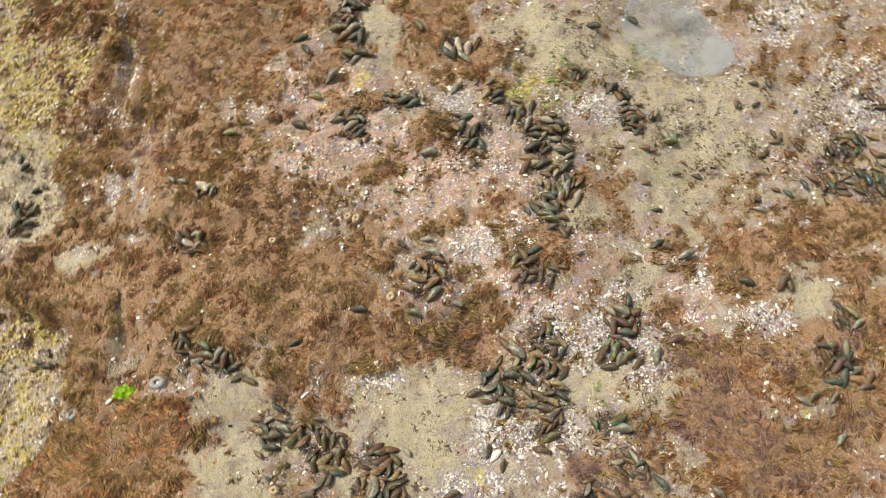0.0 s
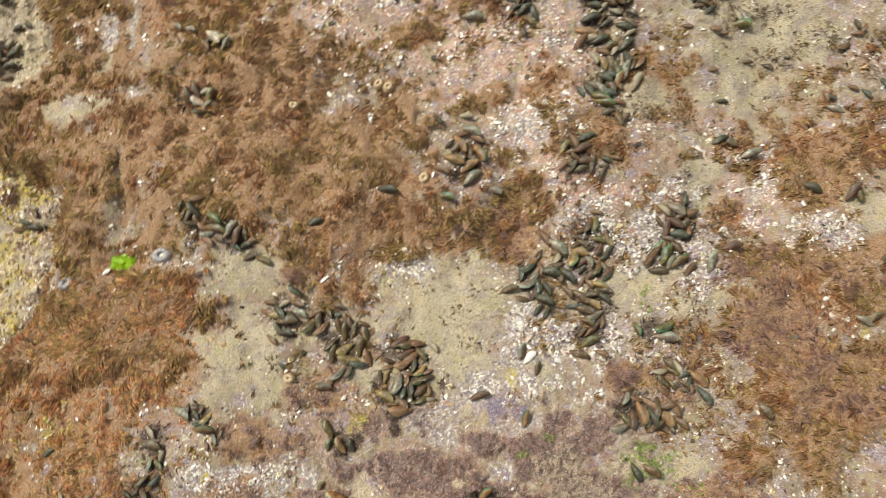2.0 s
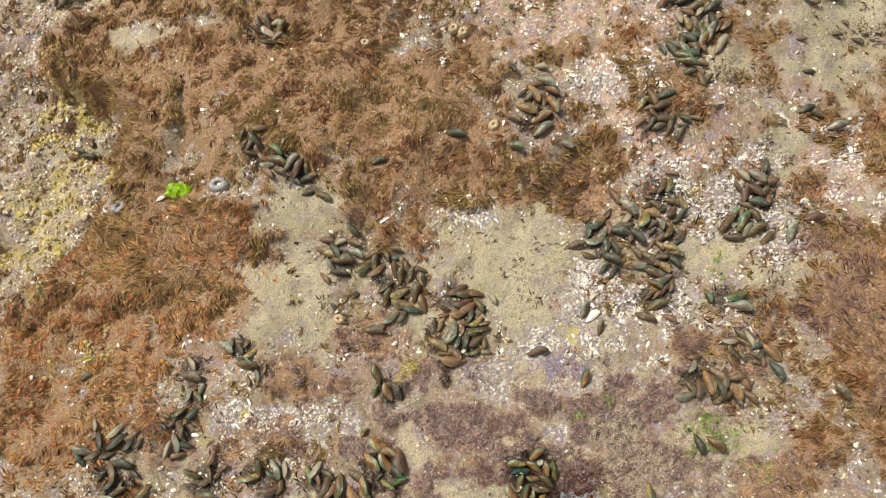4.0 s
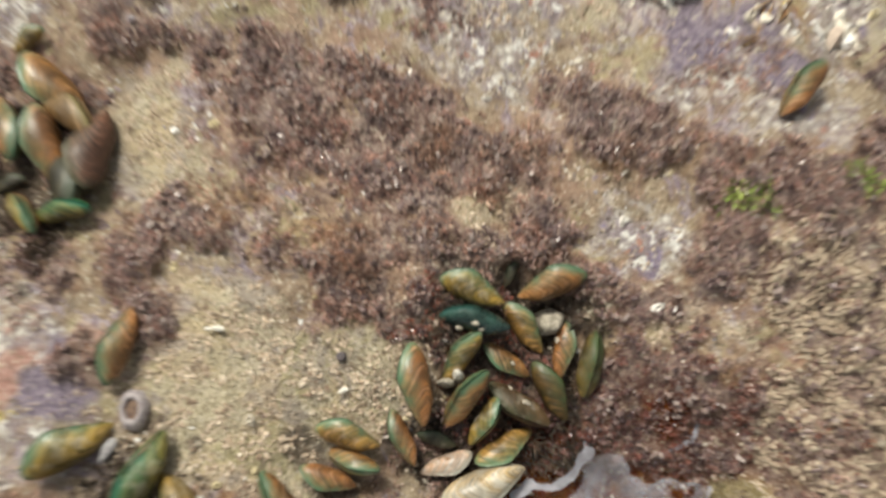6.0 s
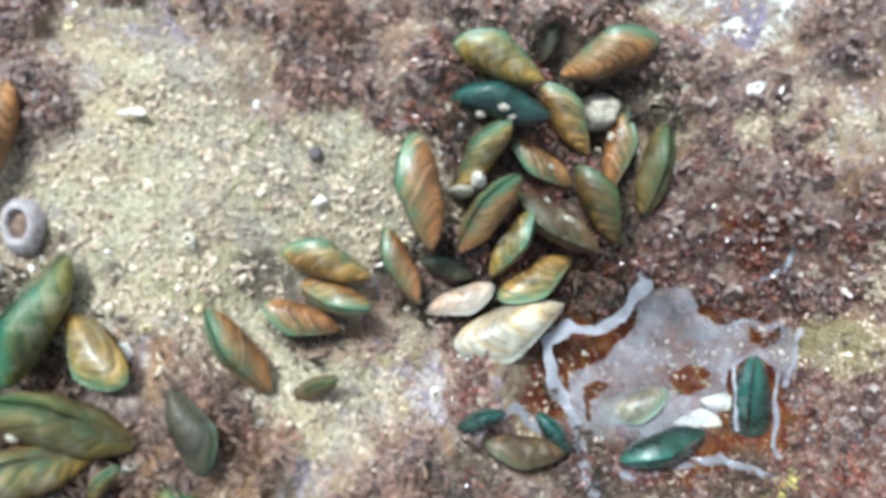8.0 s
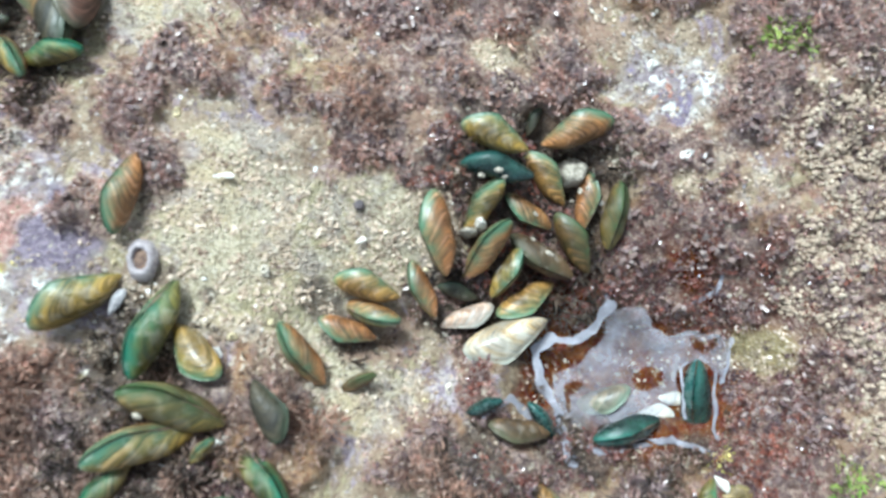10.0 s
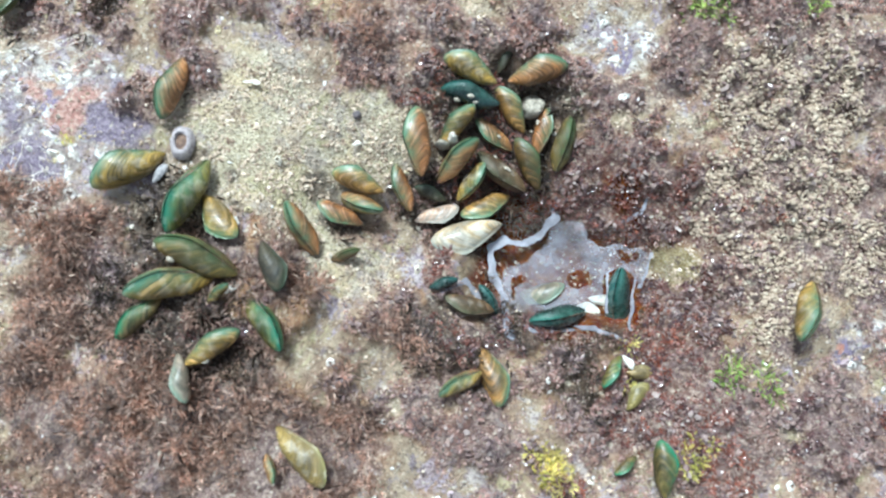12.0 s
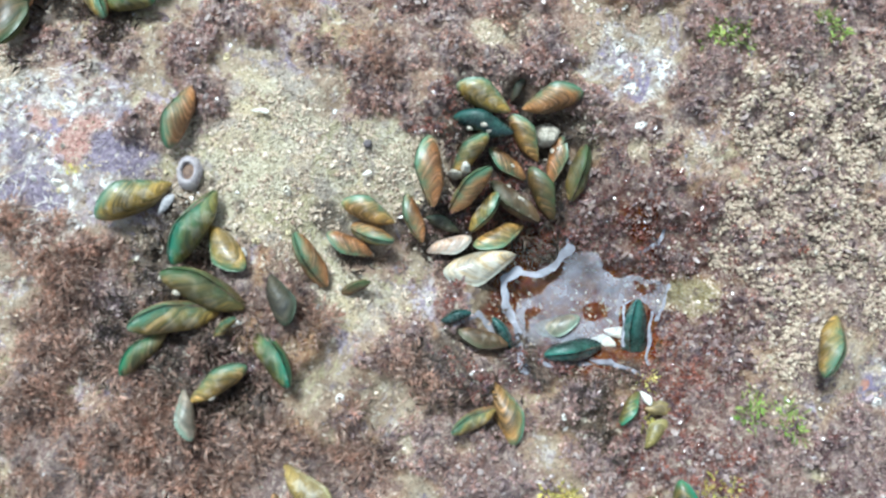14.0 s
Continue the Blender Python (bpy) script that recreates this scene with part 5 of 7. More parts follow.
bed([
    (0.0713, 0.1574, -175, 0.0428, -60, "k", 1), (0.0658, 0.1399, -139, 0.0437, -66, ""), (0.0598, 0.1193, -104, 0.0298, -60, "g"), (0.0881, 0.1459, 64, 0.0154, 75),
    (0.1151, 0.1431, -31, 0.0349, 58, "g"), (0.0991, 0.1221, 56, 0.0319, 48, "", 1), (0.0925, 0.1023, -49, 0.0250, -40, "p"), (0.0201, 0.2276, -78, 0.0351, -64),
    (0.0190, 0.1815, -123, 0.0391, -40), (0.0527, 0.1822, -89, 0.0419, -66, "g"), (0.0705, 0.1805, -22, 0.0315, -12),
], 0)
bed([
    (0.2275, 0.1690, -48, 0.0340, 12), (0.2150, 0.1586, -124, 0.0247, -62),
], 0)
bed([
    (0.1060, 0.1690, -45, 0.0270, 8, "d"), (0.1600, 0.0926, -24, 0.0385, 22, "o"), (0.1495, 0.0811, -49, 0.0150, 58),
    (0.2827, 0.1977, -98, 0.0199, 66, "g"), (0.3584, 0.2683, -87, 0.0344, 82, ""), (0.3236, 0.1647, 121, 0.0296, -28, "g"), (0.3069, 0.1582, -120, 0.0150, 58, "g"),
], 0)
bed([
    (-0.0555, 0.2655, -29, 0.0296, 66), (-0.0952, 0.2625, -71, 0.0391, 58),
], 0)
bed([
    (-0.0719, 0.3263, 154, 0.0440, 35), (-0.0376, 0.3047, -69, 0.0440, -38, "r"), (-0.0589, 0.2975, 129, 0.0440, 40), (-0.0380, 0.2722, 25, 0.0306, 68, "g"),
    (-0.0833, 0.2995, -45, 0.0404, 40), (-0.0705, 0.2757, 42, 0.0163, 30, "d"), (-0.1002, 0.3455, 50, 0.0210, 40),
], 0)
bed([
    (-0.1875, 0.2746, -73, 0.0332, 40, "g"), (-0.1586, 0.2583, -111, 0.0410, 30, "r"), (-0.1364, 0.2591, -98, 0.0416, 40, "k"), (-0.1139, 0.2414, -73, 0.0440, 10, "o"),
    (-0.0929, 0.2414, -68, 0.0440, 20, "k"), (-0.1113, 0.2761, -36, 0.0358, 20, "r"), (-0.0601, 0.3169, -19, 0.0424, 50, "o"), (-0.0468, 0.2887, -48, 0.0440, 40, "d"),
], 8)
bed([
    (-0.2839, 0.2654, -167, 0.0384, 60), (-0.2703, 0.2797, 89, 0.0333, 60, "k"), (-0.2451, 0.2807, -61, 0.0401, 40, "p"), (-0.2466, 0.2482, -167, 0.0381, 20, "r"),
    (-0.3819, 0.2670, 156, 0.0324, 40, "k"), (-0.3585, 0.2569, -150, 0.0315, 30, "r"), (-0.3570, 0.2319, 1, 0.0392, 30, "k"), (-0.3529, 0.2703, -74, 0.0336, 60, "r"),
], 8)
bed([
    (-0.5183, 0.3132, -137, 0.0440, 40, "d"), (-0.5016, 0.2776, -9, 0.0440, 40, "d"), (-0.5168, 0.2445, -139, 0.0293, 40, "d"), (-0.4630, 0.2324, -136, 0.0403, 30, "k"),
    (-0.5148, 0.2210, -12, 0.0388, 40, "p"), (-0.4957, 0.3100, -120, 0.0319, 40, "d"), (-0.5301, 0.2577, 47, 0.0259, 50, "d"), (-0.4784, 0.2635, -34, 0.0259, 40, "d"),
], 8)
bed([
    (-0.3648, 0.1973, -46, 0.0404, 40, "k"), (-0.3507, 0.1762, -54, 0.0411, 30, "r"), (-0.3040, 0.1956, -135, 0.0440, 20, "o"), (-0.3126, 0.1737, -153, 0.0347, 40, "d"),
    (-0.2789, 0.1916, -31, 0.0440, 40), (-0.2722, 0.1768, -99, 0.0245, 40, "k"), (-0.3679, 0.1689, -51, 0.0375, 40, "d"),
], 7)
bed([
    (0.0432, 0.5864, -153, 0.0395, 30, "r"), (0.0604, 0.5817, -171, 0.0416, 20, "k"), (0.0533, 0.5646, -161, 0.0371, 20, "r"), (0.0800, 0.5625, -58, 0.0341, 30, "k"),
    (0.0242, 0.5533, 161, 0.0250, 20, "r"), (0.0486, 0.5467, -166, 0.0361, 10, "o"), (0.0671, 0.5431, -107, 0.0305, 50, "d"), (0.0778, 0.5335, -143, 0.0292, 20),
    (0.0755, 0.5168, -158, 0.0314, 20, "k"), (0.0369, 0.5140, -113, 0.0440, 20, "p"), (0.0153, 0.4923, -33, 0.0421, 20, "o"), (0.0612, 0.5024, -99, 0.0350, 50, "d"),
    (0.0757, 0.5001, -149, 0.0339, 10, "r"), (0.0782, 0.4835, -153, 0.0260, 40, "k"), (0.0422, 0.4675, 177, 0.0440, 10, "o"), (0.0197, 0.5258, 64, 0.0260, 40, "o"),
], 16)
bed([
    (-0.0545, 0.5773, -158, 0.0381, 15, "o"), (-0.0468, 0.5589, 165, 0.0432, 10, "o"), (-0.0740, 0.5684, 73, 0.0370, 50, "k"), (-0.0659, 0.5346, -141, 0.0375, 30, "p"),
    (-0.0948, 0.5126, -7, 0.0419, 30, "r"), (-0.0526, 0.6076, 82, 0.0359, 40, "k"), (-0.0355, 0.6102, 69, 0.0318, 40, "r"), (-0.0251, 0.5786, 72, 0.0371, 40, "k"),
    (-0.0406, 0.6199, 113, 0.0320, 40, "r"),
], 9)
bed([
    (-0.1743, 0.6407, -18, 0.0381, 20, "o"), (-0.1587, 0.6090, -9, 0.0365, 30, "d"), (-0.1669, 0.6457, -62, 0.0401, 40, "d"), (-0.1145, 0.6216, -143, 0.0440, 20, "k"),
    (-0.1322, 0.6435, -30, 0.0349, 40, "p"), (-0.0973, 0.6267, 82, 0.0360, 40, "r"), (-0.1353, 0.6803, 136, 0.0339, 40, "d"), (-0.1542, 0.6301, -2, 0.0440, 30, "r"),
    (-0.0803, 0.6416, -62, 0.0266, 50, "k"), (-0.0648, 0.6530, -17, 0.0275, 40, "r"),
], 10)
bed([
    (-0.3496, 0.4784, -32, 0.0438, 20, "p"), (-0.3193, 0.4739, -60, 0.0266, 30, "d"), (-0.2990, 0.4669, -143, 0.0294, 30), (-0.3031, 0.4476, -5, 0.0440, 50, "k"),
    (-0.2848, 0.4311, -73, 0.0241, 30, "p"),
], 5)
bed([
    (-0.4001, 0.4246, -14, 0.0440, 30, "r"), (-0.3830, 0.3914, -49, 0.0300, 30, "k"), (-0.4008, 0.3935, -110, 0.0308, 40, "p"), (-0.4140, 0.3646, -143, 0.0291, 50, "k"),
    (-0.4122, 0.3387, -67, 0.0369, 30, "r"), (-0.4155, 0.3152, -66, 0.0367, 20, "p"), (-0.4411, 0.3409, -34, 0.0230, 40, "d"), (-0.5930, 0.4168, 27, 0.0269, 30, "d"),
    (-0.5582, 0.3253, -111, 0.0272, 30, "k"), (-0.5442, 0.3123, -74, 0.0353, 40, "d"), (-0.5759, 0.2975, 165, 0.0395, 20, "p"), (-0.5294, 0.2906, -160, 0.0252, 40, "d"),
], 12)
bed([
    (0.1800, 0.4861, 12, 0.0387, 40, "r"), (0.4245, 0.4361, -67, 0.0262, 30, "k"), (0.4366, 0.4363, -100, 0.0359, 30, "r"), (0.4529, 0.4466, -78, 0.0440, 20, "o"),
    (0.4711, 0.4395, -77, 0.0407, 40, "d"), (0.4917, 0.4380, -47, 0.0440, 10, "o"), (0.4146, 0.4241, -172, 0.0344, 10, "p"), (0.4300, 0.4729, -121, 0.0289, 40, "p"),
    (0.4607, 0.4339, -83, 0.0266, 30, "r"),
], 9)
bed([
    (0.5115, 0.5153, -38, 0.0341, 10, "k"), (0.4981, 0.4975, 126, 0.0317, 20, "r"), (0.5107, 0.4916, -66, 0.0244, 40, "k"), (0.5278, 0.4932, -34, 0.0230, 20, "r"),
    (0.5543, 0.5000, -46, 0.0418, 5, "o"), (0.5386, 0.4966, -121, 0.0237, 40, "d"), (0.4600, 0.5906, -69, 0.0284, 40, "g"), (0.5078, 0.5914, -162, 0.0440, 20, "g"),
    (0.5091, 0.5724, -14, 0.0440, 30, "p"),
], 9)
bed([
    (0.4352, 0.3495, -73, 0.0338, 30, "d"), (0.4612, 0.3512, -38, 0.0364, 30, "k"), (0.6572, 0.4431, -60, 0.0378, 50, "r"), (-0.0857, 0.4416, 110, 0.0364, 50, "k"),
    (-0.0858, 0.4128, 68, 0.0234, 40, "g"), (-0.0645, 0.4122, 116, 0.0338, 40, "o"), (-0.0451, 0.4111, 101, 0.0276, 40, "d"), (0.2558, 0.4452, 69, 0.0324, 50),
    (0.2821, 0.5291, 69, 0.0272, 30, "k"), (0.2554, 0.5590, 67, 0.0316, 30, "p"),
], 10)
bed([
    (0.3908, 0.7827, -121, 0.0346, 40, "r"), (0.4022, 0.7850, -106, 0.0365, 40, "k"), (0.3778, 0.7499, -47, 0.0258, 20, "r"), (0.4051, 0.7550, -23, 0.0314, 20, "k"),
    (0.4066, 0.7384, -125, 0.0289, 20, "r"), (0.3712, 0.7340, -25, 0.0375, 30, "o"), (0.3338, 0.7468, -46, 0.0440, 10, "p"), (0.3594, 0.7243, -118, 0.0440, 30),
    (0.3739, 0.7131, 28, 0.0276, 20, "r"), (0.3861, 0.7182, -68, 0.0311, 30, "p"), (0.4132, 0.7046, -67, 0.0277, 40, "r"), (0.4008, 0.7017, -124, 0.0329, 30, "k"),
    (0.4202, 0.6965, -140, 0.0312, 30, "r"), (0.3868, 0.6879, 32, 0.0292, 20, "r"), (0.3271, 0.7109, -171, 0.0374, 30, "r"), (0.3173, 0.6992, -21, 0.0439, 40, "d"),
    (0.3463, 0.6923, -53, 0.0417, 40, "d"),
], 17)
bed([
    (0.2857, 0.7194, -147, 0.0298, 30), (0.2875, 0.6947, -130, 0.0361, 20, "p"), (0.2747, 0.6790, -164, 0.0416, 40, "p"), (0.2417, 0.6692, 11, 0.0372, 30, "r"),
    (0.3082, 0.6692, -69, 0.0338, 40, "d"), (0.3003, 0.6483, -29, 0.0395, 30, "d"), (0.3630, 0.6545, -44, 0.0352, 20, "r"), (0.3676, 0.6289, -31, 0.0378, 20, "r"),
    (0.3878, 0.6385, -40, 0.0333, 30, "o"), (0.4056, 0.6494, -44, 0.0347, 20, "d"), (0.4018, 0.6717, -25, 0.0338, 20), (0.3732, 0.6073, -32, 0.0323, 30, "k"),
    (0.3892, 0.6183, -158, 0.0355, 10, "p"), (0.3651, 0.5880, 42, 0.0256, 40, "r"), (0.3754, 0.5706, 21, 0.0391, 20, "k"), (0.3881, 0.5961, 49, 0.0233, 40, "r"),
], 16)
bed([
    (0.2894, 0.6298, 48, 0.0272, 40, "d"), (0.3044, 0.6232, 52, 0.0275, 40, "d"), (0.4234, 0.7520, -53, 0.0317, 30, "o"), (0.4231, 0.7307, 50, 0.0303, 30, "d"),
    (0.5479, 0.8019, -39, 0.0411, 10, "p"), (0.5410, 0.7788, -36, 0.0440, 10, "r"), (0.5620, 0.7719, 50, 0.0319, 20, "r"), (0.5098, 0.7319, 46, 0.0325, 20, "g"),
    (0.5235, 0.7191, 57, 0.0436, 20, "g"), (0.5403, 0.7342, -55, 0.0347, 20, "r"), (0.5433, 0.7051, 30, 0.0406, 40, "k"), (0.5290, 0.7668, 71, 0.0340, 20, "r"),
    (0.6002, 0.7021, 69, 0.0440, 30, "p"), (0.6390, 0.7276, 8, 0.0384, 20, "r"),
], 14)
bed([
    (0.3541, 0.9187, 50, 0.0308, 40), (0.3850, 0.9162, 18, 0.0406, 20, "r"), (0.3875, 0.8933, -9, 0.0364, 20, "r"), (0.4029, 0.8860, 68, 0.0327, 40, "r"),
    (0.4273, 0.8954, -39, 0.0267, 40, "d"), (0.3716, 0.8880, 56, 0.0300, 40, "d"), (0.1533, 0.9120, -23, 0.0440, 10, "o"), (0.1810, 0.8994, 28, 0.0440, 10, "o"),
    (0.1845, 0.8787, 35, 0.0440, 20, "p"), (0.2249, 0.8577, -32, 0.0334, 20, "p"), (0.2008, 0.9246, -62, 0.0423, 40), (0.1675, 0.9407, -62, 0.0429, 40, "o"),
    (0.1875, 0.9676, -32, 0.0428, 40, "p"), (0.1612, 0.9352, 35, 0.0310, 30, "r"), (0.6445, 0.9320, 21, 0.0361, 40, "d"), (0.6590, 0.9314, -35, 0.0406, 30, "r"),
], 16)
bed([
    (0.0324, 0.8588, -14, 0.0440, 50, "d"), (0.1357, 0.8454, -22, 0.0381, 40, "g"), (0.1278, 0.9884, -56, 0.0274, 30, "d"), (-0.3148, 0.8345, 126, 0.0360, 40, "d"),
    (-0.2811, 0.8186, -39, 0.0392, 30, "g"), (-0.2761, 0.7978, -21, 0.0440, 40, "k"), (-0.2497, 0.7951, 49, 0.0386, 30, "p"), (-0.2369, 0.7847, 66, 0.0390, 40, "r"),
    (-0.2904, 0.7912, -173, 0.0319, 20, "p"), (-0.2252, 0.7662, 10, 0.0314, 30, "d"), (-0.1919, 0.7382, -30, 0.0354, 20, "k"), (-0.3235, 0.8237, 53, 0.0279, 40, "r"),
    (-0.1005, 0.8038, 13, 0.0336, 40, "d"),
], 13)
bed([
    (-0.3562, 1.1944, -41, 0.0275, 40, "p"), (-0.2757, 1.1598, 26, 0.0368, 30), (-0.2864, 1.1681, -48, 0.0440, 20, "w"), (-0.2628, 1.1534, 56, 0.0308, 20, "p"),
    (-0.3304, 1.1863, -26, 0.0258, 20, "p"), (-0.2329, 1.3015, -7, 0.0378, 20, "y"), (-0.3152, 1.0635, 108, 0.0333, 40, "r"), (-0.2907, 1.0509, 61, 0.0357, 40, "k"),
    (-0.3133, 1.0420, 144, 0.0348, 20, "w"),
], 9)
bed([
    (0.0424, 1.5960, -45, 0.0373, 40, "p"), (0.0548, 1.6134, -52, 0.0440, 40, "d"), (0.0784, 1.6215, 81, 0.0351, 20, "p"), (0.0136, 1.5563, -9, 0.0440, 40, "k"),
    (0.0533, 1.5456, 14, 0.0440, 40, "p"), (0.0589, 1.5240, 8, 0.0440, 40, "d"), (0.0746, 1.5191, 65, 0.0440, 40, "d"), (0.0695, 1.4766, -29, 0.0440, 40, "d"),
    (0.0337, 1.4853, -38, 0.0428, 40, "k"), (-0.0708, 1.5395, 4, 0.0440, 40, "d"), (-0.0582, 1.5044, -65, 0.0438, 40, "d"), (-0.0013, 1.4248, 41, 0.0440, 10, "p"),
    (-0.0414, 1.3762, -32, 0.0396, 40),
], 13)
bed([
    (0.2725, 1.4509, 116, 0.0440, 20, "w"), (0.2959, 1.4516, 94, 0.0440, 20, "w"), (0.3139, 1.4441, 70, 0.0440, 10, "w"), (0.3045, 1.4230, 125, 0.0440, 30, "p"),
    (0.2650, 1.4873, 104, 0.0281, 40, "r"), (0.2068, 1.5253, -65, 0.0440, 40, "k"), (0.2780, 1.3465, 40, 0.0349, 20, "p"), (0.3548, 1.3489, 20, 0.0289, 20, "p"),
    (0.3656, 1.3185, 13, 0.0384, 40, "d"), (0.3646, 1.3001, -2, 0.0331, 40, "d"), (0.1374, 1.3532, -34, 0.0320, 40, "k"), (0.1600, 1.3316, 2, 0.0440, 50, "d"),
    (0.1753, 1.3405, -33, 0.0331, 40, "r"),
], 13)
bed([
    (0.0413, 1.2964, -14, 0.0440, 30, "k"), (0.0376, 1.3093, 49, 0.0440, 30, "r"), (0.0546, 1.3124, 16, 0.0272, 30, "k"), (0.0577, 1.3004, -56, 0.0326, 20, "p"),
    (-0.0784, 1.3017, -33, 0.0440, 40, "d"), (0.0582, 1.2604, 26, 0.0290, 30, "d"), (0.2600, 1.2559, -51, 0.0440, 5, "o"), (0.2740, 1.2830, -28, 0.0391, 20, "p"),
    (0.2775, 1.2500, 62, 0.0431, 30, "p"), (0.2939, 1.2302, 56, 0.0353, 40, "r"), (0.3075, 1.2353, 54, 0.0360, 40, "d"), (0.2833, 1.2115, 14, 0.0268, 40, "d"),
    (0.3049, 1.1845, -48, 0.0332, 30, "k"), (0.2998, 1.2051, 32, 0.0359, 40, "d"), (0.2019, 1.1967, -9, 0.0440, 40, "p"),
], 15)
bed([
    (0.3920, 1.2696, 24, 0.0384, 30, "d"), (0.4051, 1.2757, -57, 0.0440, 40, "d"), (0.4096, 1.2673, 61, 0.0436, 40, "k"), (0.4247, 1.2410, 55, 0.0358, 30, "p"),
    (0.4337, 1.2124, -26, 0.0340, 40, "d"), (0.4593, 1.2205, -40, 0.0382, 30, "k"), (0.4778, 1.2213, -48, 0.0420, 40, "r"), (0.4855, 1.2315, -40, 0.0381, 40, "d"),
    (0.4257, 1.1851, 11, 0.0440, 40, "d"), (0.4145, 1.1605, -22, 0.0440, 30, "o"), (0.4548, 1.1751, 19, 0.0310, 40, "d"), (0.4394, 1.1434, 10, 0.0411, 40, "d"),
    (0.4570, 1.1273, 15, 0.0375, 30, "k"), (0.4869, 1.1665, -26, 0.0366, 40, "d"), (0.4985, 1.1749, -50, 0.0328, 30, "r"),
], 15)
bed([
    (0.4562, 1.0973, -86, 0.0400, 20, "r"), (0.4885, 1.1284, 29, 0.0402, 40, "d"), (0.4660, 1.0828, -86, 0.0399, 40, "k"), (0.4868, 1.1014, -86, 0.0396, 40, "d"),
    (0.4410, 1.0954, -71, 0.0345, 20, "o"), (0.4419, 1.0644, -40, 0.0402, 40, "d"), (0.4690, 1.0586, 56, 0.0440, 40), (0.4834, 1.0753, 68, 0.0429, 40, "p"),
    (0.4298, 1.0412, -57, 0.0404, 20, "p"), (0.4516, 1.0498, -71, 0.0433, 30, "r"), (0.4276, 1.0179, -28, 0.0440, 20, "g"), (0.4349, 1.0077, -23, 0.0440, 40, "g"),
    (0.4585, 0.9750, -76, 0.0396, 30, "k"), (0.4707, 0.9744, 47, 0.0295, 40, "r"), (0.4079, 1.0361, -67, 0.0363, 40, "d"),
], 15)
bed([
    (0.6507, 1.2557, -28, 0.0347, 10, "p"), (0.6510, 1.2290, -24, 0.0369, 40, "d"), (0.6491, 1.2182, 41, 0.0330, 40, "d"), (0.7195, 1.1752, -12, 0.0431, 30, "g"),
    (0.7261, 1.1939, -71, 0.0423, 10, "p"), (0.6176, 1.3090, 32, 0.0382, 40, "d"), (0.6441, 1.2979, -65, 0.0365, 40, "d"), (0.5414, 1.3565, -29, 0.0352, 40, "k"),
    (0.5440, 1.3449, 56, 0.0311, 40, "d"), (0.6019, 1.4664, -26, 0.0388, 40, "d"), (0.6968, 1.4969, -52, 0.0412, 30, "d"), (0.8770, 1.0225, -37, 0.0289, 40, "d"),
    (0.8785, 0.9947, -32, 0.0348, 20, "p"), (0.6987, 0.9042, 11, 0.0437, 40, "p"), (0.6650, 1.0176, -15, 0.0243, 40, "d"),
], 15)
bed([
    (1.0528, 1.1102, -85, 0.0262, 40, "d"), (1.0911, 1.1323, -25, 0.0278, 20, "y"), (1.1181, 1.1214, -81, 0.0301, 40, "d"), (1.1404, 1.1243, -41, 0.0295, 20, "y"),
    (1.0801, 1.1047, -94, 0.0258, 40, "d"), (1.1026, 1.1030, -115, 0.0276, 30, "g"), (1.1429, 1.0780, -26, 0.0298, 15, "r"), (1.1721, 1.0871, -89, 0.0351, 40, "g"),
    (1.1842, 1.0689, -127, 0.0338, 40, "b"), (1.1472, 1.0513, -39, 0.0267, 20, "p"), (1.1292, 1.0491, -50, 0.0240, 15, "y"), (1.1692, 1.0471, -92, 0.0328, 40, "d"),
    (1.1672, 1.0216, -45, 0.0225, 30, "b"), (1.1531, 1.0266, -102, 0.0289, 40, "d"), (1.0404, 1.0498, -74, 0.0325, 20), (1.0698, 1.0544, -35, 0.0281, 15, "p"),
    (1.0936, 1.0491, -73, 0.0300, 30, "d"), (1.1028, 1.0296, -90, 0.0328, 40, "b"), (1.0733, 1.0327, -34, 0.0256, 20, "p"), (1.1204, 1.0329, -96, 0.0353, 30, "g"),
], 14)
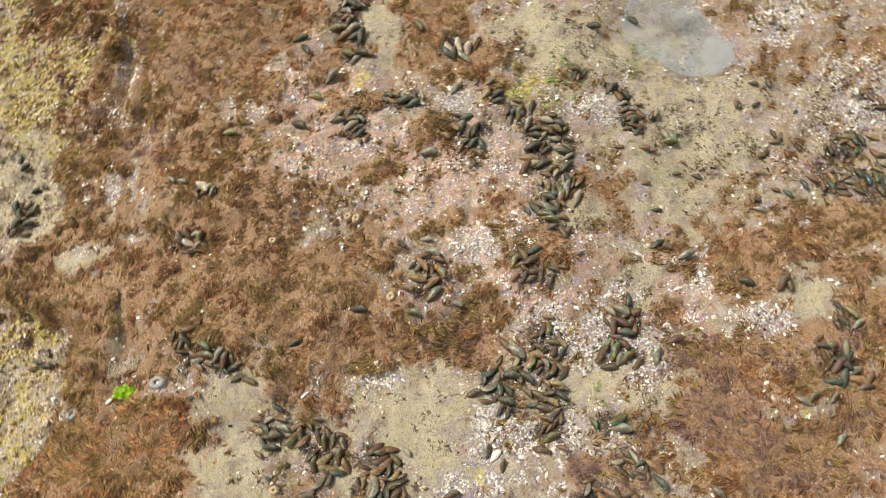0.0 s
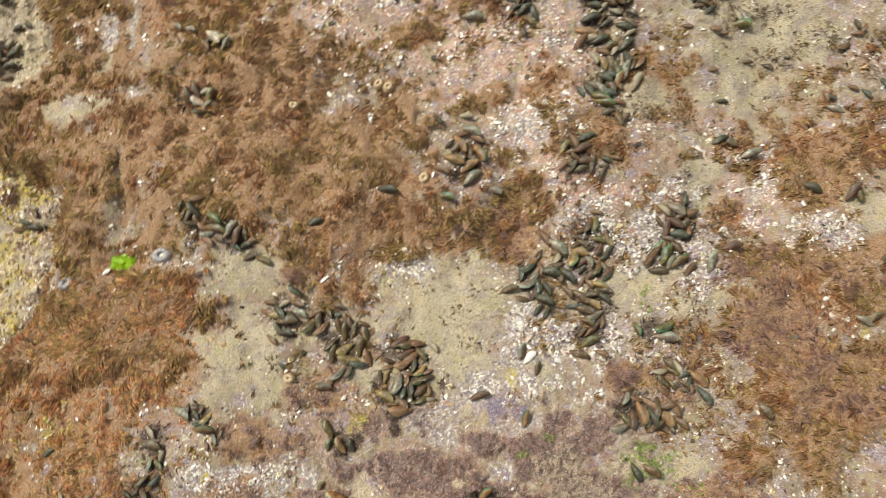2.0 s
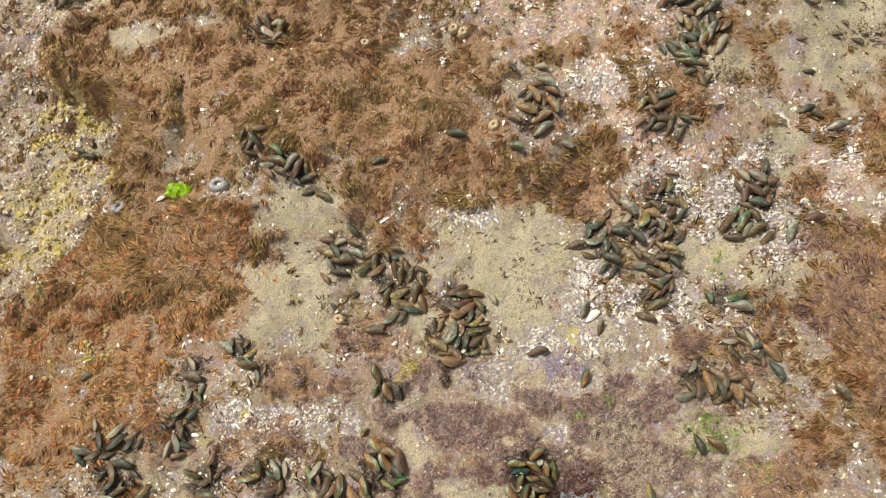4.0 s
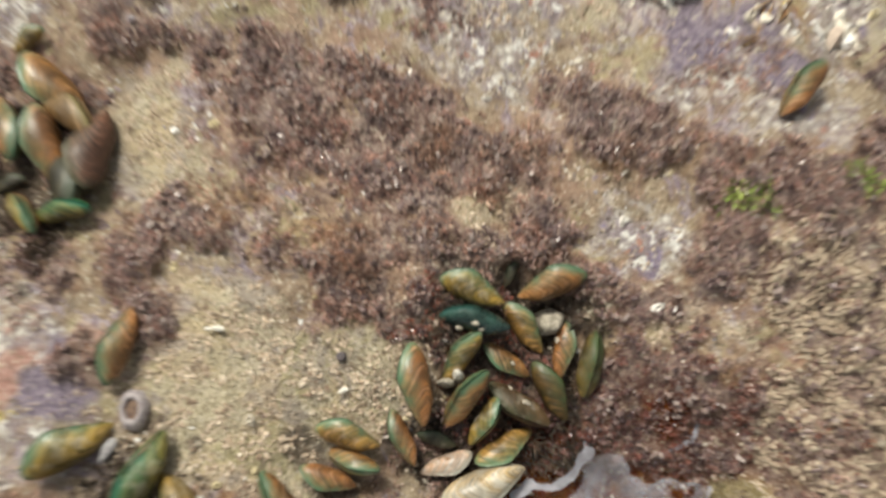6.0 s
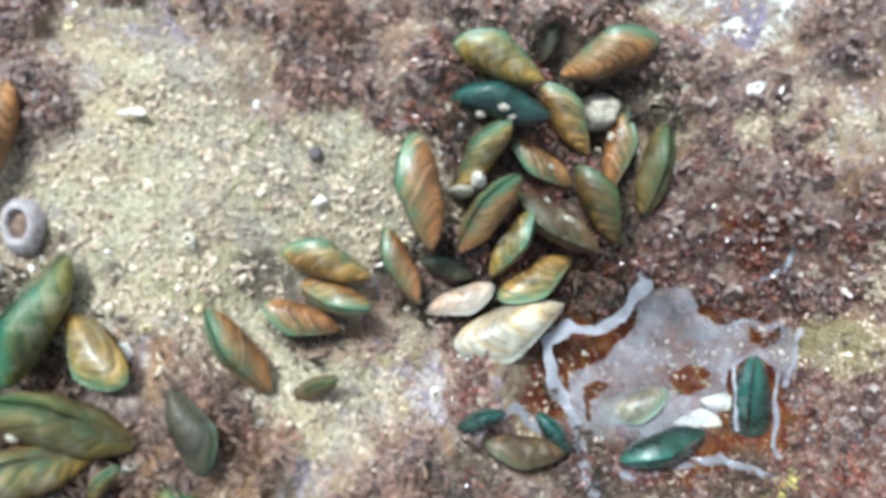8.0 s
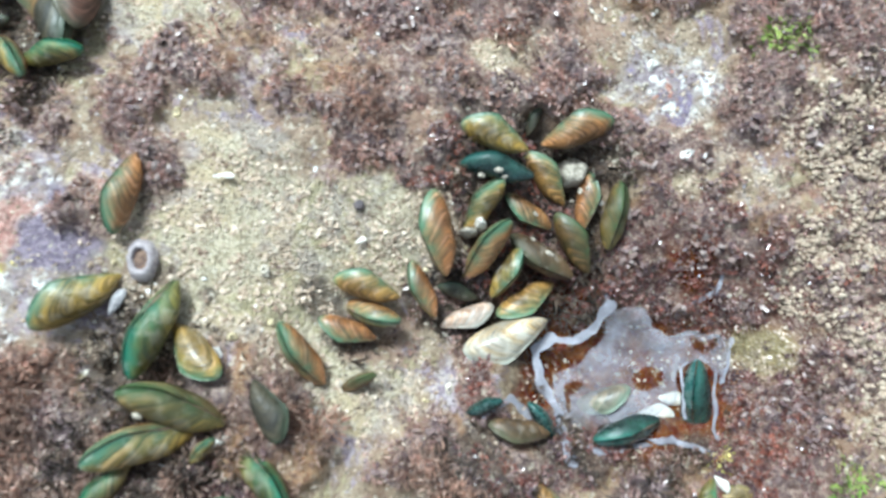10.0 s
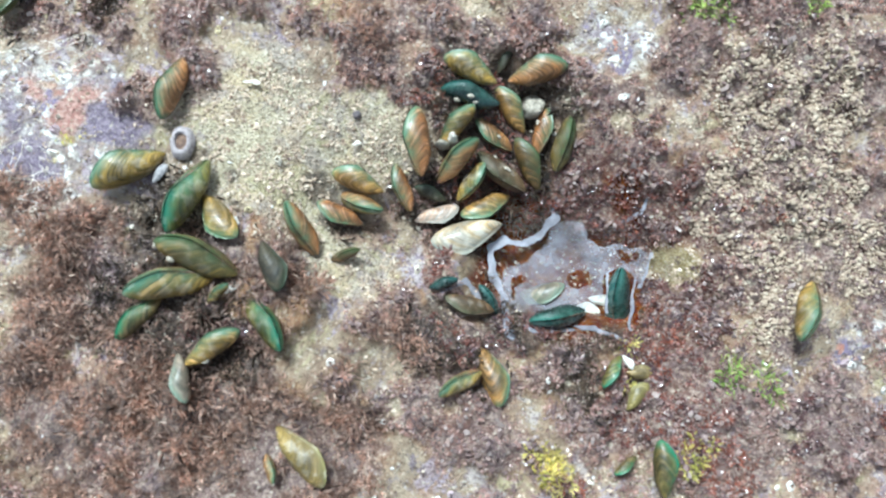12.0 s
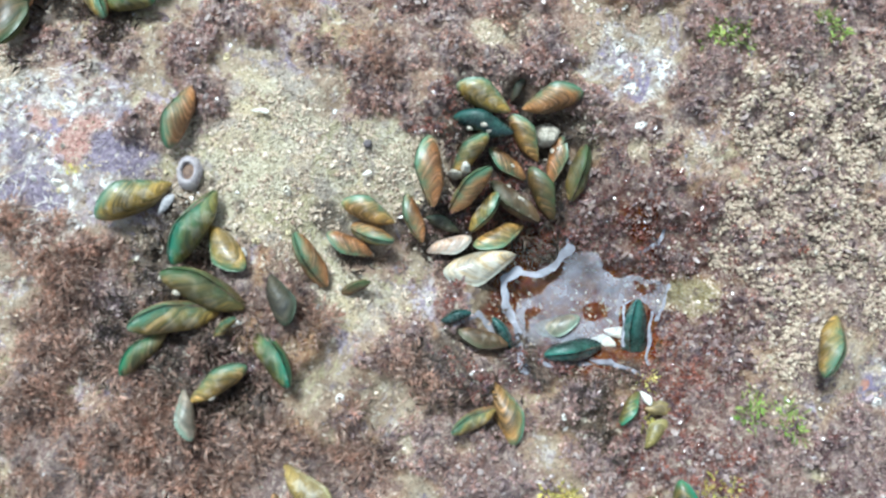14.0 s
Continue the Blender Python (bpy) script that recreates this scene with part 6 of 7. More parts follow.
EXTRA += [
    (1.1346, 1.0203, -103, 0.0321, 40), (1.1208, 1.0013, -86, 0.0377, 15), (1.1361, 0.9896, -70, 0.0279, 20), (1.0195, 1.0346, -98, 0.0303, 30), (0.9825, 1.0440, -77, 0.0288, 20),
    (1.0020, 1.0522, -46, 0.0279, 30), (1.0364, 1.0267, -89, 0.0300, 40), (1.0578, 1.0064, -20, 0.0274, 10), (1.0554, 1.0226, -31, 0.0239, 30), (1.1382, 0.9620, -90, 0.0263, 40),
    (1.1532, 0.9683, -113, 0.0266, 30), (0.9438, 1.0250, -60, 0.0261, 40), (1.0836, 1.0075, -46, 0.0283, 30), (1.1885, 1.0460, -101, 0.0349, 40), (1.1777, 1.0000, -59, 0.0290, 40),
    (1.1461, 1.2335, -105, 0.0245, 60), (1.1600, 1.2172, -73, 0.0278, 40), (1.1761, 1.2042, -91, 0.0290, 40), (1.1933, 1.2022, -114, 0.0241, 50), (1.1758, 1.1872, -26, 0.0300, 20),
    (1.1857, 1.1672, -88, 0.0273, 40), (0.5357, 1.3622, -93, 0.0228, 60), (0.5476, 1.3428, -103, 0.0311, 60), (0.5628, 1.3528, -112, 0.0271, 50), (0.6017, 1.3271, -99, 0.0281, 60),
    (0.6106, 1.3160, -86, 0.0253, 50), (0.6333, 1.3130, -77, 0.0304, 40), (0.6434, 1.3017, -39, 0.0217, 40), (0.6470, 1.2579, -22, 0.0295, 20), (0.6421, 1.2123, -42, 0.0266, 40),
    (0.6642, 1.2170, -128, 0.0323, 50), (0.6944, 1.2379, -122, 0.0305, 60), (0.7050, 1.2436, -118, 0.0297, 60), (0.7146, 1.1937, -76, 0.0311, 20), (0.6095, 1.1634, -18, 0.0240, 30),
    (0.6607, 1.1550, -23, 0.0283, 20), (0.6787, 1.1493, 0, 0.0234, 40), (0.8838, 1.2510, -105, 0.0267, 60), (0.8898, 1.2461, -105, 0.0268, 60), (0.9243, 1.2399, -161, 0.0257, 40),
    (0.9174, 1.1252, -161, 0.0336, 30), (0.9457, 1.1681, -80, 0.0264, 40), (0.9602, 1.1595, -124, 0.0240, 40), (0.9455, 1.1490, -12, 0.0242, 30), (0.7667, 1.0932, -33, 0.0264, 30),
    (0.6516, 1.0771, -6, 0.0221, 30), (0.7229, 1.0988, -11, 0.0250, 40), (0.7445, 1.1278, -48, 0.0186, 40), (0.7862, 1.2764, -26, 0.0223, 30), (0.9291, 1.2881, -28, 0.0242, 30),
    (0.9595, 1.2824, -70, 0.0210, 50), (0.9211, 1.0374, -36, 0.0231, 30), (0.8699, 1.0258, -81, 0.0257, 40),
]
bed([
    (0.8871, 0.8238, -83, 0.0377, 20, "k"), (0.8775, 0.8250, 44, 0.0440, 30, "r"), (0.8091, 0.8400, -35, 0.0408, 40, "d"), (0.9641, 0.7607, -73, 0.0302, 40, "d"),
    (0.9831, 0.7461, -64, 0.0328, 40), (0.9848, 0.7193, 28, 0.0332, 30, "p"), (0.9624, 0.7311, -63, 0.0326, 40, "d"), (0.9022, 0.6817, -28, 0.0298, 40, "d"),
    (0.9168, 0.6710, 50, 0.0440, 30, "k"), (0.9217, 0.6425, 36, 0.0440, 30, "r"), (0.9399, 0.6514, 48, 0.0390, 40, "d"), (0.9425, 0.6264, 22, 0.0440, 20, "p"),
    (0.9483, 0.6122, -33, 0.0416, 30, "o"), (0.9299, 0.6443, -46, 0.0397, 40, "d"),
], 14)
bed([
    (0.8441, 0.5871, -41, 0.0317, 20, "p"), (0.8629, 0.5902, 28, 0.0313, 30, "k"), (0.9009, 0.5858, 39, 0.0248, 40, "p"), (0.8988, 0.5113, 42, 0.0306, 20, "p"),
    (-0.8403, 1.4054, 70, 0.036, 40, "d"), (-0.8214, 1.3841, 20, 0.036, 40, "d"), (-0.7948, 1.3191, 10, 0.030, 40, "d"), (-0.7721, 1.3265, -30, 0.026, 40, "d"),
    (-0.8286, 1.2685, 80, 0.042, 40, "d"), (-0.8191, 1.2480, 95, 0.042, 40, "d"), (-0.8011, 1.2553, 20, 0.036, 40, "d"), (-0.7913, 1.2645, 60, 0.030, 40, "k"),
    (-0.7987, 1.2253, 5, 0.036, 40, "d"), (-0.8250, 1.2259, 40, 0.036, 40, "d"), (-0.7453, 0.8782, -20, 0.036, 40, "d"), (-0.7251, 0.8658, -10, 0.036, 40, "d"),
    (-0.7124, 0.8718, -25, 0.030, 40, "k"),
    (-0.5688, 0.7184, 4, 0.0285, 20, "p"),
], 12)
packed_mussels()


# ---- barnacles, shell chips and grains ----
def barnacle_form():
    """A small volcano-shaped shell with a sunken mouth, about 1 across."""
    v, f, n = [], [], 6
    for r, z in ((0.52, -0.05), (0.25, 0.42), (0.14, 0.2)):
        for k in range(n):
            a = 2 * math.pi * k / n
            w = r * (1 + 0.10 * (k % 2))
            v.append((w * math.cos(a), w * math.sin(a), z))
    for ring in range(2):
        for k in range(n):
            a, b = ring * n + k, ring * n + (k + 1) % n
            f += [(a, b, b + n), (a, b + n, a + n)]
    return np.array(v), np.array(f)


def chip_form():
    """A thin, bent flake of broken shell, about 1 long."""
    v = np.array([(-0.5, -0.12, 0), (-0.1, -0.32, 0.10), (0.45, -0.2, 0.02), (0.5, 0.14, 0.0), (0.0, 0.34, 0.12), (-0.42, 0.2, 0.03), (0, 0, 0.2)])
    f = [(k, (k + 1) % 6, 6) for k in range(6)] 
    return v, np.array(f)


def grain_form():
    v = np.array([(0.5, 0, 0), (0, 0.45, 0.05), (-0.5, 0.05, 0), (0, -0.5, -0.05), (0.05, 0, 0.42), (0, 0, -0.4)])
    return v, np.array([(0, 1, 4), (1, 2, 4), (2, 3, 4), (3, 0, 4), (1, 0, 5), (2, 1, 5), (3, 2, 5), (0, 3, 5)])


def nodule_form():
    """A rounded, uneven knob, about 1 across."""
    bm = bmesh.new()
    bmesh.ops.create_icosphere(bm, subdivisions=1, radius=0.5)
    v, f = np.array([p.co[:] for p in bm.verts]), np.array([[p.index for p in q.verts] for q in bm.faces])
    bm.free()
    return v, f


def strew(name, form, x, y, sizes, material, seed, tilt=0.25, sink=0.0, soft=False):
    """Many small pieces on the rock, in one mesh."""
    rng = np.random.default_rng(seed)
    v, f = form
    n = len(x)
    z = ground_z(x, y)
    a, tx, ty = rng.uniform(0, 2 * np.pi, n), rng.normal(0, tilt, n), rng.normal(0, tilt, n)
    stretch = rng.uniform(0.75, 1.3, n)
    p = v[None] * np.stack([sizes * stretch, sizes / stretch, sizes * rng.uniform(0.7, 1.2, n)], -1)[:, None]
    p = p + np.random.default_rng(seed + 1).normal(0, 0.06, p.shape) * sizes[:, None, None]
    p[..., 2] += p[..., 0] * tx[:, None] + p[..., 1] * ty[:, None]
    c, s = np.cos(a)[:, None], np.sin(a)[:, None]
    q = np.stack([p[..., 0] * c - p[..., 1] * s + x[:, None], p[..., 0] * s + p[..., 1] * c + y[:, None], p[..., 2] + (z + (0.12 - sink) * sizes)[:, None]], -1)
    faces = (f[None] + len(v) * np.arange(n)[:, None, None]).reshape(-1, 3)
    return mesh_of(name, q.reshape(-1, 3), faces, material, soft)


def grit_points(number, box, seed, near, white, bare, turf):
    """Random points, thick on the white crust, thinner on bare rock, thinnest in the turf."""
    rng = np.random.default_rng(seed)
    x, y = rng.uniform(box[0], box[1], number), rng.uniform(box[2], box[3], number)
    t, w, s = turf_cover(x, y), cover("white", x, y), cover("sand", x, y)
    keep = np.maximum(w * white, (1 - t) * (1 - 0.85 * s) * bare * (1 + 1.2 * cover("pink", x, y))) + turf * t
    keep = keep * np.clip(0.5 + 2.2 * rough(x, y, 0.03, seed, 2), 0.05, 1.6)
    hollow = ((x - 0.243) / 0.05) ** 2 + ((y - 0.236) / 0.035) ** 2 < 1
    if near and kinds[0] in ("tuft", "blush"):
        keep = keep * 1.7 * smooth(rough(x, y, 0.014, seed + 31, 2), -0.14, 0.12)
    ok = (rng.random(number) < keep) & (in_near(x, y) == near) & ~hollow
    return x[ok], y[ok], rng


def build_grit():
    x, y, rng = grit_points(66000, WIDE, 301, False, 0.85, 0.16, 0.012)
    tagged(new("barnacles", strew("barnacles", barnacle_form(), x, y, np.clip(rng.lognormal(-5.55, 0.42, len(x)), 0.0018, 0.011), BARNACLE, 302)),
           "small white and cream barnacles crusted on the rock", "barnacles", kind="stuff")
    x, y, rng = grit_points(270000, WIDE, 311, False, 0.9, 0.30, 0.012)
    tagged(new("shell_chips", strew("shell_chips", chip_form(), x, y, np.clip(rng.lognormal(-5.75, 0.5, len(x)), 0.0016, 0.013), CHIPS, 312)),
           "broken white and tan shell chips strewn on the rock", "shell chips", kind="stuff")
    x, y, rng = grit_points(14000, NEAR, 321, True, 0.12, 0.07, 0.005)
    tagged(new("barnacles", strew("barnacles", barnacle_form(), x, y, np.clip(rng.lognormal(-6.0, 0.4, len(x)), 0.0012, 0.006), BARNACLE, 322)),
           "tiny pale barnacles and tube mouths on the rock", "barnacles", kind="stuff")
    x, y, rng = grit_points(34000, NEAR, 331, True, 0.16, 0.12, 0.007)
    tagged(new("shell_chips", strew("shell_chips", chip_form(), x, y, np.clip(rng.lognormal(-6.6, 0.5, len(x)), 0.0006, 0.005), CHIPS, 332, 0.5)),
           "tiny white shell chips in sand and turf", "shell chips", kind="stuff")
    rng = np.random.default_rng(341)
    x, y = rng.uniform(NEAR[0], NEAR[1], 190000), rng.uniform(NEAR[2], NEAR[3], 190000)
    ok = rng.random(190000) < np.maximum(np.maximum(cover("sand", x, y), 0.15 * cover("sandturf", x, y)), 0.12 * (1 - turf_cover(x, y))) * smooth(rough(x, y, 0.0055, 345, 2), -0.14, 0.12)
    x, y = x[ok], y[ok]
    tagged(new("sand_grains", strew("sand_grains", grain_form(), x, y, np.clip(rng.lognormal(-6.68, 0.40, len(x)), 0.0006, 0.0030), SAND_CRUMB, 342)),
           "coarse beige sand cemented on the rock", "sand", kind="stuff")
    rng = np.random.default_rng(371)
    x, y = rng.uniform(0.24, NEAR[1], 60000), rng.uniform(0.22, NEAR[3], 60000)
    ok = rng.random(60000) < 0.95 * cover("sandturf", x, y) * smooth(rough(x, y, 0.006, 373, 2), -0.2, 0.15)
    x, y = x[ok], y[ok]
    tagged(new("sandy_knobs", strew("sandy_knobs", nodule_form(), x, y, np.clip(rng.lognormal(-6.4, 0.32, len(x)), 0.0009, 0.0034), KNOBS, 372, 0.5, -0.2, True)),
           "sand-coated beige coralline knobs beside the puddle", "seaweed", kind="stuff")
    x, y = rng.uniform(NEAR[0], NEAR[1], 40000), rng.uniform(NEAR[2], NEAR[3], 40000)
    grown = np.maximum(cover("purple", x, y), cover("dusk", x, y)) * (1 - cover("sand", x, y)) * (1 - cover("bed", x, y))
    ok = (rng.random(40000) < 0.95 * grown * smooth(rough(x, y, 0.0085, 151, 2), -0.1, 0.15)) & (((x - 0.243) / 0.05) ** 2 + ((y - 0.238) / 0.035) ** 2 > 1)
    x, y = x[ok], y[ok]
    tagged(new("leafy_turf", strew("leafy_turf", chip_form(), x, y, np.clip(rng.lognormal(-6.05, 0.30, len(x)), 0.0014, 0.0038), LEAFLET, 392, 0.75, -0.45)),
           "wet purple-grey leaflets of short turf", "seaweed", kind="stuff")
    x, y = rng.uniform(-1.05, -0.5, 60000), rng.uniform(0.3, 2.0, 60000)
    ok = rng.random(60000) < 0.3 * cover("yellow", x, y) * (1 - cover("shag", x, y)) * smooth(rough(x, y, 0.05, 77, 3), -0.25, 0.1)
    x, y = x[ok], y[ok]
    tagged(new("crust_knobs", strew("crust_knobs", nodule_form(), x, y, np.clip(rng.lognormal(-5.1, 0.4, len(x)), 0.003, 0.014), OCHRE, 382, 0.4, 0.1, True)),
           "knobbly ochre-yellow crust along the ledge", "crust", kind="stuff")
    x, y, rng = grit_points(42000, WIDE, 361, False, 0.12, 0.25, 0.02)
    tagged(new("weed_scraps", strew("weed_scraps", chip_form(), x, y, np.clip(rng.lognormal(-5.5, 0.5, len(x)), 0.002, 0.014), DARK_SCRAP, 362, 0.5)),
           "dark brown scraps of weed and shell on bare rock", "scraps", kind="stuff")
    rng = np.random.default_rng(351)
    x, y = rng.uniform(-1.0, -0.5, 16000), rng.uniform(0.2, 2.0, 16000)
    ok = (x < ledge_x(y) - 0.02) & (rng.random(16000) < 0.5)
    x, y = x[ok], y[ok]
    tagged(new("gravel", strew("gravel", grain_form(), x, y, np.clip(rng.lognormal(-5.0, 0.4, len(x)), 0.003, 0.016), GRAINS, 352)),
           "beige gravel and shell grit below the ledge", "gravel", kind="stuff")


build_grit()


# ---- single things ----
def height_at(x, y):
    return float(ground_z(np.array([x]), np.array([y]))[0])


def ring_shell(name, x, y, long, wide, turn, tall, mouth, body, inside, label, category):
    """An oval cone shell with an open or sunken top."""
    thing = new(name)
    thing.matrix_basis = pose(x, y, height_at(x, y) + 0.001, 0, 0, turn)
    bm, rings, n = bmesh.new(), [], 26
    rng = random.Random(int(1000 * (x + 3 * y)))
    wob = [1 + rng.uniform(-0.06, 0.06) for _ in range(n)]
    for r, z in ((1.0, -0.15), (0.97, 0.15), (0.8, 0.75), (0.62, 1.0), (mouth, 0.95), (mouth * 0.86, 0.4)):
        rings.append([bm.verts.new((0.5 * long * r * wob[k] * math.cos(2 * math.pi * k / n), 0.5 * wide * r * wob[k] * math.sin(2 * math.pi * k / n),
                                    tall * z * (1 + 0.1 * (wob[k] - 1) / 0.06))) for k in range(n)])
    for a, b in zip(rings, rings[1:]):
        for k in range(n):
            bm.faces.new((a[k], a[(k + 1) % n], b[(k + 1) % n], b[k]))
    part("shell_wall", mesh_from("shell_wall", bm, body), thing)
    bm = bmesh.new()
    edge = [bm.verts.new((0.5 * long * mouth * 0.9 * math.cos(2 * math.pi * k / n), 0.5 * wide * mouth * 0.9 * math.sin(2 * math.pi * k / n), tall * 0.45)) for k in range(n)]
    top = bm.verts.new((0, 0, tall * 0.62))
    for k in range(n):
        bm.faces.new((edge[k], edge[(k + 1) % n], top))
    part("lid", mesh_from("lid", bm, inside), thing, "sunken lid in the shell's mouth")
    tagged(thing, label, category)


def sea_lettuce(x, y, size):
    """A crumpled, lobed sheet of bright green weed with some thickness."""
    bm, rings, n = bmesh.new(), 7, 36
    grid = []
    for i in range(rings):
        r = size * (i + 0.3) / (rings - 0.7)
        row = []
        for k in range(n):
            a = 2 * math.pi * k / n
            lobe = 1 + 0.16 * math.sin(3 * a + 1) + 0.10 * math.sin(7 * a) if i == rings - 1 else 1 + 0.12 * math.sin(3 * a + 1)
            px, py = r * lobe * math.cos(a), 0.85 * r * lobe * math.sin(a)
            pz = 0.0045 + 0.003 * math.sin(300 * px + 2) * math.cos(260 * py) + 0.0025 * math.sin(5 * a) * (i / rings) ** 2
            row.append(bm.verts.new((px, py, pz)))
        grid.append(row)
    for a, b in zip(grid, grid[1:]):
        for k in range(n):
            bm.faces.new((a[k], a[(k + 1) % n], b[(k + 1) % n], b[k]))
    bm.faces.new(grid[0])
    bmesh.ops.solidify(bm, geom=bm.faces[:], thickness=0.0006)
    ob = new("sea_lettuce", mesh_from("sea_lettuce", bm, LETTUCE))
    ob.matrix_basis = pose(x, y, height_at(x, y) + 0.010, 8, -6, 20)
    tagged(ob, "crumpled lime-green scrap of sea lettuce on the turf", "seaweed")


def shell_lump(name, x, y, long, wide, tall, turn, material, label, category, seed):
    """A weathered piece of shell or crust: a rounded, uneven lump."""
    bm = bmesh.new()
    bmesh.ops.create_icosphere(bm, subdivisions=3, radius=0.5)
    for v in bm.verts:
        p = v.co * 4 + Vector((seed, 0, 0))
        v.co *= 1 + 0.28 * noise.noise(p) + 0.16 * noise.noise(3 * p) + 0.08 * noise.noise(7 * p)
        v.co = Vector((v.co.x * long, v.co.y * wide, v.co.z * tall))
    ob = new(name, mesh_from(name, bm, material))
    ob.matrix_basis = pose(x, y, height_at(x, y) + 0.25 * tall, 0, 0, turn)
    tagged(ob, label, category)


def open_shell(x, y, long, turn, material, label):
    """An empty half shell lying hollow side down."""
    ob = new("empty_shell", valve_mesh("empty_shell", 1, 0.5, 0.15, material))
    ob.matrix_basis = pose(x, y, height_at(x, y) + 0.003, 0, 0, turn) @ Matrix.Translation((-long / 2, 0, 0)) @ Matrix.Scale(long, 4)
    tagged(ob, label, "shell")


def pale_fibres():
    """Bundles of long, curved, bleached fibres on the white crust."""
    rng = np.random.default_rng(401)
    verts, faces = [], []
    for bx, by, way, long, number in ((-0.080, 0.197, 0.55, 0.030, 8), (-0.042, 0.140, 1.0, 0.024, 24), (-0.030, 0.168, 0.2, 0.018, 9), (-0.050, 0.152, 1.3, 0.022, 16), (-0.055, 0.215, 0.5, 0.022, 12), (-0.02, 0.142, 0.4, 0.016, 10)):
        for _ in range(number):
            x, y, a = bx + rng.normal(0, 0.007), by + rng.normal(0, 0.006), way + rng.normal(0, 0.35)
            bend, step, w = rng.normal(0, 0.16), long * rng.uniform(0.5, 1.1) / 8, rng.uniform(0.00006, 0.00018)
            line = []
            for i in range(9):
                line.append((x, y))
                x, y, a = x + step * math.cos(a), y + step * math.sin(a), a + bend
            p = np.array(line)
            z = ground_z(p[:, 0], p[:, 1]) + 0.0012 + rng.uniform(0, 0.0015)
            side = w * np.array((-math.sin(a), math.cos(a)))
            at = 3 * 9 * len(verts)
            verts.append(np.concatenate([np.column_stack([p + side, z]), np.column_stack([p - side, z]), np.column_stack([p, z + w])]))
            for i in range(8):
                for u, v in ((0, 18), (18, 9)):
                    faces.append((at + u + i, at + u + i + 1, at + v + i + 1, at + v + i))
    me = mesh_of("pale_fibres", np.concatenate(verts), np.array(faces), FIBRE)
    tagged(new("pale_fibres", me), "bleached fibrous strands on the white crusted rock", "dried weed", kind="stuff")


pale_fibres()


# ---- standing water ----
def sheet(name, box, step, level, inside, material):
    """A level sheet over the cells of a box whose centres lie inside."""
    xs, ys = np.arange(box[0], box[1], step), np.arange(box[2], box[3], step)
    gx, gy = np.meshgrid(xs, ys)
    ok = inside(gx[:-1, :-1] + step / 2, gy[:-1, :-1] + step / 2)
    i = np.arange(gx.size).reshape(gx.shape)
    faces = np.stack([i[:-1, :-1], i[:-1, 1:], i[1:, 1:], i[1:, :-1]], -1)[ok]
    used, faces = np.unique(faces, return_inverse=True)
    verts = np.stack([gx.ravel(), gy.ravel(), np.full(gx.size, level)], -1)[used]
    return mesh_of(name, verts, faces.reshape(-1, 4), material)


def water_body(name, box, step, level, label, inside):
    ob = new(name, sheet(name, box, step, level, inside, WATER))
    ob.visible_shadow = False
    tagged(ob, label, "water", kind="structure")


PUDDLE_LEVEL, POOL_LEVEL = -0.004, -0.034
# outline and holes of the painted sky reflection, and its threads: from x, y to x, y, half width
SHEEN_BODY = [
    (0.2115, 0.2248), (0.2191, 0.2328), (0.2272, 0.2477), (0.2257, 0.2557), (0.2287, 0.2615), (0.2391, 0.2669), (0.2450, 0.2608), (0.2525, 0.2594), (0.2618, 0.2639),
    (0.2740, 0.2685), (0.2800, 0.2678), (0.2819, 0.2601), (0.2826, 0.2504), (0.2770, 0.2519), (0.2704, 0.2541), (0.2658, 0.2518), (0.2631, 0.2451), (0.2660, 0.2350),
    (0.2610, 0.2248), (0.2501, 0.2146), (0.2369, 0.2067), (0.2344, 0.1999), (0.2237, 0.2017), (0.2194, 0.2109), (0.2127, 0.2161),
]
SHEEN_HOLES = [
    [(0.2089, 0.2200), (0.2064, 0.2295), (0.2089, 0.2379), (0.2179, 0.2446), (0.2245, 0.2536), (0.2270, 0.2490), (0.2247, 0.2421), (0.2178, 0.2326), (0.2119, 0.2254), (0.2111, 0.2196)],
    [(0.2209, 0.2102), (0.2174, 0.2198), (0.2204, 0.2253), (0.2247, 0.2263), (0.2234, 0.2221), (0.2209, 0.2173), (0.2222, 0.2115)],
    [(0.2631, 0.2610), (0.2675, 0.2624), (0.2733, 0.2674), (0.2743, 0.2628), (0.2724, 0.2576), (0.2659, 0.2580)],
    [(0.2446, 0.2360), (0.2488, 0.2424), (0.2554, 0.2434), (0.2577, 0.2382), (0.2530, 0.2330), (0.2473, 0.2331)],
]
SHEEN_THREADS = [
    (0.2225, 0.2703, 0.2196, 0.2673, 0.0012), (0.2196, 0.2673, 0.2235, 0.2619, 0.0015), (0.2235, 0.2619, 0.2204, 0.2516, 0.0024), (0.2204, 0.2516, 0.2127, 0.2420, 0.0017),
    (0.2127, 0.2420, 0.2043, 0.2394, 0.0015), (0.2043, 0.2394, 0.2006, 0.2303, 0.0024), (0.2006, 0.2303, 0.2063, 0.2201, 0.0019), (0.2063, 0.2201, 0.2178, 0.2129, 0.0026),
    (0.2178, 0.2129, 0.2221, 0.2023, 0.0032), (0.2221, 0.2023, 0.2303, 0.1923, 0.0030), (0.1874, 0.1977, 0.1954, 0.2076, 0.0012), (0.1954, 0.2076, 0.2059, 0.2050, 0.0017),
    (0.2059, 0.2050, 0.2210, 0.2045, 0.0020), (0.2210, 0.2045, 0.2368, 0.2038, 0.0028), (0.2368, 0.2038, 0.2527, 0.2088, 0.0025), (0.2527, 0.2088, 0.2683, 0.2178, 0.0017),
]
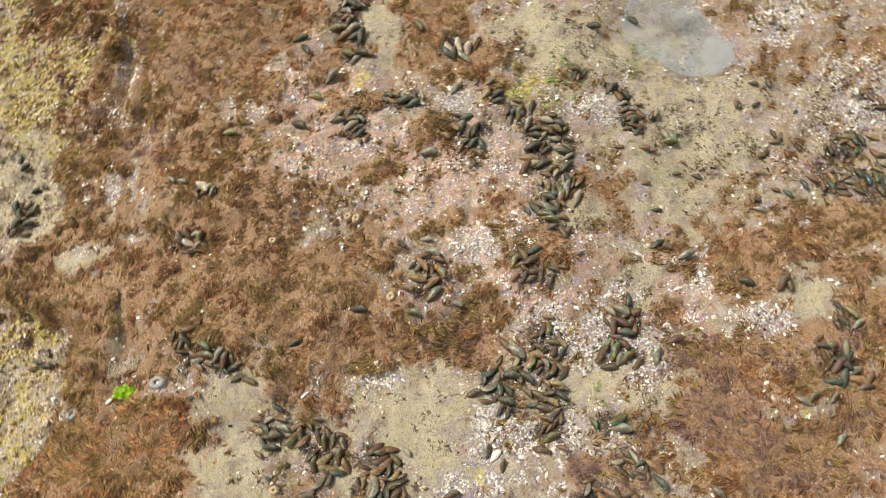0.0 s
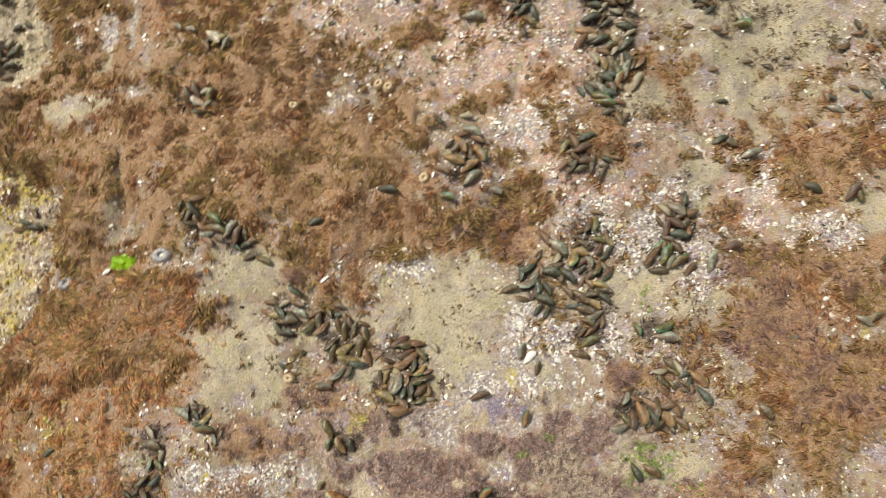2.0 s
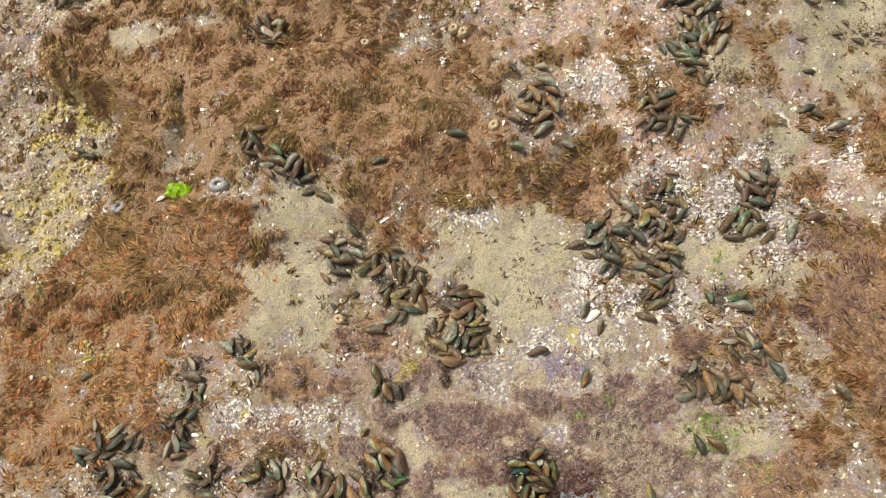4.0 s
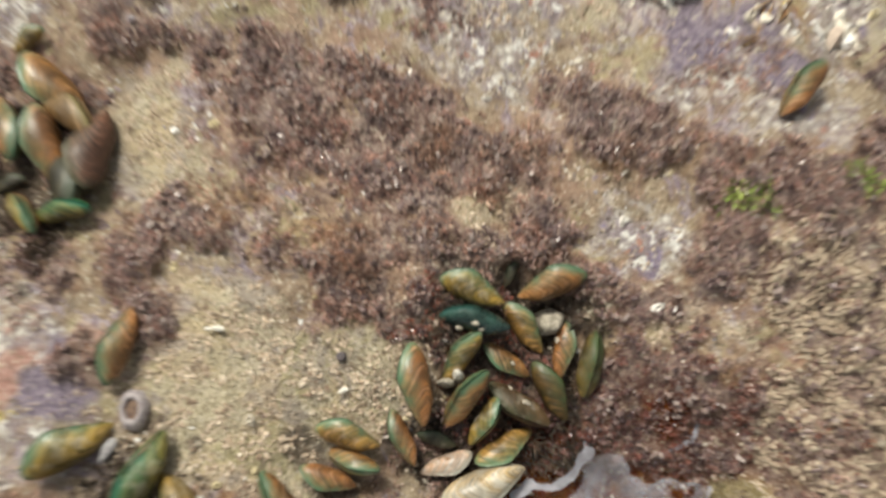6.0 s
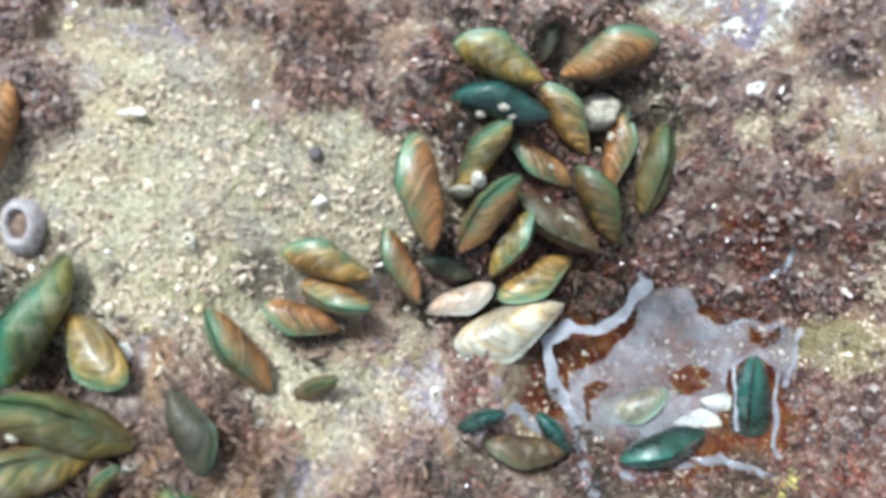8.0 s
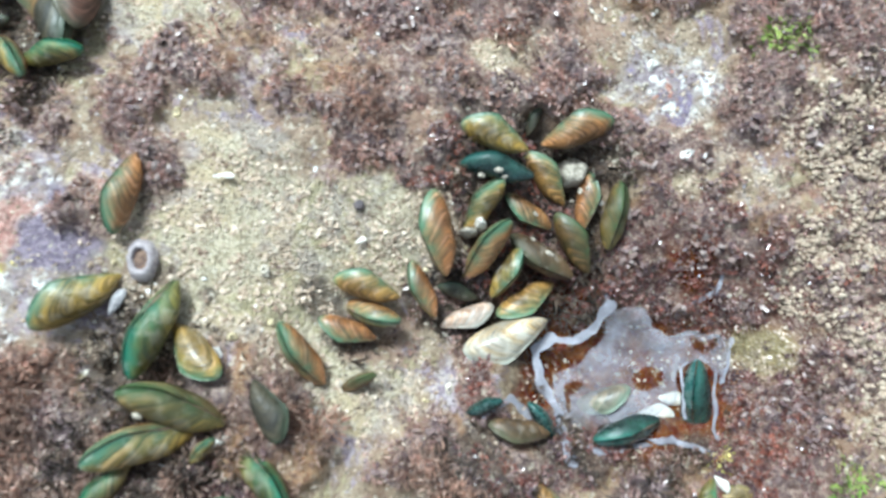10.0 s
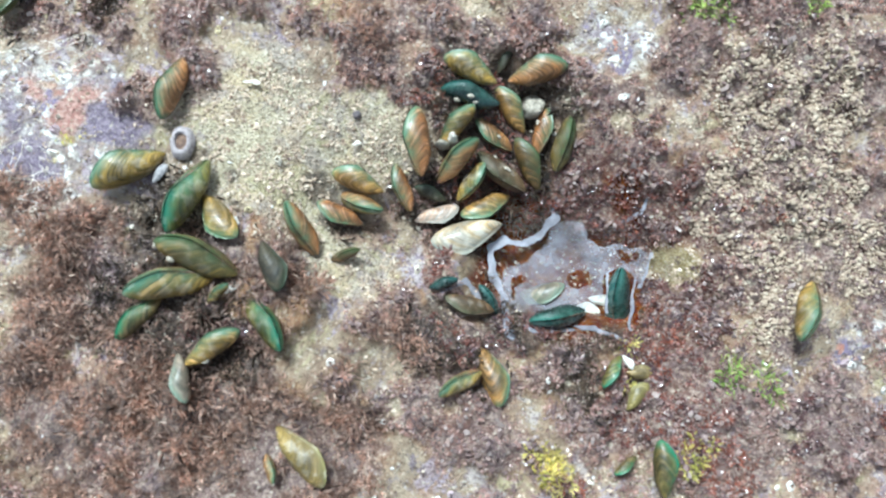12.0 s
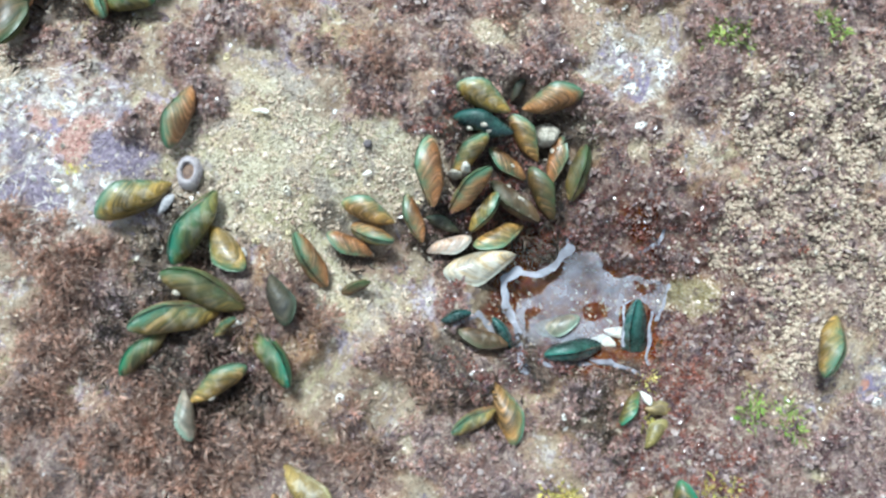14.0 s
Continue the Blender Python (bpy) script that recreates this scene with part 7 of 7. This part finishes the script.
SHEEN_THREADS += [
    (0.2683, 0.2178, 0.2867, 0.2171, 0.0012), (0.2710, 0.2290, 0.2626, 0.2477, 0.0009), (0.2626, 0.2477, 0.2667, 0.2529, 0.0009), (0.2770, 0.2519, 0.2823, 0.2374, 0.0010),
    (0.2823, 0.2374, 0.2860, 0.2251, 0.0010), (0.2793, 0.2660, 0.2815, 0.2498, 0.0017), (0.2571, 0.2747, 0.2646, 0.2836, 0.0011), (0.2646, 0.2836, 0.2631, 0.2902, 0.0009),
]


def within(corners, x, y):
    """Whether x, y lie inside a closed outline."""
    ok = np.zeros(x.shape, bool)
    for (ax, ay), (bx, by) in zip(corners, corners[1:] + corners[:1]):
        ok ^= ((ay > y) != (by > y)) & (x < (bx - ax) * (y - ay) / (by - ay + 1e-12) + ax)
    return ok


def strokes(rows, x, y, ragged):
    """Whether x, y lie within any stroke, with a wavering edge."""
    px, py = x + ragged * rough(x, y, 0.010, 57, 2), y + ragged * rough(x, y, 0.010, 59, 2)
    ok = np.zeros(x.shape, bool)
    for ax, ay, bx, by, r in rows:
        s = np.clip(((px - ax) * (bx - ax) + (py - ay) * (by - ay)) / ((bx - ax) ** 2 + (by - ay) ** 2), 0, 1)
        ok |= np.hypot(px - ax - s * (bx - ax), py - ay - s * (by - ay)) < r * (1 + 0.7 * rough(x, y, 0.008, 63, 2))
    return ok


def sheen_body(x, y):
    """The broad part of the painted sky reflection, with gaps."""
    px, py = x + 0.003 * rough(x, y, 0.008, 57, 2), y + 0.003 * rough(x, y, 0.008, 59, 2)
    ok = within(SHEEN_BODY, px, py)
    for hole in SHEEN_HOLES:
        ok &= ~within(hole, px, py)
    return ok


def film_threads(x, y):
    """The bright threads of painted reflection along its margin."""
    return strokes(SHEEN_THREADS, x, y, 0.003) & ~sheen_body(x, y)


def puddle_inside(x, y):
    return (ground_z(x, y) < PUDDLE_LEVEL + 0.002) & (((x - 0.245) / 0.07) ** 2 + ((y - 0.242) / 0.055) ** 2 < 1)


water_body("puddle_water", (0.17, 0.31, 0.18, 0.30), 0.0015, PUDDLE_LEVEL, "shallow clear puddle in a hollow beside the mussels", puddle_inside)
film = new("water_film", sheet("water_film", (0.18, 0.30, 0.18, 0.30), 0.0004, PUDDLE_LEVEL + 0.0006, sheen_body, SKY_SHEEN))
tagged(film, "lilac-white sky reflection with holes, painted on the puddle", "water film", kind="structure")
film = new("film_threads", sheet("film_threads", (0.18, 0.30, 0.18, 0.30), 0.0004, PUDDLE_LEVEL + 0.0009, film_threads, SHEEN_THREAD))
cling = [v.co for v in film.data.vertices]
lie = ground_z(np.array([c.x for c in cling]), np.array([c.y for c in cling])) + 0.0012
for c, high in zip(cling, lie):
    c.z = max(c.z, high)
tagged(film, "pale painted reflections in threads along the puddle's margin", "water film", kind="structure")
POOL_SHORE = [
    (0.650, 1.465), (0.690, 1.430), (0.718, 1.392), (0.766, 1.338), (0.834, 1.320), (0.909, 1.350), (0.890, 1.400), (0.872, 1.445), (0.855, 1.490), (0.850, 1.550),
    (0.865, 1.620), (0.800, 1.670), (0.715, 1.640), (0.705, 1.560), (0.668, 1.510),
]


def pool_inside(x, y):
    return within(POOL_SHORE, x + 0.02 * rough(x, y, 0.05, 57, 3), y + 0.02 * rough(x, y, 0.05, 59, 3))


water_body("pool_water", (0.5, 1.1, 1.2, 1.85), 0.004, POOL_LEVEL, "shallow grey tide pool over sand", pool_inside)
# the sky's reflection in the pool, added as a pale sheet
film = new("water_film", sheet("water_film", (0.5, 1.1, 1.2, 1.85), 0.004, POOL_LEVEL + 0.001, pool_inside, POOL_SHEEN))
tagged(film, "grey-white sky reflection painted on the tide pool", "water film", kind="structure")

# ---- single shells and scraps ----
sea_lettuce(-0.464, 0.751, 0.024)
ring_shell("limpet", -0.3838, 0.7602, 0.040, 0.030, 10, 0.010, 0.3, GREY_SHELL, WHITE_SHELL, "grey ribbed limpet on the rust-coloured turf", "limpet")
ring_shell("limpet", -0.572, 0.722, 0.034, 0.026, 30, 0.012, 0.28, GREY_SHELL, GREY_SHELL, "dark grey limpet in the crack of the ledge", "limpet")
ring_shell("acorn_barnacle", 0.0355, 0.2057, 0.0185, 0.0130, 115, 0.0045, 0.52, RING_SHELL, BROWN_DEEP, "pale grey oval barnacle with a brown mouth", "barnacle")
shell_lump("encrusted_barnacle", 0.1872, 0.3105, 0.0140, 0.012, 0.018, 20, CREAM_CRUST, "grey encrusted barnacle lump between the mussels", "barnacle", 2.0)
shell_lump("shell_bead", 0.1572, 0.2703, 0.0052, 0.0048, 0.022, 0, WHITE_SHELL, "round white shell bead among the mussels", "shell", 5.0)
shell_lump("shell_bead", 0.1535, 0.2655, 0.0075, 0.0034, 0.016, 20, CREAM_CRUST, "cream worm-tube scrap among the mussels", "shell", 7.0)
open_shell(0.092, 0.1516, 0.010, 60, WHITE_SHELL, "small translucent white shell beside the mussels")
open_shell(0.033, 0.1866, 0.012, 80, GREY_SHELL, "small lilac-grey broken shell on the sand")
open_shell(-0.495, 0.737, 0.018, 30, WHITE_SHELL, "small white shell beside the green weed")
open_shell(-0.525, 0.722, 0.022, 10, WHITE_SHELL, "white shell scrap in the crack of the ledge")
open_shell(0.262, 0.2245, 0.018, 20, WHITE_SHELL, "bleached white shell at the puddle's edge")
for lx, ly, size in ((0.0975, 0.881, 0.024), (0.0193, 1.0686, 0.022), (0.0366, 1.0632, 0.024), (-0.154, 0.5296, 0.022), (-0.1362, 1.0257, 0.020)):
    ring_shell("limpet", lx, ly, size, 0.85 * size, 40 + 300 * lx, 0.38 * size, 0.2, TAN_SHELL, TAN_SHELL, "tan cone-shaped limpet stuck to the rock", "limpet")
open_shell(0.2703, 0.5478, 0.030, 40, WHITE_SHELL, "long white broken shell beside the mussel clump")
shell_lump("pebble", 0.1077, 0.2587, 0.0045, 0.0042, 0.004, 0, STONE, "tiny black pebble on beige sand", "stone", 12.0)
open_shell(0.05, 0.248, 0.0038, 15, WHITE_SHELL, "tiny white shell chip on beige sand")
open_shell(0.2977, 0.2040, 0.016, 20, SHELLS["y"], "tan broken shell in the wet cleft")
open_shell(0.3014, 0.1925, 0.018, 75, SHELLS["y"], "olive-tan shell wedged in the wet cleft")
open_shell(0.2686, 0.2342, 0.014, 10, WHITE_SHELL, "white broken shell at the puddle's rim")
open_shell(0.2895, 0.2064, 0.009, -30, WHITE_SHELL, "white shell scrap in the wet cleft")
open_shell(0.1134, 0.2456, 0.005, 40, WHITE_SHELL, "tiny white shell chip on beige sand")
open_shell(0.0537, 0.2498, 0.006, 10, WHITE_SHELL, "tiny white shell chip on beige sand")
